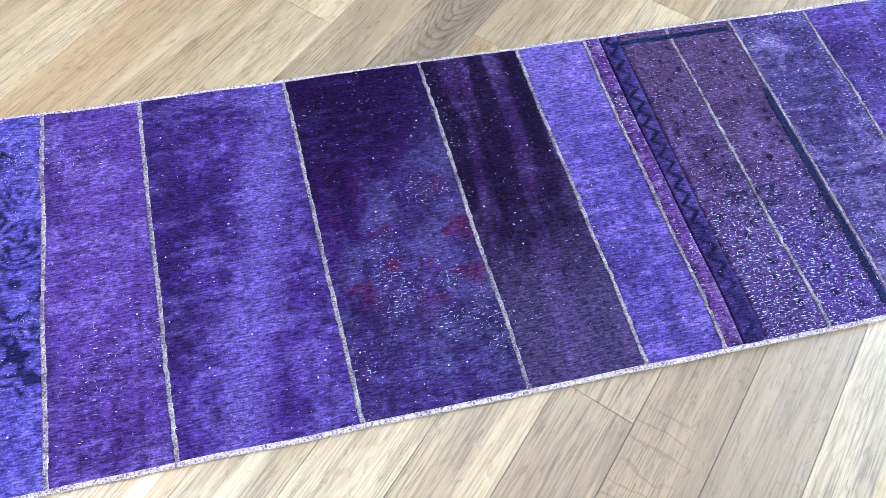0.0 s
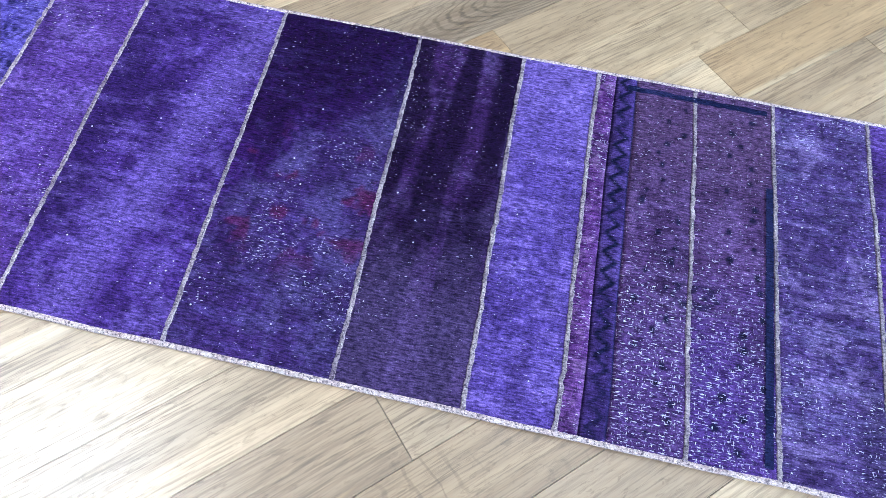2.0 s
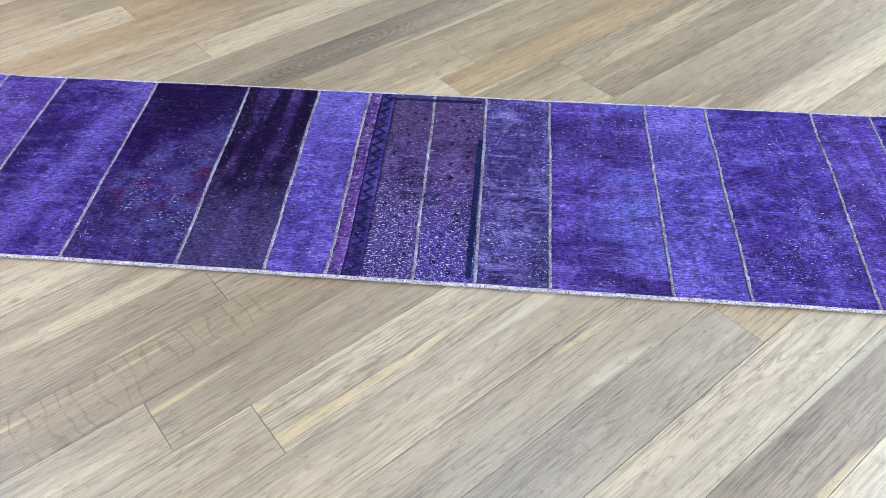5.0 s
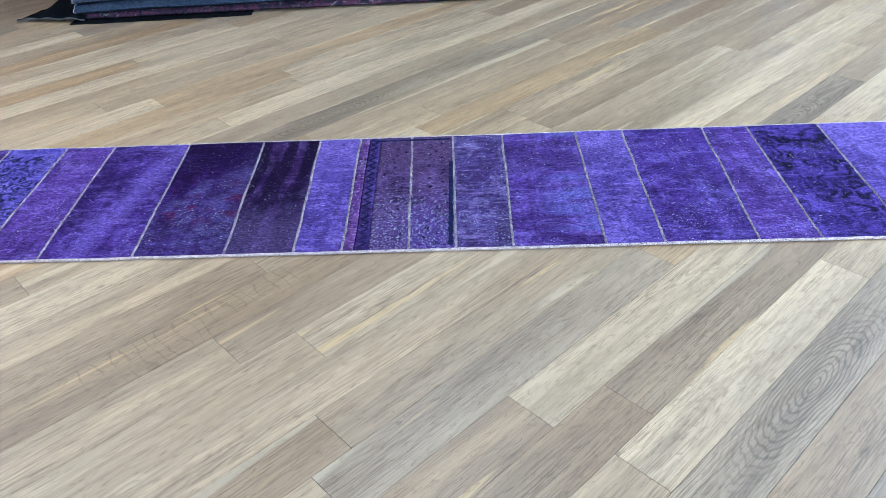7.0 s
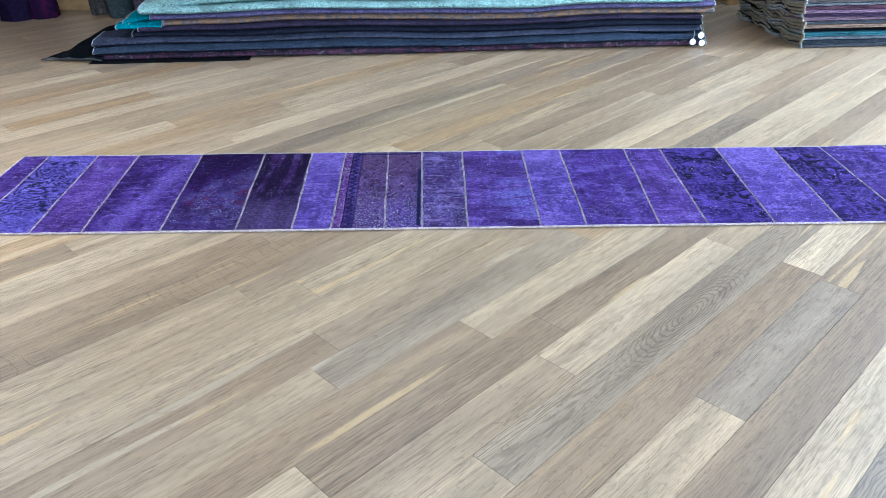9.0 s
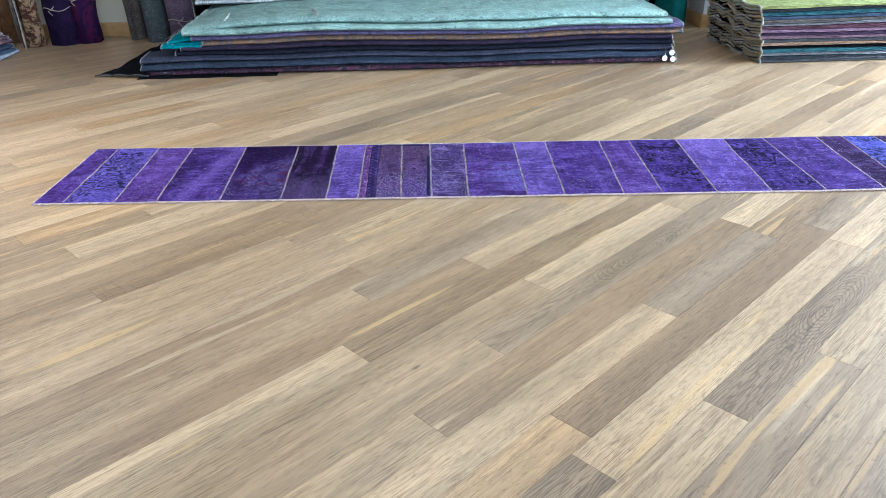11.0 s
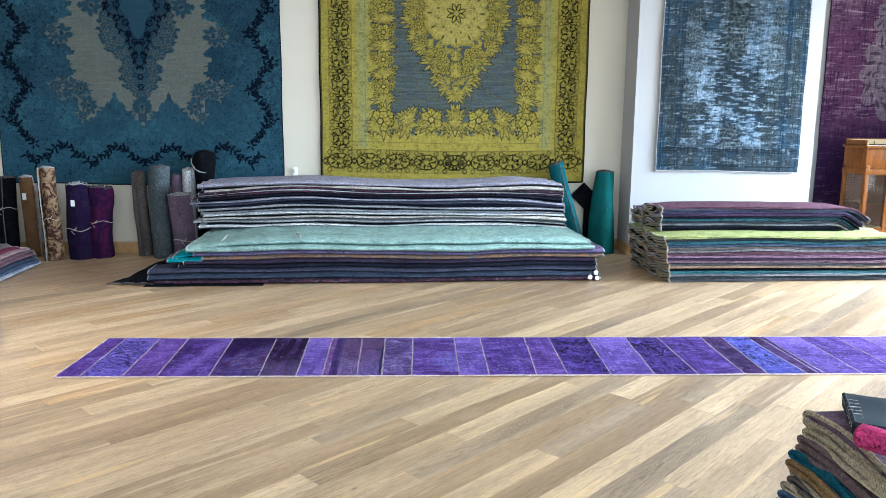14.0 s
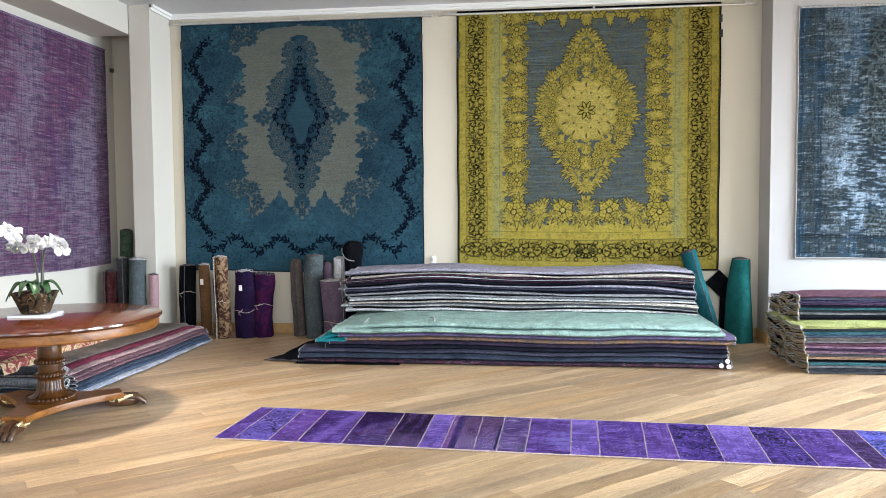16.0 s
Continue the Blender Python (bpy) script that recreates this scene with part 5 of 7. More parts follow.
        c.flower(cx + 0.165, 0.245, 0.018, gold, 4, 0.3)
    for a, b in ((1.17, 1.18), (1.02, 1.026), (1.43, 1.437)):
        c.rgb = blend(c.rgb, olive * 0.7, ((ax > a) & (ax < b) & (z > 0.3)) * 0.8)
    for a, b in ((0.37, 0.38), (0.46, 0.466), (0.112, 0.12)):
        c.rgb = blend(c.rgb, olive * 0.7, ((z > a) & (z < b) & (ax < 1.2)) * 0.8)
    c.rgb = blend(c.rgb, black, ((ax > w / 2 - 0.018) | (z < 0.014)) * 0.85)
    c.rgb = blend(c.rgb, srgb(110, 128, 110), smooth(np.abs(ax - 1.06), 0.09, 0.02) * (z > 0.4) * 0.35)
    c.rgb = blend(c.rgb, olive * 0.75, smooth(vnoise(x * 30, z * 30, 56, 4, 0.75), 0.50, 0.66) * 0.45)
    c.rgb = blend(c.rgb, olive * 0.5, smooth(vnoise(x * 90, z * 90, 57, 2), 0.66, 0.80) * 0.5)
    c.rgb *= 0.80 + 0.36 * vnoise(x * 9, z * 120, 55)[..., None]
    return c.rgb


def weave(x, z, seed):
    """Crossed threads of a worn rug, about 0 to 1."""
    return 0.5 * vnoise(x * 9, z * 110, seed, 3) + 0.5 * vnoise(x * 110, z * 9, seed + 1, 3)


def grey_pattern(x, z, w, h):
    c = Canvas(x, z, w, srgb(50, 60, 66))
    ax = np.abs(x - w / 2)
    fine, th = vnoise(x * 60, z * 60, 3, 3, 0.7), weave(x, z, 3)
    weft = vnoise(x * 10, z * 50, 4, 4, 0.7)
    cloud = vnoise(x * 2.4, z * 2.0, 5, 5, 0.65)
    c.rgb = blend(c.rgb, srgb(28, 36, 42), smooth(cloud, 0.54, 0.38) * 0.7)
    c.rgb = blend(c.rgb, srgb(38, 64, 84), smooth(vnoise(x * 3, z * 2.4, 6, 4, 0.65), 0.48, 0.66) * 0.6)
    fld = smooth(0.56 - ax, -0.05, 0.08) * smooth(z - 0.28, -0.03, 0.06)
    low = smooth(1.75 - z, 0.0, 0.9)
    bare = np.clip(fld * (0.30 + 0.75 * low) * smooth(0.45 * cloud + 0.55 * weft, 0.42, 0.60), 0, 1)
    c.rgb = blend(c.rgb, srgb(112, 130, 146), bare * 0.9)
    c.rgb = blend(c.rgb, srgb(150, 164, 176), bare * smooth(fine, 0.52, 0.68) * 0.7)
    rng = random.Random(31)
    soot, olive = srgb(20, 27, 32), srgb(64, 72, 72)

    def motif(cx, cz, r, alpha):
        c.flower(cx, cz, r, olive, 8, 0.35, 0.2, 1.15, alpha=alpha)
        for k in range(12):
            a = 2 * math.pi * k / 12
            c.leaf(cx + 0.68 * r * math.cos(a), cz + 0.78 * r * math.sin(a), r * 0.55, r * 0.10, a + 0.7, soot, both=abs(cx) > 1e-3, alpha=alpha)
        c.ring(cx, cz, r * 0.40, 0.010, soot, 6, 0.35, alpha=alpha)
        c.flower(cx, cz, r * 0.18, soot, 6, 0.3, alpha=alpha)

    for cz, r in ((2.40, 0.16), (2.02, 0.26), (1.62, 0.17), (1.40, 0.15), (0.40, 0.15)):
        motif(0.0, cz, r, 0.75)
    for cz in np.arange(0.42, 2.7, 0.26):
        motif(0.48 + 0.03 * math.sin(cz * 9), cz, 0.115, 0.55)
    for cz in np.arange(0.10, 2.7, 0.15):
        motif(0.72, cz, 0.062, 0.55)
    for cx in np.arange(0.0, 0.72, 0.15):
        motif(cx, 0.13, 0.06, 0.55)
    for k in range(500):
        c.leaf(rng.uniform(0.02, 0.84), rng.uniform(0.05, 2.7), rng.uniform(0.03, 0.07), 0.007, rng.uniform(0, 3.14), soot, alpha=0.4)
    for a in (0.60, 0.63, 0.81):
        c.rgb = blend(c.rgb, srgb(26, 40, 54), (np.abs(ax - a) < 0.010) * 0.6)
    for a in (0.06, 0.22, 0.25):
        c.rgb = blend(c.rgb, soot, (np.abs(z - a) < 0.008) * (ax < 0.8) * 0.6)
    c.rgb = blend(c.rgb, soot, smooth(th, 0.47, 0.34) * 0.55)
    return blend(c.rgb, srgb(128, 142, 152), smooth(0.5 * weft + 0.5 * th, 0.55, 0.70) * 0.5)


def lilac_pattern(x, z, w, h):
    th = 0.75 * vnoise(x * 7, z * 120, 13, 3) + 0.25 * vnoise(x * 100, z * 6, 14, 3)
    cl = vnoise(x * 2.2, z * 1.4, 15)
    c = np.zeros(x.shape + (3,)) + np.array(srgb(90, 73, 88))
    c = blend(c, srgb(86, 60, 80), smooth(vnoise(x * 1.6, z * 2.4, 16), 0.45, 0.62) * 0.8)
    c = blend(c, srgb(106, 98, 112), smooth(cl, 0.42, 0.62) * 0.7)
    c = blend(c, srgb(60, 44, 86), smooth(np.abs(x - w * 0.62), 0.34, 0.12) * smooth(vnoise(x * 5, z * 2, 17), 0.4, 0.65) * 0.4)
    fine = vnoise(x * 5, z * 210, 18, 3, 0.7)
    c = blend(c, srgb(104, 44, 84), smooth(fine, 0.54, 0.66) * smooth(vnoise(x * 1.3, z * 1.9, 19), 0.40, 0.58) * 0.6)
    c = blend(c, srgb(48, 36, 74), smooth(vnoise(x * 190, z * 7, 20, 3, 0.7), 0.55, 0.68) * 0.5)
    c = blend(c, srgb(54, 38, 66), smooth(th, 0.50, 0.36) * 0.7)
    return blend(c, srgb(150, 138, 146), smooth(th, 0.58, 0.74) * 0.28)


def plum_pattern(x, z, w, h):
    c = Canvas(x, z, w, srgb(106, 70, 104))
    th, weft, cloud = weave(x, z, 23), vnoise(x * 3, z * 40, 24, 4, 0.7), vnoise(x * 2, z * 2, 25, 5, 0.7)
    c.rgb = blend(c.rgb, srgb(72, 42, 82), smooth(cloud, 0.52, 0.38) * 0.7)
    c.rgb = blend(c.rgb, srgb(150, 128, 146), smooth(z + 0.9 * (cloud - 0.5), 2.5, 3.4) * 0.8)
    c.rgb = blend(c.rgb, srgb(34, 22, 58), smooth(1.5 - z + 0.8 * (cloud - 0.5), 0.0, 0.8) * 0.85)
    for cz, r in ((1.9, 0.45), (2.6, 0.3)):
        c.flower(0.0, cz, r, srgb(140, 132, 142), 8, 0.3, squash=1.4, alpha=0.7)
        for k in range(16):
            a = 2 * math.pi * k / 16
            c.leaf(0.7 * r * math.cos(a), cz + 0.95 * r * math.sin(a), r * 0.4, r * 0.06, a + 0.8, srgb(58, 42, 68), both=False, alpha=0.7)
        c.ring(0.0, cz, r * 0.5, 0.02, srgb(58, 42, 68), 8, 0.3, alpha=0.6)
    c.rgb = blend(c.rgb, srgb(40, 24, 52), smooth(th, 0.46, 0.34) * 0.6)
    return blend(c.rgb, srgb(180, 160, 176), np.clip(smooth(0.5 * th + 0.5 * weft, 0.54, 0.70) * (0.12 + 0.7 * smooth(z, 0.9, 1.9)), 0, 1))


DYED = dyed_material("dyed_wool")
F["mauve_edge"] = fabric("mauve_edge", (120, 100, 124))
sheet("hanging_rug_blue", "large blue medallion rug hung from a rail on the wall", pose(-2.87, WALL_Y, 0.79), 3.04, 3.08, blue_pattern, DYED, F["navy"], cell=0.0064)
sheet("hanging_rug_yellow", "large yellow medallion rug hung from a rail on the wall", pose(0.60, WALL_Y, 0.80), 3.06, 3.10, yellow_pattern, DYED, F["black"], cell=0.0058)
sheet("hanging_rug_grey", "worn slate blue distressed rug hung on the white pier", pose(4.39, PIER_Y, 0.97), 1.70, 2.75, grey_pattern, DYED, EDGE_WHITE)
sheet("hanging_rug_lilac", "faded lilac distressed rug hung on the side wall", pose(LEFT_X, 2.1, 0.90, 0, 0, 90), 2.44, 2.65, lilac_pattern, DYED, F["mauve_edge"])
sheet("hanging_rug_plum", "plum purple distressed rug hung in the deeper bay", pose(7.52, DEEP_Y, 0.3), 1.9, 3.66, plum_pattern, DYED, F["aubergine"])

# ---- rails, clamps and small fittings on the walls ----
STEEL = plain_material("brushed_steel", (0.62, 0.60, 0.57), 0.35, 1.0, 0.1, 30)
BLACK_METAL = plain_material("black_plastic", (0.02, 0.02, 0.02), 0.5)
WHITE_PLASTIC = plain_material("white_plastic", (0.8, 0.8, 0.79), 0.4, vary=0.05)
for x0, x1 in ((-2.96, 0.285), (0.40, 4.03)):
    rail = thing("hanging_rail", "slim pale steel rail that carries a hanging rug", "rail", group="hanging rails")
    part("bar", tube(bmesh.new(), [(x0, WALL_Y - 0.035, 3.875), (x1, WALL_Y - 0.035, 3.875)], 0.014, 12), STEEL, rail)
    for x in (x0, x1):
        part("end_knob", tube(bmesh.new(), [(x - 0.025, WALL_Y - 0.035, 3.875), (x - 0.012, WALL_Y - 0.035, 3.875), (x + 0.012, WALL_Y - 0.035, 3.875), (x + 0.025, WALL_Y - 0.035, 3.875)], [0.014, 0.021, 0.021, 0.014], 12), STEEL, rail)
    for x in (x0 + 0.10, (x0 + x1) / 2, x1 - 0.10):
        part("bracket", box_bm(x - 0.012, x + 0.012, WALL_Y - 0.04, WALL_Y, 3.885, 3.925, bevel=0.003), STEEL, rail)
for x, z in ((-2.86, 3.62), (0.165, 3.62), (0.62, 3.50), (0.615, 3.40), (3.655, 3.72), (3.66, 3.55)):
    clamp = thing("rug_clamp", "small black clamp gripping the edge of a hanging rug", "clamp", pose(x, WALL_Y - 0.032, z), "rug clamps")
    part("jaw", box_bm(-0.017, 0.017, -0.02, 0.0, -0.045, 0.045, bevel=0.004), BLACK_METAL, clamp)
    part("lever", box_bm(-0.009, 0.009, -0.034, -0.018, -0.03, 0.02, bevel=0.003), BLACK_METAL, clamp)
hook = thing("wall_hook", "small white plastic hook fixed to the cream wall", "hook", pose(0.295, WALL_Y, 0.93))
part("plate", box_bm(-0.028, 0.028, -0.012, 0, -0.045, 0.045, bevel=0.005), WHITE_PLASTIC, hook)
part("peg", tube(bmesh.new(), [(0, -0.012, 0.0), (0, -0.045, 0.005), (0, -0.055, 0.03)], 0.012, 10), WHITE_PLASTIC, hook)
cord = thing("pull_cord", "fine beaded cord hanging beside the lilac rug", "cord", pose(LEFT_X + 0.03, 4.68, 3.35))
part("cord", tube(bmesh.new(), [(0, 0.01 * math.sin(k), 0.05 * k) for k in range(8)], 0.006, 6), STEEL, cord)
part("weight", box_bm(-0.02, 0.02, -0.02, 0.02, -0.05, 0.0, bevel=0.006), BLACK_METAL, cord)
GLOW = Nodes("lamp_diffuser", 0.4)
GLOW.set("Emission Color", (*WARM, 1))
GLOW.set("Emission Strength", 4.0)
for x, y in CEILING_LIGHTS:
    lamp = thing("ceiling_light", "square white recessed ceiling light, switched on", "lamp", pose(x, y, CEIL + 0.05), "ceiling lights")
    bm = bmesh.new()
    for b in ((-0.33, -0.29, -0.33, 0.33), (0.29, 0.33, -0.33, 0.33), (-0.29, 0.29, -0.33, -0.29), (-0.29, 0.29, 0.29, 0.33)):
        box(bm, *b, -0.03, 0.0)
    part("frame", bm, TRIM_WHITE, lamp, smooth=False)
    part("diffuser", box_bm(-0.29, 0.29, -0.29, 0.29, -0.022, -0.004), GLOW.mat, lamp, smooth=False)


# ---- rolled rugs ----
TWINE = plain_material("twine", (0.42, 0.37, 0.30), 0.9, vary=0.2, scale=60)
TAG_PAPER = plain_material("tag_paper", (0.80, 0.79, 0.77), 0.7, vary=0.05)


def rolled_rug(label, x, y, height, radius, key, lean=(0.0, 0.0), ties=(), squash=1.0, flare=0.0, bulge=0.0, edge=None, tag=False, turns=2.6, seed=0.0, rz=0.0, group="rolled rugs", loose=1.0):
    """A rug rolled up and stood on end: one long cloth wound in a spiral, loose at its outer edge."""
    ob = thing("rolled_rug", label, "rug", pose(x, y, 0.0, lean[0], lean[1], rz), group)
    thick = min(0.016, radius / (turns + 1.5))
    steps, levels = int(turns * 26), 11
    outer, inner = [], []
    for j in range(levels):
        f = j / (levels - 1)
        ro, ri = [], []
        for k in range(steps + 1):
            a = 2 * math.pi * turns * k / steps + seed
            r = radius * (0.25 + 0.75 * k / steps)
            r *= 1 + flare * (1 - f) + bulge * math.sin(math.pi * f) + 0.09 * loose * wob(f * 1.6 * loose ** 0.5, math.cos(a) * 1.1 * loose ** 0.5, math.sin(a) * 1.1 + seed) + 0.045 * wob(f * 5, math.cos(a) * 2.2, seed + 5)
            zz = height * f + (0.012 * loose * wob(math.cos(a) * 2, math.sin(a) * 2, seed + 9) * f) + 0.02 * f * (0.5 - k / steps)
            sx, sy = 0.3 * radius * wob(f * 1.3, seed, 3.0) * f, 0.2 * radius * wob(f * 1.3, seed, 8.0) * f
            ro.append((sx + r * math.cos(a), sy + r * squash * math.sin(a), zz))
            q = max(0.004, r - thick)
            ri.append((sx + q * math.cos(a), sy + q * squash * math.sin(a), zz))
        outer.append(ro)
        inner.append(ri)
    bm = bmesh.new()
    rows = [o + i[::-1] for o, i in zip(outer, inner)]
    made = grid_mesh(bm, rows, close_v=True)
    n = len(outer[0])
    for row in (made[0], made[-1]):
        for k in range(n - 1):
            bm.faces.new((row[k], row[k + 1], row[2 * n - 2 - k], row[2 * n - 1 - k]))
    bmesh.ops.recalc_face_normals(bm, faces=bm.faces[:])
    part("cloth", bm, F[key], ob)
    bm = bmesh.new()
    tube(bm, [(p[0], p[1], p[2] + 0.002) for p in [((o[0] + i[0]) / 2, (o[1] + i[1]) / 2, o[2]) for o, i in zip(outer[-1], inner[-1])]], thick * 0.55, 5)
    part("top_binding", bm, edge or EDGE_DARK, ob)
    part("edge_binding", tube(bmesh.new(), [outer[j][-1] for j in range(levels)], 0.006, 6), edge or EDGE_DARK, ob)
    for f in ties:
        bm = bmesh.new()
        j = f * (levels - 1)
        lvl = outer[int(j)][-27:-1]
        loop = [(px * 1.03, py * 1.03, height * f + 0.015 * math.sin(3 * k / 26 * 2 * math.pi)) for k, (px, py, pz) in enumerate(lvl)]
        tube(bm, loop + [loop[0]], 0.0032, 6)
        part("tie", bm, TWINE, ob, "knotted pale twine")
        k0 = max(range(len(loop)), key=lambda k: -loop[k][1])
        kx, ky, kz = loop[k0]
        bm = bmesh.new()
        tube(bm, [(kx, ky - 0.008, kz), (kx + 0.035, ky - 0.012, kz + 0.03), (kx + 0.018, ky - 0.014, kz + 0.004), (kx - 0.022, ky - 0.014, kz - 0.012), (kx + 0.008, ky - 0.010, kz - 0.05)], 0.0026, 5)
        part("bow", bm, TWINE, ob, "knotted pale twine")
    if tag:
        part("price_tag", box_bm(-0.02, 0.02, -radius * squash - 0.014, -radius * squash - 0.012, height * 0.72, height * 0.80), TAG_PAPER, ob, "blank white paper tag")
    return ob


F["green_floral"] = floral("green_floral", (54, 84, 66), (92, 108, 88), (120, 112, 92), 26.0)
F["red_floral"] = floral("red_floral", (72, 30, 38), (96, 60, 58), (44, 24, 36), 20.0)
F["grey_floral"] = floral("grey_floral", (86, 94, 96), (70, 78, 82), (120, 124, 120), 30.0)
F["cream_floral"] = floral("cream_floral", (150, 124, 96), (70, 46, 40), (104, 70, 54), 11.0)
F["brown"] = fabric("brown", (112, 82, 56))
F["grape"] = fabric("grape", (40, 26, 58))
F["berry"] = floral("berry", (42, 22, 56), (68, 24, 58), (50, 23, 60), 4.0)
F["mauve"] = fabric("mauve", (104, 88, 104))
F["pale_pink"] = fabric("pale_pink", (160, 128, 132))
rolled_rug("black wool rug rolled and stood against the wall", -2.785, 4.56, 0.87, 0.115, "black", ties=(0.62,), seed=1.0, bulge=0.02)
rolled_rug("brown wool rug rolled and stood on end", -2.545, 4.58, 0.88, 0.085, "brown", lean=(-1, -2.5), tag=True, seed=2.2, edge=EDGE_WHITE)
rolled_rug("cream floral rug rolled and tied with twine", -2.23, 4.34, 0.99, 0.098, "cream_floral", lean=(-1, -2.0), ties=(0.45,), seed=0.4, flare=0.12, edge=EDGE_WHITE)
rolled_rug("dark purple rug loosely folded into a roll and tied", -2.00, 4.42, 0.81, 0.135, "grape", ties=(0.40,), squash=0.8, seed=4.0, tag=True, edge=EDGE_WHITE, loose=2.6, flare=0.12)
rolled_rug("berry and violet rug loosely rolled and tied with twine", -1.82, 4.50, 0.77, 0.150, "berry", ties=(0.52,), squash=0.85, seed=5.2, bulge=-0.10, flare=0.10, lean=(0, 3), loose=3.2)
rolled_rug("dark taupe rug rolled and stood against the wall", -1.35, 4.58, 0.935, 0.090, "taupe", lean=(-1, -3), seed=0.8)
rolled_rug("grey patterned rug rolled and stood on end", -1.13, 4.45, 1.0, 0.118, "grey_floral", lean=(-1, -2), seed=3.0)
rolled_rug("mauve grey rug rolled short and tied with twine", -0.86, 4.40, 0.71, 0.150, "mauve", ties=(0.30,), seed=2.0, lean=(0, -3), edge=EDGE_WHITE)
rolled_rug("pale grey rug rolled behind the others", -0.85, 4.63, 0.965, 0.085, "pale_grey", seed=1.4, edge=EDGE_WHITE)
rolled_rug("mauve rug rolled behind the others", -1.02, 4.66, 0.90, 0.07, "mauve", seed=2.4)
bag = thing("rolled_rug", "black felt rug bundled and stood behind the tall pile", "rug", pose(-0.68, 4.60, 0), "rolled rugs")
bm = bmesh.new()
rows = []
for r, z in ((0.085, 0.0), (0.10, 0.02), (0.10, 0.5), (0.095, 0.85), (0.11, 0.95), (0.128, 1.03), (0.125, 1.10), (0.095, 1.15), (0.05, 1.17), (0.01, 1.172)):
    rows.append([(r * (1 + 0.16 * wob(math.cos(a) * 1.5, math.sin(a) * 1.5, z * 3)) * math.cos(a), r * 0.9 * (1 + 0.16 * wob(math.cos(a) * 1.5, math.sin(a) * 1.5, z * 3 + 7)) * math.sin(a), z) for a in (2 * math.pi * k / 32 for k in range(32))])
made = grid_mesh(bm, rows, close_v=True)
bm.faces.new(made[0][::-1])
bm.faces.new(made[-1])
bmesh.ops.recalc_face_normals(bm, faces=bm.faces[:])
part("cloth", bm, F["black"], bag)
part("edge_binding", tube(bmesh.new(), [(-0.135, -0.02, 1.08), (-0.12, -0.08, 1.03), (-0.08, -0.11, 0.97), (-0.03, -0.115, 0.94), (0.04, -0.115, 0.93)], 0.006, 6), EDGE_WHITE, bag, "pale bound edge")
rolled_rug("teal rug rolled and leaning beside the tall pile", 3.60, 4.52, 1.09, 0.105, "teal_dark", lean=(-2, -17), seed=1.1, edge=EDGE_DARK)
F["teal_roll"] = fabric("teal_roll", (22, 80, 78), mottle=0.2)
rolled_rug("teal rug rolled into a cone and stood in the corner", 3.84, 4.54, 0.955, 0.112, "teal_roll", flare=0.55, bulge=0.12, seed=2.9)
rolled_rug("dark red patterned rug rolled in the corner", -3.62, 4.25, 0.82, 0.085, "red_floral", seed=0.5)
rolled_rug("black rug rolled in the corner", -3.60, 4.48, 0.97, 0.07, "dark_grey", seed=1.5, edge=EDGE_WHITE)
rolled_rug("tall green patterned rug rolled in the corner", -3.64, 4.64, 1.31, 0.085, "green_floral", seed=2.5)
rolled_rug("grey rug rolled before the corner pier", -3.21, 4.10, 0.98, 0.105, "grey_floral", seed=3.5, lean=(0, 1), edge=EDGE_WHITE)
rolled_rug("pale pink rug rolled before the corner pier", -3.02, 4.13, 0.79, 0.065, "pale_pink", seed=4.5)
rolled_rug("pale grey rug rolled beside the display cabinet", 6.85, 5.55, 0.60, 0.11, "pale_grey", seed=4.1, edge=EDGE_WHITE)
scrap = thing("folded_rug", "dark folded rug propped in the corner behind the teal roll", "rug", pose(3.72, 4.70, 0.0))
part("body", box_bm(-0.09, 0.09, -0.03, 0.03, 0.0, 0.12, bevel=0.01), F["black"], scrap)
part("corner", box_bm(-0.11, 0.11, -0.012, 0.012, -0.11, 0.11, bevel=0.006), F["black"], scrap, m=pose(-0.05, 0, 0.66, 0, 45, 0))
part("leaf", box_bm(-0.06, 0.06, -0.01, 0.01, 0.0, 0.62, bevel=0.006), F["black"], scrap, m=pose(0.02, 0.01, 0.05))

# ---- the pile along the west wall ----
side = Stack(pose(-2.25, 1.42, 0, 0, 0, 90), -0.2, 2.9, "rugs piled along the side wall")
for k, (key, th, x0, x1, fr, txt) in enumerate((
        ("ice", 0.040, 0.02, 2.62, 0.0, "pale"), ("dull_steel", 0.032, 0.0, 2.60, 0.02, "steel blue"), ("denim", 0.035, 0.03, 2.60, 0.03, "slate blue"), ("floral_rose", 0.032, 0.06, 2.66, 0.06, "faded floral"),
        ("floral_rose", 0.030, 0.05, 2.66, 0.08, "dusty rose"), ("blush", 0.030, 0.02, 2.64, 0.11, "blush"), ("crimson", 0.034, 0.10, 2.50, 0.15, "crimson"), ("taupe", 0.036, 0.12, 2.42, 0.20, "brown grey"))):
    side.add(x0, x1, fr, 1.05, th, key, "%s wool rug folded in the low pile" % txt, droop=(0.0, 0.02))
red = side.add(-0.25, 1.45, 0.50, 0.55, 0.05, "floral_red", "red rug with a cream floral border, laid on the low pile")
F["border_cream"] = floral("border_cream", (196, 174, 140), (128, 60, 62), (150, 120, 90), 13.0)
bm = bmesh.new()
grid_mesh(bm, [[(x, y, np.interp(x, side.xs, side.top) + dz + 0.003 * math.sin(x * 9)) for y, dz in ((0.470, -0.078), (0.478, -0.050), (0.488, -0.018), (0.510, 0.004), (0.56, 0.007), (0.60, 0.007))] for x in (-0.26 + 1.72 * i / 28 for i in range(29))])
bmesh.ops.recalc_face_normals(bm, faces=bm.faces[:])
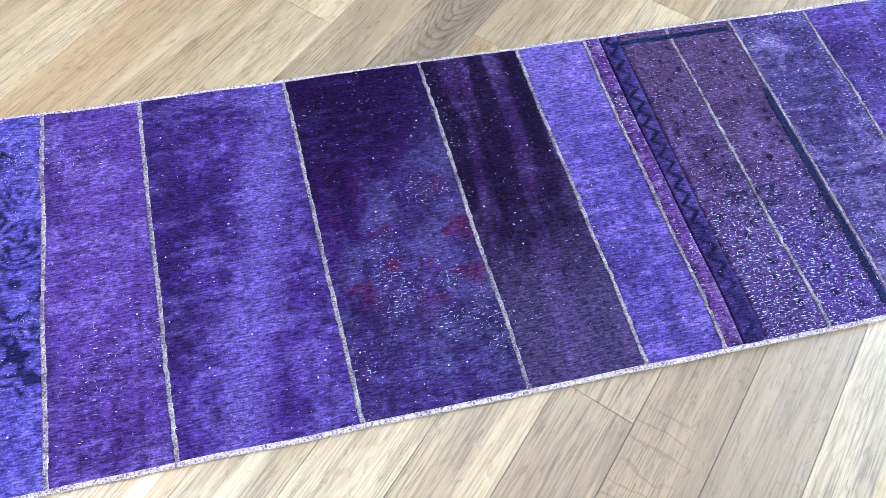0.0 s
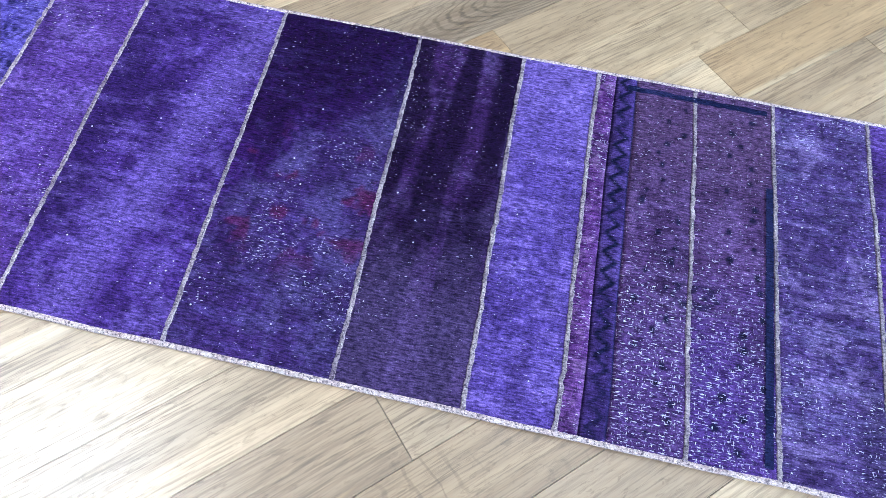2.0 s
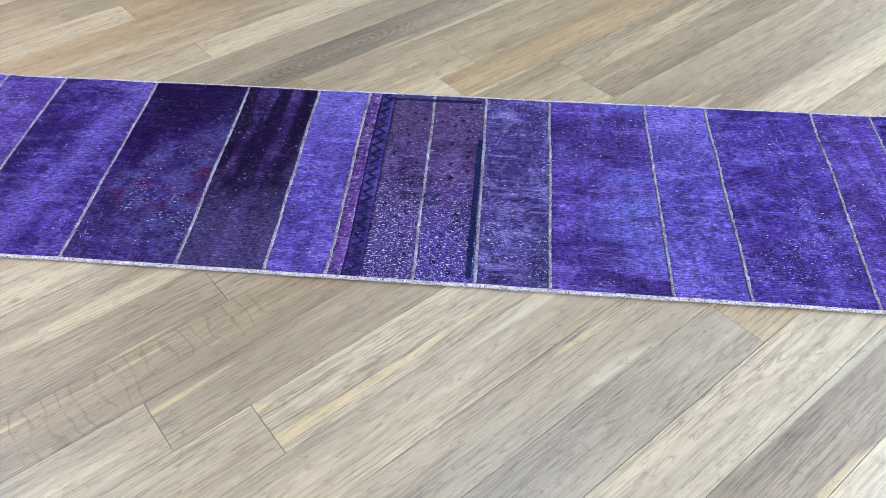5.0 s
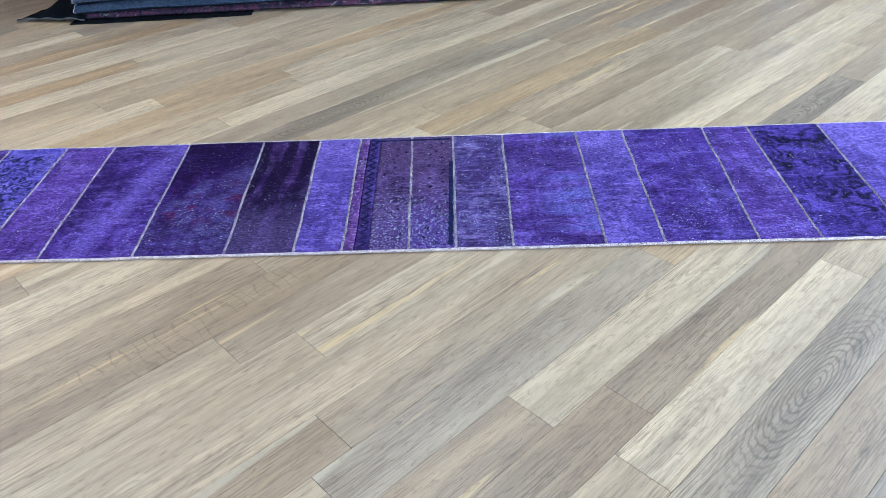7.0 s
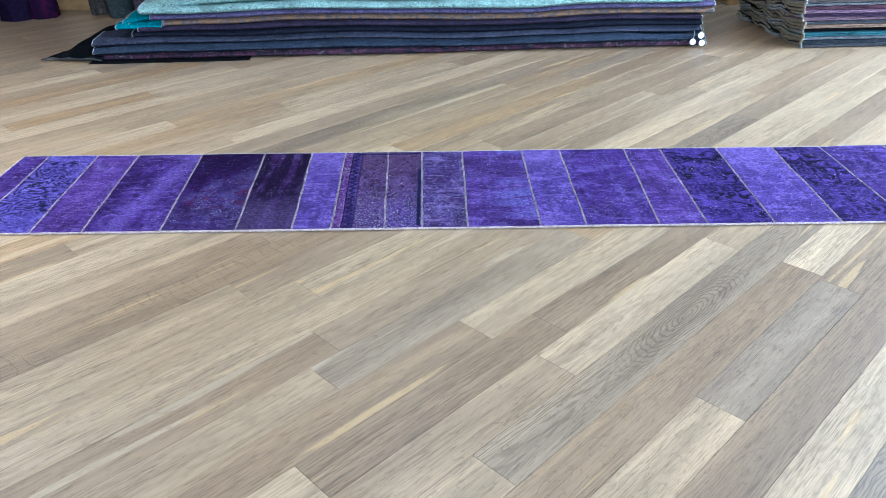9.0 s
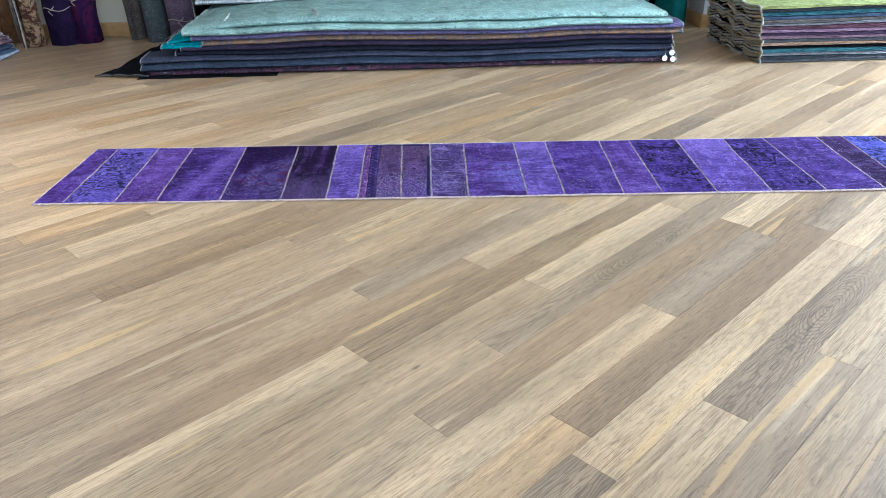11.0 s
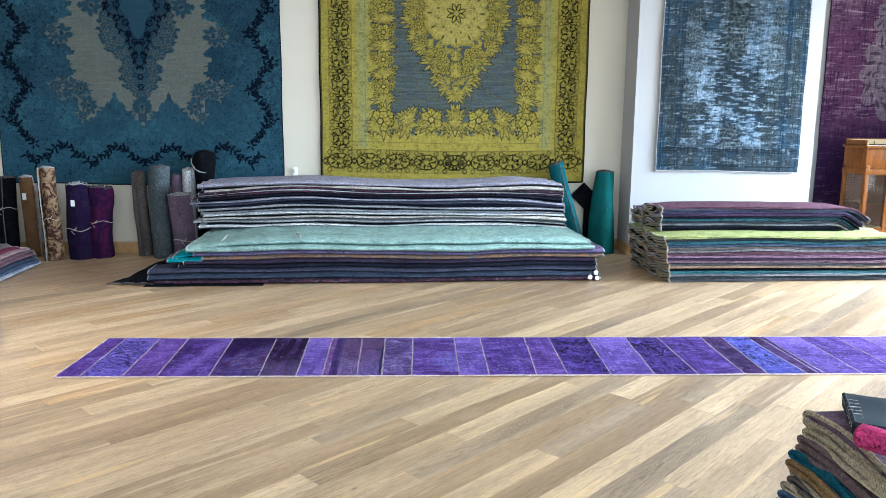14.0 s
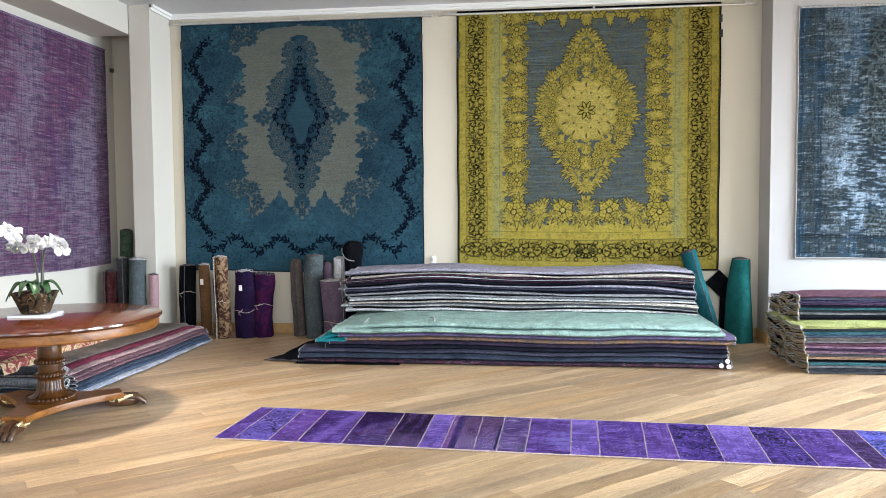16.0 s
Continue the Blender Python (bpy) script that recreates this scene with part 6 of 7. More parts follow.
bmesh.ops.solidify(bm, geom=bm.faces[:], thickness=0.003)
part("border", bm, F["border_cream"], red, "cream border with red flowers")
for k, (yy, zz, key) in enumerate(((1.33, 0.05, "dark_grey"), (1.345, 0.146, "grey"), (1.365, 0.240, "dark_grey"), (1.22, 0.05, "grey"))):
    roll = thing("rolled_rug", "grey rug rolled up at the near end of the low pile", "rug", pose(-2.29 - 0.03 * k - (0.25 if k == 3 else 0), yy, zz, 0, -90, 0), "rolled rugs")
    bm = bmesh.new()
    rows = []
    for j in range(9):
        ring = []
        for q in range(41):
            a = 2 * math.pi * 1.8 * q / 40
            r = 0.018 + 0.034 * q / 40
            ring.append((r * math.cos(a) * 0.85, r * math.sin(a), 0.8 * j / 8 + 0.01 * wob(q, j)))
        rows.append(ring)
    grid_mesh(bm, rows)
    bmesh.ops.solidify(bm, geom=bm.faces[:], thickness=0.010)
    bmesh.ops.recalc_face_normals(bm, faces=bm.faces[:])
    part("cloth", bm, F[key], roll)
    part("edge_binding", tube(bmesh.new(), [(p[0], p[1], p[2] - 0.002) for p in rows[0]], 0.006, 6), EDGE_WHITE, roll)

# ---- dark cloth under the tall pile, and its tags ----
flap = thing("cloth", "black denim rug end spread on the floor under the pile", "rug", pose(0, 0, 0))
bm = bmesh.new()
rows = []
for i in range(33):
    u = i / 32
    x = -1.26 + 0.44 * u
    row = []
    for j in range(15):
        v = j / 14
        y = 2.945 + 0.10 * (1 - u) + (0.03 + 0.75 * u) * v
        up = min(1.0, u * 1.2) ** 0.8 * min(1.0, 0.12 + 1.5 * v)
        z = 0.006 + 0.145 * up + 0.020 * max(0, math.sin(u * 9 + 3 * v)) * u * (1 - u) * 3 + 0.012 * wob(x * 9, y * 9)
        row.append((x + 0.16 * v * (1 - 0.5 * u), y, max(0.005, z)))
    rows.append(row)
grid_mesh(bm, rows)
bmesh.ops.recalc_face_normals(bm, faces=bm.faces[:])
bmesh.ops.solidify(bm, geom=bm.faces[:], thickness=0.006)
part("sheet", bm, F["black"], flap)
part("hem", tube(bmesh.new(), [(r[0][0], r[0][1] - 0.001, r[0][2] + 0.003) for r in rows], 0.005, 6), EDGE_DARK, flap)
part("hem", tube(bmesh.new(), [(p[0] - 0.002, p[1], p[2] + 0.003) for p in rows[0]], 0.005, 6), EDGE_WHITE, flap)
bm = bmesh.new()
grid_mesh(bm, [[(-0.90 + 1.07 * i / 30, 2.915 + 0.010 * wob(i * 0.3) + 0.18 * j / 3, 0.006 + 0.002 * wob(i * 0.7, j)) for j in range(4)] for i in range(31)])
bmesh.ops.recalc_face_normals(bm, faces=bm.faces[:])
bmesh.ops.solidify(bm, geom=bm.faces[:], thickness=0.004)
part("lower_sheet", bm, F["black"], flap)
for x, y, z, tilt in ((3.26, 2.935, 0.045, 6), (3.33, 2.94, 0.035, -8), (3.32, 2.95, 0.085, 15)):
    tag = thing("price_tag", "round white paper tag hanging from a folded rug", "tag", pose(x, y, z, 80, tilt, 0), "price tags")
    part("disc", lathe(bmesh.new(), [(0.001, -0.0008), (0.021, -0.0008), (0.022, 0.0), (0.021, 0.0008), (0.001, 0.0008)], 24), TAG_PAPER, tag)
    part("string", tube(bmesh.new(), [(0, 0.019, 0), (0.004, 0.055, -0.004), (0.0, 0.08, -0.012)], 0.0015, 5), TWINE, tag)
teal_ends = Stack(pose(0, 0, 0.20), -0.9, 0.2, "rugs piled along the back wall")
for k, x0 in enumerate((-0.70, -0.62, -0.66)):
    teal_ends.add(x0, -0.40, 2.99 + 0.03 * k, 0.6, 0.034, "teal_deep", "deep teal rug end sticking out of the pile", droop=(0.05, 0.0), wave=0.1)

# ---- round table with the orchid ----
def wood_material(name, dark, mid, light, rough, scale=(1.0, 1.0, 14.0)):
    n = Nodes(name, rough)
    f = n.noise(3.0, 5.0, 0.6, n.scaled(*scale), distort=1.2)
    col = n.mix(n.ramp(f, [(0.3, 0.0), (0.55, 1.0)]), dark, mid)
    col = n.mix(n.ramp(n.noise(1.7, 3.0, 0.5, n.scaled(*scale)), [(0.5, 0.0), (0.75, 0.8)]), col, light)
    n.set("Base Color", col)
    n.bump(f, 0.05, 0.002)
    n.set("Specular IOR Level", 0.3)
    return n.mat


MAHOGANY_TOP = wood_material("mahogany_top", (0.040, 0.010, 0.004), (0.070, 0.018, 0.007), (0.11, 0.032, 0.011), 0.11, (14, 1.2, 1))
MAHOGANY_TOP.node_tree.nodes["Principled BSDF"].inputs["Specular IOR Level"].default_value = 0.5
MAHOGANY = wood_material("mahogany", (0.020, 0.006, 0.0018), (0.055, 0.019, 0.004), (0.11, 0.042, 0.009), 0.30, (4, 4, 10))
MAHOGANY_LIGHT = wood_material("mahogany_edge", (0.085, 0.028, 0.006), (0.18, 0.066, 0.013), (0.28, 0.112, 0.025), 0.36, (4, 4, 10))
GILT = plain_material("gilt", (0.90, 0.72, 0.42), 0.42, 1.0, 0.15, 40)
PAW = plain_material("bronzed_wood", (0.06, 0.026, 0.011), 0.35, 0.0, 0.4, 25)
TX, TY = -2.15, 0.90
table = thing("round_table", "round mahogany pedestal table with gilded lion-paw feet", "table", pose(TX, TY, 0))
part("tabletop", lathe(bmesh.new(), [(0.01, 0.722), (0.765, 0.722), (0.79, 0.728), (0.805, 0.742), (0.803, 0.754), (0.793, 0.760), (0.01, 0.760)], 96), MAHOGANY_TOP, table, "polished mahogany top with a glossy finish")
part("apron", lathe(bmesh.new(), [(0.66, 0.722), (0.770, 0.722), (0.777, 0.70), (0.775, 0.665), (0.765, 0.655), (0.75, 0.655), (0.745, 0.665), (0.66, 0.70)], 96), MAHOGANY_LIGHT, table)
part("block", lathe(bmesh.new(), [(0.20, 0.722), (0.20, 0.64), (0.12, 0.62), (0.09, 0.60)], 40), MAHOGANY, table)
part("column", lathe(bmesh.new(), [(0.075, 0.61), (0.082, 0.60), (0.084, 0.47), (0.078, 0.45), (0.092, 0.44), (0.098, 0.425), (0.092, 0.41), (0.080, 0.405), (0.082, 0.36), (0.078, 0.345), (0.094, 0.335), (0.098, 0.32), (0.090, 0.305), (0.082, 0.295), (0.082, 0.28)], 40), MAHOGANY, table)
bm = bmesh.new()
grid_mesh(bm, [[(r * (1 + 0.045 * abs(math.cos(10 * a))) * math.cos(a), r * (1 + 0.045 * abs(math.cos(10 * a))) * math.sin(a), z) for a in (2 * math.pi * k / 120 for k in range(120))]
               for r, z in ((0.080, 0.285), (0.084, 0.275), (0.086, 0.24), (0.092, 0.21), (0.104, 0.185), (0.124, 0.167), (0.142, 0.157))], close_v=True)
bmesh.ops.recalc_face_normals(bm, faces=bm.faces[:])
part("lobed_base", bm, MAHOGANY, table, "carved lobed foot of the column")
for z, r, num in ((0.425, 0.096, 26), (0.32, 0.096, 26), (0.150, 0.160, 34)):
    bm = bmesh.new()
    for k in range(num):
        a = 2 * math.pi * k / num
        bmesh.ops.create_uvsphere(bm, u_segments=8, v_segments=6, radius=r * math.pi / num * 1.05, matrix=pose(r * math.cos(a), r * math.sin(a), z) @ Matrix.Diagonal((1, 1, 1.3, 1)))
    part("gadroon_ring", bm, MAHOGANY, table)
part("collar", lathe(bmesh.new(), [(0.14, 0.165), (0.165, 0.16), (0.178, 0.145), (0.175, 0.13), (0.15, 0.125)], 48), MAHOGANY, table)
FEET = [math.atan2(0.304 - TY, -2.078 - TX), math.atan2(1.296 - TY, -1.668 - TX), 0]
FEET[2] = (FEET[0] + FEET[1]) / 2 + math.pi
bm = bmesh.new()
ring = []
order = sorted(f % (2 * math.pi) for f in FEET)
for k, f in enumerate(order):
    g = order[(k + 1) % 3] + (2 * math.pi if k == 2 else 0)
    half, tip = 0.085, 0.50
    p0 = Vector((tip * math.cos(f) - half * math.sin(f), tip * math.sin(f) + half * math.cos(f)))
    p2 = Vector((tip * math.cos(g) + half * math.sin(g), tip * math.sin(g) - half * math.cos(g)))
    p1 = Vector((math.cos((f + g) / 2), math.sin((f + g) / 2))) * 0.13
    ring += [tuple(p0 * (1 - q) ** 2 + p1 * 2 * q * (1 - q) + p2 * q * q) for q in (i / 20 for i in range(21))]
num = len(ring)
grid_mesh(bm, [[(x * s, y * s, z) for x, y in ring] for s, z in ((0.98, 0.082), (1.0, 0.086), (1.0, 0.122), (0.985, 0.130))], close_v=True)
bm.verts.ensure_lookup_table()
bm.faces.new(bm.verts[:num][::-1])
bm.faces.new(bm.verts[-num:])
bmesh.ops.recalc_face_normals(bm, faces=bm.faces[:])
part("plinth", bm, MAHOGANY_LIGHT, table, "three-cornered mahogany plinth with hollowed sides")
for f in FEET:
    m = pose(0.50 * math.cos(f), 0.50 * math.sin(f), 0, 0, 0, math.degrees(f))
    bm = bmesh.new()
    tube(bm, [(-0.12, 0, 0.070), (-0.04, 0, 0.062), (0.05, 0, 0.054), (0.10, 0, 0.048), (0.125, 0, 0.040)], [0.040, 0.056, 0.054, 0.046, 0.030], 16)
    for k, yy in enumerate((-0.050, -0.018, 0.018, 0.050)):
        tube(bm, [(0.03, yy * 0.8, 0.070), (0.075, yy * 1.1, 0.078), (0.115, yy * 1.25, 0.064), (0.130, yy * 1.25, 0.044), (0.150, yy * 1.25, 0.034), (0.160, yy * 1.25, 0.014), (0.160, yy * 1.25, 0.006)], [0.014, 0.020, 0.022, 0.018, 0.021, 0.017, 0.006], 10)
    bmesh.ops.recalc_face_normals(bm, faces=bm.faces[:])
    foot = part("paw_foot", bm, PAW, table, "carved dark lion-paw foot", m)
    for s in (-1, 1):
        bm = bmesh.new()
        pts = []
        for k in range(30):
            a = -0.6 + k * 0.27
            rr = 0.008 + 0.034 * (1 - k / 30)
            pts.append((-0.075 + rr * math.cos(a) - 0.004 * k / 30, s * (0.057 + 0.006 * math.sin(k)), 0.082 + rr * math.sin(a)))
        pts = [(0.085, s * 0.050, 0.088), (0.05, s * 0.056, 0.092), (0.0, s * 0.060, 0.076)] + pts
        tube(bm, pts, [0.006, 0.012, 0.014] + [0.013 - 0.0003 * k for k in range(30)], 8)
        for q in range(4):
            tube(bm, [(0.0 + 0.022 * q, s * 0.058, 0.086), (0.012 + 0.024 * q, s * 0.062, 0.102 - 0.006 * q), (0.03 + 0.024 * q, s * 0.056, 0.094 - 0.006 * q)], [0.006, 0.010, 0.003], 7)
        bmesh.ops.recalc_face_normals(bm, faces=bm.faces[:])
        part("gilt_scroll", bm, GILT, foot, "gilded leaf scroll")

PX, PY = -2.262, 0.92
book = thing("tray", "thin white tray under the flower pot", "tray", pose(PX, PY, 0.760, 0, 0, 12))
part("slab", box_bm(-0.15, 0.15, -0.13, 0.13, 0.0, 0.018, bevel=0.004), plain_material("glazed_white", (0.78, 0.79, 0.82), 0.2, vary=0.04), book)
POT_MAT = floral("pot_glaze", (34, 26, 22), (78, 60, 44), (140, 126, 104), 16.0)
pot = thing("flower_pot", "dark square patterned flower pot on the white tray", "pot", pose(PX, PY, 0.778, 0, 0, 10))
bm = bmesh.new()
rows = []
for half, z in ((0.070, 0.0), (0.082, 0.004), (0.130, 0.14), (0.140, 0.158), (0.137, 0.165), (0.126, 0.160), (0.118, 0.13)):
    row = []
    for k in range(48):
        a = 2 * math.pi * k / 48
        q = half / (abs(math.cos(a)) ** 5 + abs(math.sin(a)) ** 5) ** 0.2
        row.append((q * math.cos(a), q * math.sin(a), z))
    rows.append(row)
made = grid_mesh(bm, rows, close_v=True)
bm.faces.new(made[0][::-1])
bm.faces.new(made[-1])
bmesh.ops.recalc_face_normals(bm, faces=bm.faces[:])
part("pot", bm, POT_MAT, pot)
part("soil", lathe(bmesh.new(), [(0.001, 0.145), (0.112, 0.140)], 24), plain_material("bark_soil", (0.05, 0.035, 0.02), 0.95, vary=0.5, scale=50, bump=0.8), pot)
LEAF = plain_material("orchid_leaf", (0.02, 0.055, 0.018), 0.3, vary=0.35, scale=9)
STEM = plain_material("orchid_stem", (0.040, 0.042, 0.022), 0.5, vary=0.3)
PETAL = plain_material("orchid_petal", (0.82, 0.81, 0.82), 0.55, vary=0.06, scale=20)
LIP = plain_material("orchid_lip", (0.75, 0.66, 0.48), 0.5, vary=0.2)
orchid = thing("orchid", "white moth orchid with glossy leaves, in the dark pot", "plant", pose(PX, PY, 0.92))
rng = random.Random(12)
for k in range(9):
    a = k * 0.72 + 0.3
    length, width = rng.uniform(0.15, 0.23), rng.uniform(0.030, 0.042)
    bm = bmesh.new()
    rows = []
    for i in range(11):
        u = i / 10
        d = length * u
        rise = 0.13 * math.sin(u * 2.3) - (0.10 + 0.02 * (k % 3)) * u * u
        half = width * math.sin(math.pi * min(1, 0.12 + u * 0.88)) ** 0.7 + 0.002
        row = []
        for j in (-1, -0.5, 0, 0.5, 1):
            row.append((d * math.cos(a) - half * j * math.sin(a), d * math.sin(a) + half * j * math.cos(a), rise + 0.016 * j * j))
        rows.append(row)
    grid_mesh(bm, rows)
    bmesh.ops.recalc_face_normals(bm, faces=bm.faces[:])
    bmesh.ops.solidify(bm, geom=bm.faces[:], thickness=0.002)
    part("leaf", bm, LEAF, orchid)


def blossom_mesh():
    """Five rounded petals in one mesh, facing local -y."""
    bm = bmesh.new()
    for a, length, width in ((90, 0.050, 0.034), (210, 0.048, 0.032), (330, 0.048, 0.032), (10, 0.056, 0.056), (170, 0.056, 0.056)):
        rows = []
        for i in range(7):
            u = i / 6
            half = width * math.sin(math.pi * (0.10 + 0.86 * u)) ** 0.8
            row = []
            for j in (-1, -0.5, 0, 0.5, 1):
                d = 0.004 + length * u
                px, pz = d * math.cos(radians(a)) - half * 0.55 * j * math.sin(radians(a)), d * math.sin(radians(a)) + half * 0.55 * j * math.cos(radians(a))
                row.append((px, -0.012 * u + 0.008 * j * j, pz))
            rows.append(row)
        grid_mesh(bm, rows)
    bmesh.ops.solidify(bm, geom=bm.faces[:], thickness=0.001)
    return bm


def lip_mesh():
    bm = bmesh.new()
    bmesh.ops.create_uvsphere(bm, u_segments=8, v_segments=6, radius=0.006, matrix=pose(0, -0.014, -0.006) @ Matrix.Diagonal((1, 1.3, 1.2, 1)))
    return bm


petal_ob = lip_ob = None
SPRAYS = (((0.03, 0.0), (-0.16, -0.02), 0.49, ((-0.16, 0.50), (-0.12, 0.47), (-0.19, 0.46), (-0.065, 0.355), (-0.15, 0.36), (-0.09, 0.42))),
          ((0.06, 0.02), (0.08, -0.02), 0.42, ((0.087, 0.393), (0.04, 0.41), (0.13, 0.395), (0.01, 0.35), (0.06, 0.36))),
          ((0.07, -0.02), (0.20, -0.03), 0.43, ((0.20, 0.414), (0.245, 0.39), (0.289, 0.363), (0.17, 0.40), (0.285, 0.33))))
for (bx, by), (tx, ty), tz, blooms in SPRAYS:
    pts = [(bx + (tx - bx) * (i / 14) ** 2.4, by + (ty - by) * i / 14, tz * math.sin(i / 14 * 1.5)) for i in range(15)]
    part("stem", tube(bmesh.new(), pts, [0.0085 - 0.003 * i / 14 for i in range(15)], 7), STEM, orchid)
    for k, (fx, fz) in enumerate(blooms):
        m = pose(fx, ty - 0.035 + rng.uniform(-0.03, 0.03), fz, rng.uniform(-20, 12), rng.uniform(-25, 25), rng.uniform(-30, 55)) @ Matrix.Diagonal((1.0, 1.0, 1.0, 1))
        if petal_ob is None:
            bloom = part("blossom", blossom_mesh(), PETAL, orchid, "white orchid blossom", m)
            petal_ob = bloom
            lip_ob = part("lip", lip_mesh(), LIP, bloom, "yellow lip")
        else:
            bloom = new("blossom", petal_ob.data)
            bloom.parent, bloom.matrix_basis, bloom["label"] = orchid, m, "white orchid blossom"
            lip = new("lip", lip_ob.data)
            lip.parent, lip["label"] = bloom, "yellow lip"

# ---- display cabinet in the deeper bay ----
OAK_GOLD = wood_material("golden_oak", (0.10, 0.030, 0.005), (0.17, 0.055, 0.009), (0.24, 0.088, 0.018), 0.38, (6, 6, 1.2))
OAK_GOLD.node_tree.nodes["Principled BSDF"].inputs["Specular IOR Level"].default_value = 0.15
OAK_GOLD.node_tree.nodes["Principled BSDF"].inputs["Coat Weight"].default_value = 0.0
BRASS = plain_material("brass", (0.75, 0.58, 0.30), 0.3, 1.0, 0.1, 30)
glass = Nodes("cabinet_glass", 0.02)
glass.set("Base Color", (0.9, 0.95, 0.95))
glass.set("Transmission Weight", 1.0)
glass.set("IOR", 1.45)
MIRROR = Nodes("mirror", 0.03, 1.0)
MIRROR.set("Base Color", (0.8, 0.82, 0.8))
cab = thing("display_cabinet", "golden oak display cabinet with glass doors and small drawers", "cabinet", pose(7.45, 5.08, 0))
CW, CD = 1.0, 0.48
bm = bmesh.new()
for x in (0.0, 0.30, 0.65, CW - 0.05):
    box(bm, x, x + 0.05, 0.0, 0.05, 0.0, 1.0, bevel=0.004)
for x in (0.0, CW - 0.05):
    box(bm, x, x + 0.05, CD - 0.05, CD, 0.0, 1.0, bevel=0.004)
part("frame", bm, OAK_GOLD, cab)
for z in (0.10, 0.88):
    part("rail", box_bm(-0.01, CW + 0.01, -0.01, CD, z, z + 0.07, bevel=0.005), OAK_GOLD, cab)
part("back_panel", box_bm(0.02, CW - 0.02, CD - 0.02, CD, 0.1, 0.95), OAK_GOLD, cab)
part("shelf", box_bm(0.02, CW - 0.02, 0.03, CD - 0.02, 0.50, 0.515), OAK_GOLD, cab)
part("body", box_bm(0.0, CW, 0.02, CD, 0.95, 1.22, bevel=0.006), OAK_GOLD, cab)
part("top", box_bm(-0.03, CW + 0.03, -0.02, CD + 0.01, 1.22, 1.25, bevel=0.008), OAK_GOLD, cab)
for z in (0.97, 1.055, 1.14):
    drawer = part("drawer", box_bm(0.28, CW - 0.08, 0.0, 0.03, z, z + 0.075, bevel=0.005), OAK_GOLD, cab)
    for x in (0.42, 0.80):
        part("knob", lathe(bmesh.new(), [(0.004, 0.0), (0.006, 0.012), (0.014, 0.018), (0.010, 0.028), (0.001, 0.030)], 14), BRASS, drawer, "brass knob", pose(x, 0.0, z + 0.037, 90, 0, 0))
for x0, x1 in ((0.05, 0.30), (0.35, 0.65), (0.70, CW - 0.05)):
    door = part("door", box_bm(x0, x1, 0.012, 0.032, 0.17, 0.20, bevel=0.003), OAK_GOLD, cab)
    part("pane", box_bm(x0, x1, 0.02, 0.025, 0.17, 0.88), glass.mat, door, "clear glass pane", smooth=False)
part("side_pane", box_bm(0.018, 0.023, 0.05, CD - 0.05, 0.17, 0.88), glass.mat, cab, "clear glass pane", smooth=False)
bm = bmesh.new()
for x in (0.0, CW - 0.03):
    box(bm, x, x + 0.03, 0.06, CD, 1.25, 1.32, bevel=0.006)
box(bm, 0.0, CW, CD - 0.03, CD, 1.25, 1.34, bevel=0.006)
part("gallery", bm, OAK_GOLD, cab)
part("mirror", box_bm(0.06, CW - 0.06, CD - 0.036, CD - 0.031, 1.262, 1.325), MIRROR.mat, cab, "bevelled mirror strip", smooth=False)
for x in (0.02, 0.34, 0.66, 0.98):
    part("finial", lathe(bmesh.new(), [(0.012, 1.25), (0.007, 1.262), (0.012, 1.275), (0.001, 1.30)], 12, x, 0.05), BRASS, cab, "small brass finial")

# ---- stack of rugs by the window side ----
near = Stack(pose(4.0, -1.38, 0, 0, 0, 180), 0.0, 1.4, "rugs piled near the windows", 60)
F["shag"] = fabric("shag", (150, 142, 124), spread=0.5)
F["ochre"] = fabric("ochre", (128, 104, 72), spread=0.25)
F["petrol"] = fabric("petrol", (30, 84, 100), spread=0.25)
F["mauve_brown"] = fabric("mauve_brown", (104, 88, 90), spread=0.3)
F["ecru"] = fabric("ecru", (164, 152, 130), spread=0.25)
keys = ["taupe", "shag", "charcoal", "steel", "ecru", "charcoal", "ecru", "ochre", "petrol", "mauve_brown", "mauve_brown", "ecru", "ecru"]
for k, key in enumerate(keys):
    near.add(0.05, 1.285 + 0.022 * wob(k * 3.1) - 0.004 * k, 0.008 * k + 0.015 * wob(k * 2.3), 0.88, 0.0355, key, "%s rug folded in the stack" % key.replace("_", " "),
             bind=F["taupe" if key == "charcoal" else key], bind_r=0.0105, crumple=0.014, wave=0.3, ends=(False, True), comb=9.0, reach=0.3, gap=0.6)
near.add(0.05, 1.262, 0.115, 0.76, 0.040, "mauve", "grey mauve ribbed rug folded on top of the stack", bind=EDGE_TAN, bind_r=0.010, crumple=0.012, wave=0.1, ends=(False, True), comb=9.0, reach=0.3)
felt = Stack(pose(2.905, -1.46, 0.509, 0, 0, 152), -1.2, 0.1, "rugs piled near the windows", 40)
F["felt"] = plain_material("grey_felt", (0.022, 0.028, 0.034), 0.95, vary=0.25, scale=5, bump=0.3)
F["felt"].node_tree.nodes["Principled BSDF"].inputs["Specular IOR Level"].default_value = 0.08
felt_ob = felt.add(-0.95, 0.0, 0.0, 0.33, 0.038, "felt", "dark grey felt rug with a blanket-stitched edge, folded on the stack", bind=F["felt"], wave=0.05)
for k in range(9):
    part("stitch", tube(bmesh.new(), [(0.008, 0.035 + 0.034 * k, 0.019), (0.006, 0.035 + 0.034 * k, 0.042), (-0.032, 0.035 + 0.034 * k, 0.044)], 0.0022, 5), EDGE_WHITE, felt_ob, "pale blanket stitch")
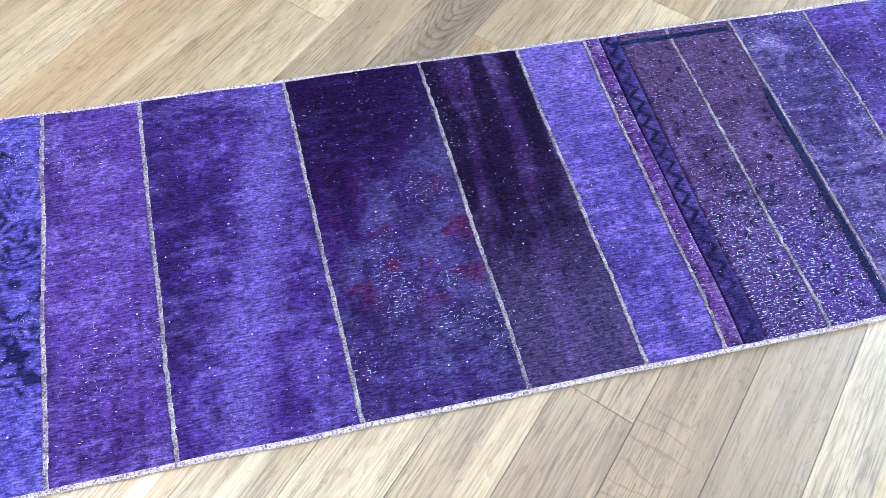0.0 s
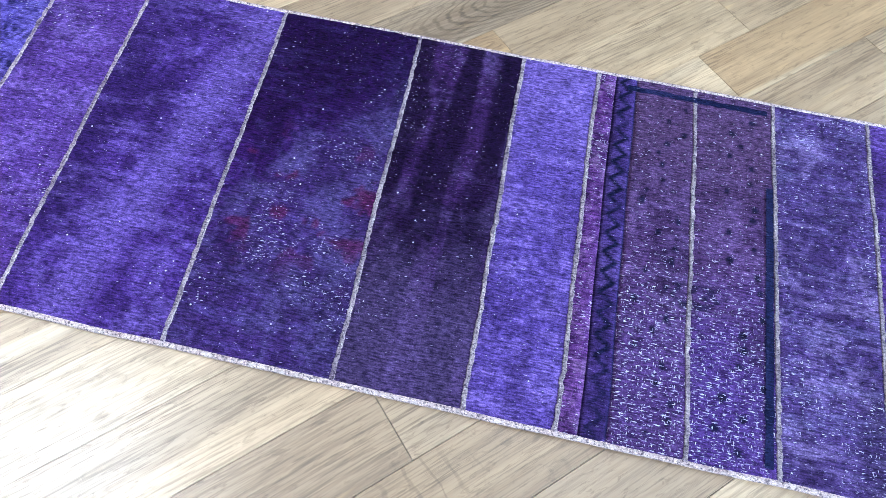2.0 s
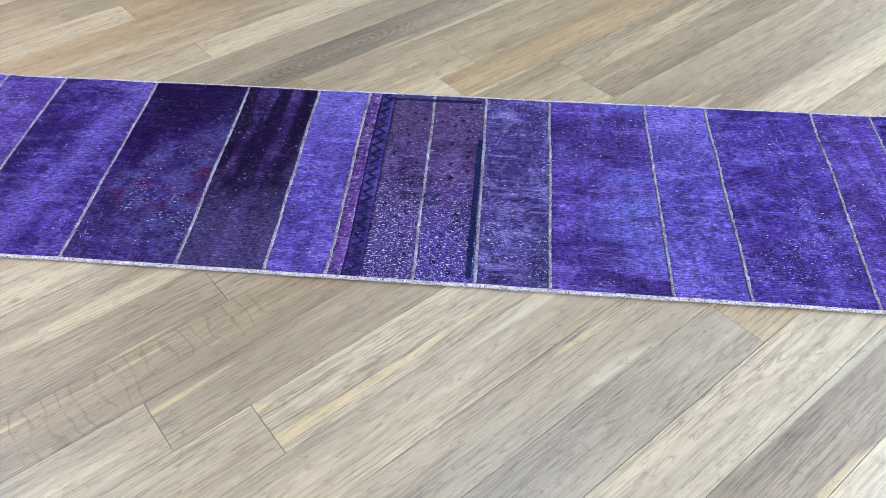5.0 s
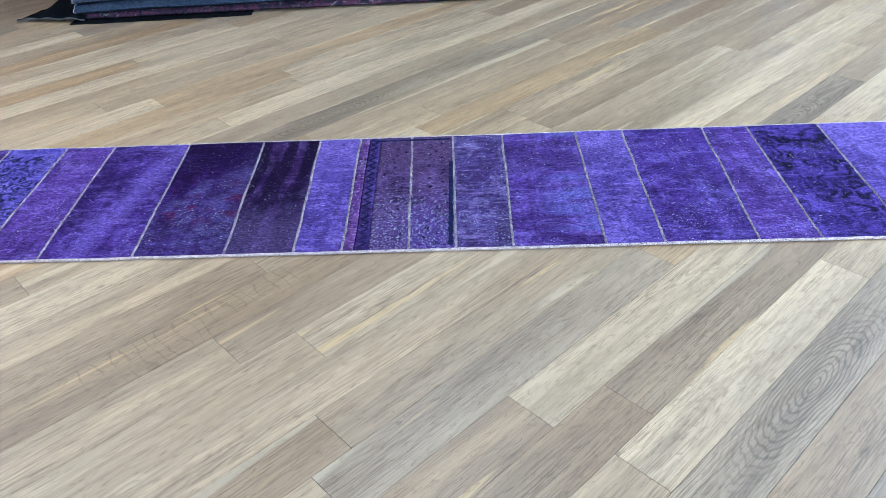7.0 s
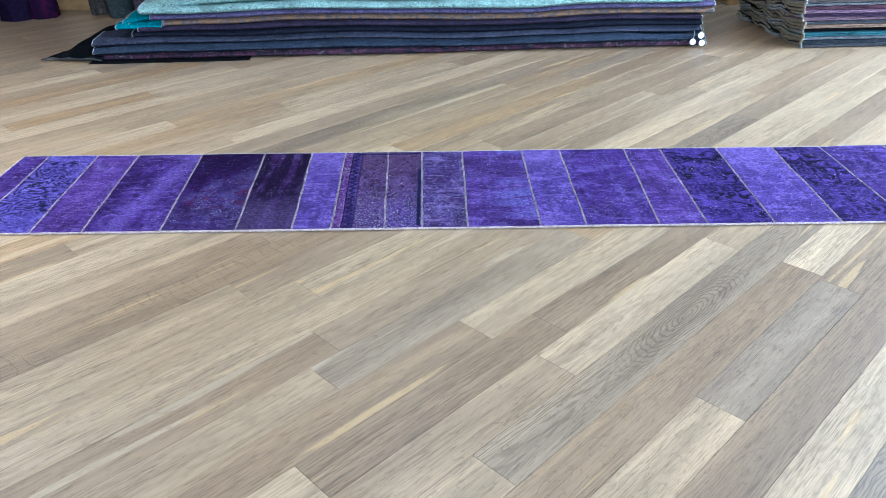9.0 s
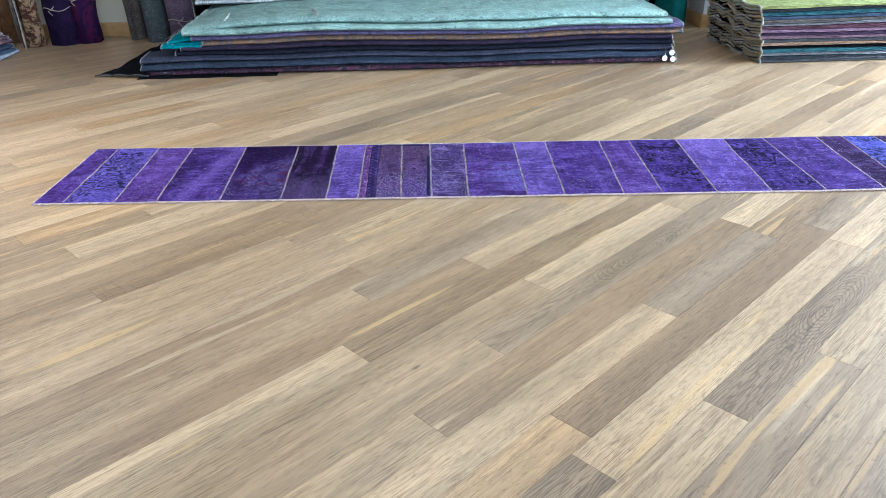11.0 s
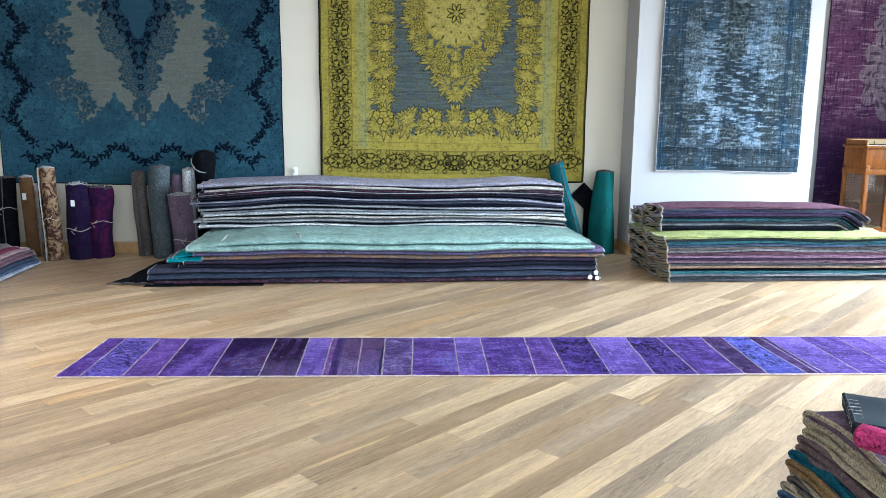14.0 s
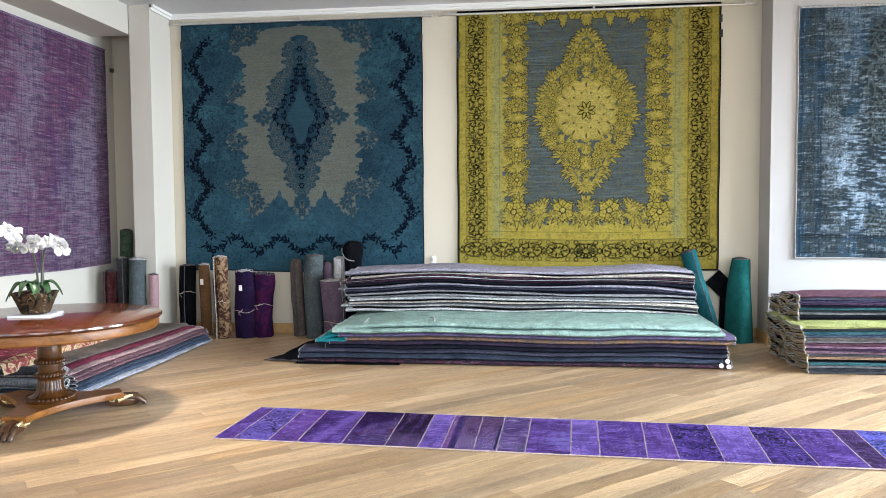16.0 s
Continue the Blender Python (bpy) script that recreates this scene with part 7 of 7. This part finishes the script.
for k in range(20):
    part("stitch", tube(bmesh.new(), [(-0.02 - 0.04 * k, 0.337, 0.019), (-0.02 - 0.04 * k, 0.335, 0.042), (-0.03 - 0.04 * k, 0.300, 0.044)], 0.0022, 5), EDGE_WHITE, felt_ob, "pale blanket stitch")
pink = thing("rolled_rug", "small bright pink rug rolled on top of the stack", "rug", pose(2.685, -1.85, 0.560, 0, 90, -54), "rolled rugs")
bm = bmesh.new()
rows = [[((0.037 + 0.004 * wob(j * 0.4, q * 0.3)) * (0.6 if j == 0 else 1) * math.cos(2 * math.pi * q / 28), (0.040 + 0.004 * wob(j * 0.5, q * 0.3, 4.0)) * (0.6 if j == 0 else 1) * math.sin(2 * math.pi * q / 28), 0.46 * max(0, j - 0.6) / 14) for q in range(28)] for j in range(15)]
grid_mesh(bm, rows, close_v=True)
bm.verts.ensure_lookup_table()
bm.faces.new(bm.verts[:28][::-1])
bm.faces.new(bm.verts[-28:])
bmesh.ops.recalc_face_normals(bm, faces=bm.faces[:])
part("cloth", bm, F["magenta"], pink)

# ---- floor boards ----
floor = thing("floor", "diagonal limed oak floorboards with a satin finish", "floor", pose(0, 0, 0, 0, 0, 41.0), kind="structure")
BOARD_W, BOARD_V = 0.1435, -0.0663
TONES = ("pale", "tan", "pale", "tan", "pale", "brown", "grey", "honey", "brown", "tan", "ringed")
# rows of boards: where their ends fall, and the tone of each board between them
# left-hand boards sit a tone darker, which paints in the dimmer light there
ROWS = {7: ([0.1, 1.64], "tan tan pale"), 1: ([-0.28], "brown pale"), 0: ([-1.4, 1.2], "brown tan tan"), -1: ([-1.1, 0.693], "brown brown tan"), -2: ([-0.353], "brown flecked"), -3: ([-1.3, 0.425], "tan tan brown"), -4: ([-1.2, 0.595], "brown tan pale"),
        -5: ([-1.5, 2.3], "brown tan pale"), -6: ([-1.2, 0.457], "brown brown tan"), -7: ([-1.4, 0.345, 1.557], "brown tan grey honey"), -8: ([-1.0, 0.822], "brown brown pale"), -9: ([-1.6, 0.09], "grey pale brown"),
        -10: ([-0.9, 0.857], "brown tan pale"), -11: ([-1.3, 0.425, 2.3], "honey tan ringed grey"), -12: ([-1.1, 0.013, 1.9], "brown tan brown pale"), -13: ([-0.8, 1.018], "tan pale grey"), -14: ([-1.2, 0.29, 2.1], "tan honey brown grey"),
        -15: ([-1.0, 0.198, 2.02], "tan ringed pale pale"), -16: ([-0.7, 0.657], "tan pale ringed"), -17: ([-0.9, 1.142], "pale grey pale"), -18: ([-0.6, 1.9], "tan pale pale"), -19: ([-0.2, 1.5], "tan pale tan")}
ca, sa = math.cos(radians(41.0)), math.sin(radians(41.0))
rng = random.Random(5)
boards = []


def next_end():
    return rng.choice((0.9, 1.3, 1.6, 2.0, 2.3)) + rng.uniform(-0.12, 0.12)


for k in range(-95, 70):
    v = BOARD_V + (k + 0.5) * BOARD_W
    lo, hi = -99.0, 99.0
    for a, b, p0, p1 in ((ca, -sa * v, LEFT_X - 0.1, RIGHT_X + 0.1), (sa, ca * v, REAR_Y - 0.1, DEEP_Y + 0.1)):
        lo, hi = max(lo, (p0 - b) / a), min(hi, (p1 - b) / a)
    if hi - lo < 0.15:
        continue
    cuts, tones = ROWS.get(k, ([rng.uniform(-0.7, 0.7)], ""))
    # rows above 1 lean to pale tones, painting in the glare of the far floor
    cuts, tones = list(cuts), tones.split() or [rng.choice(TONES[:6] if k > 1 else TONES), rng.choice(TONES)]
    while cuts[-1] < hi:
        cuts.append(cuts[-1] + next_end())
        tones.append(rng.choice(TONES))
    while cuts[0] > lo:
        cuts.insert(0, cuts[0] - next_end())
        tones.insert(0, rng.choice(TONES))
    spans = [(max(a, lo), min(b, hi), t) for a, b, t in zip([-99.0] + cuts, cuts + [99.0], tones)]
    boards += [(a, b, v, t) for a, b, t in spans if b - a > 0.1]


def board_mesh(length):
    l, w, g, c = length / 2, BOARD_W / 2, 0.0005, 0.0001
    ring = lambda d, z: [(-l + d, -w + d, z), (l - d, -w + d, z), (l - d, w - d, z), (-l + d, w - d, z)]
    verts = ring(g + c, 0.0) + ring(g, -0.0016) + ring(g, -0.018)
    faces = [(0, 1, 2, 3)] + [(r * 4 + (i + 1) % 4, r * 4 + i, (r + 1) * 4 + i, (r + 1) * 4 + (i + 1) % 4) for r in (0, 1) for i in range(4)]
    return verts, faces


def reach(b):
    u, v = (b[0] + b[1]) / 2, b[2]
    x, y = u * ca - v * sa, u * sa + v * ca
    return math.hypot((x - 1.2) * 0.8, y + 0.6)


boards.sort(key=reach)
for a, b, v, tone in boards[:300]:
    verts, faces = board_mesh(b - a)
    me = bpy.data.meshes.new("floorboard")
    me.from_pydata(verts, [], faces)
    me.materials.append(OAKS[tone])
    ob = new("floorboard", me)
    ob.parent = floor
    ob.location = ((a + b) / 2, v, 0)
verts, faces = [], []
for a, b, v, tone in boards[300:]:
    vs, fs = board_mesh(b - a)
    n0 = len(verts)
    verts += [(x + (a + b) / 2, y + v, z) for x, y, z in vs]
    faces += [tuple(i + n0 for i in f) for f in fs]
me = bpy.data.meshes.new("floorboards")
me.from_pydata(verts, [], faces)
me.materials.append(OAK_REST)
rest = tagged(new("floorboards", me), kind="stuff")
rest.parent = floor
tagged(mesh_object("subfloor", box_bm(LEFT_X - 0.2, RIGHT_X + 0.2, REAR_Y - 0.2, DEEP_Y + 0.2, -0.3, -0.017), plain_material("subfloor", (0.05, 0.04, 0.03), 0.9), False), "dark subfloor under the boards", "floor", kind="structure")
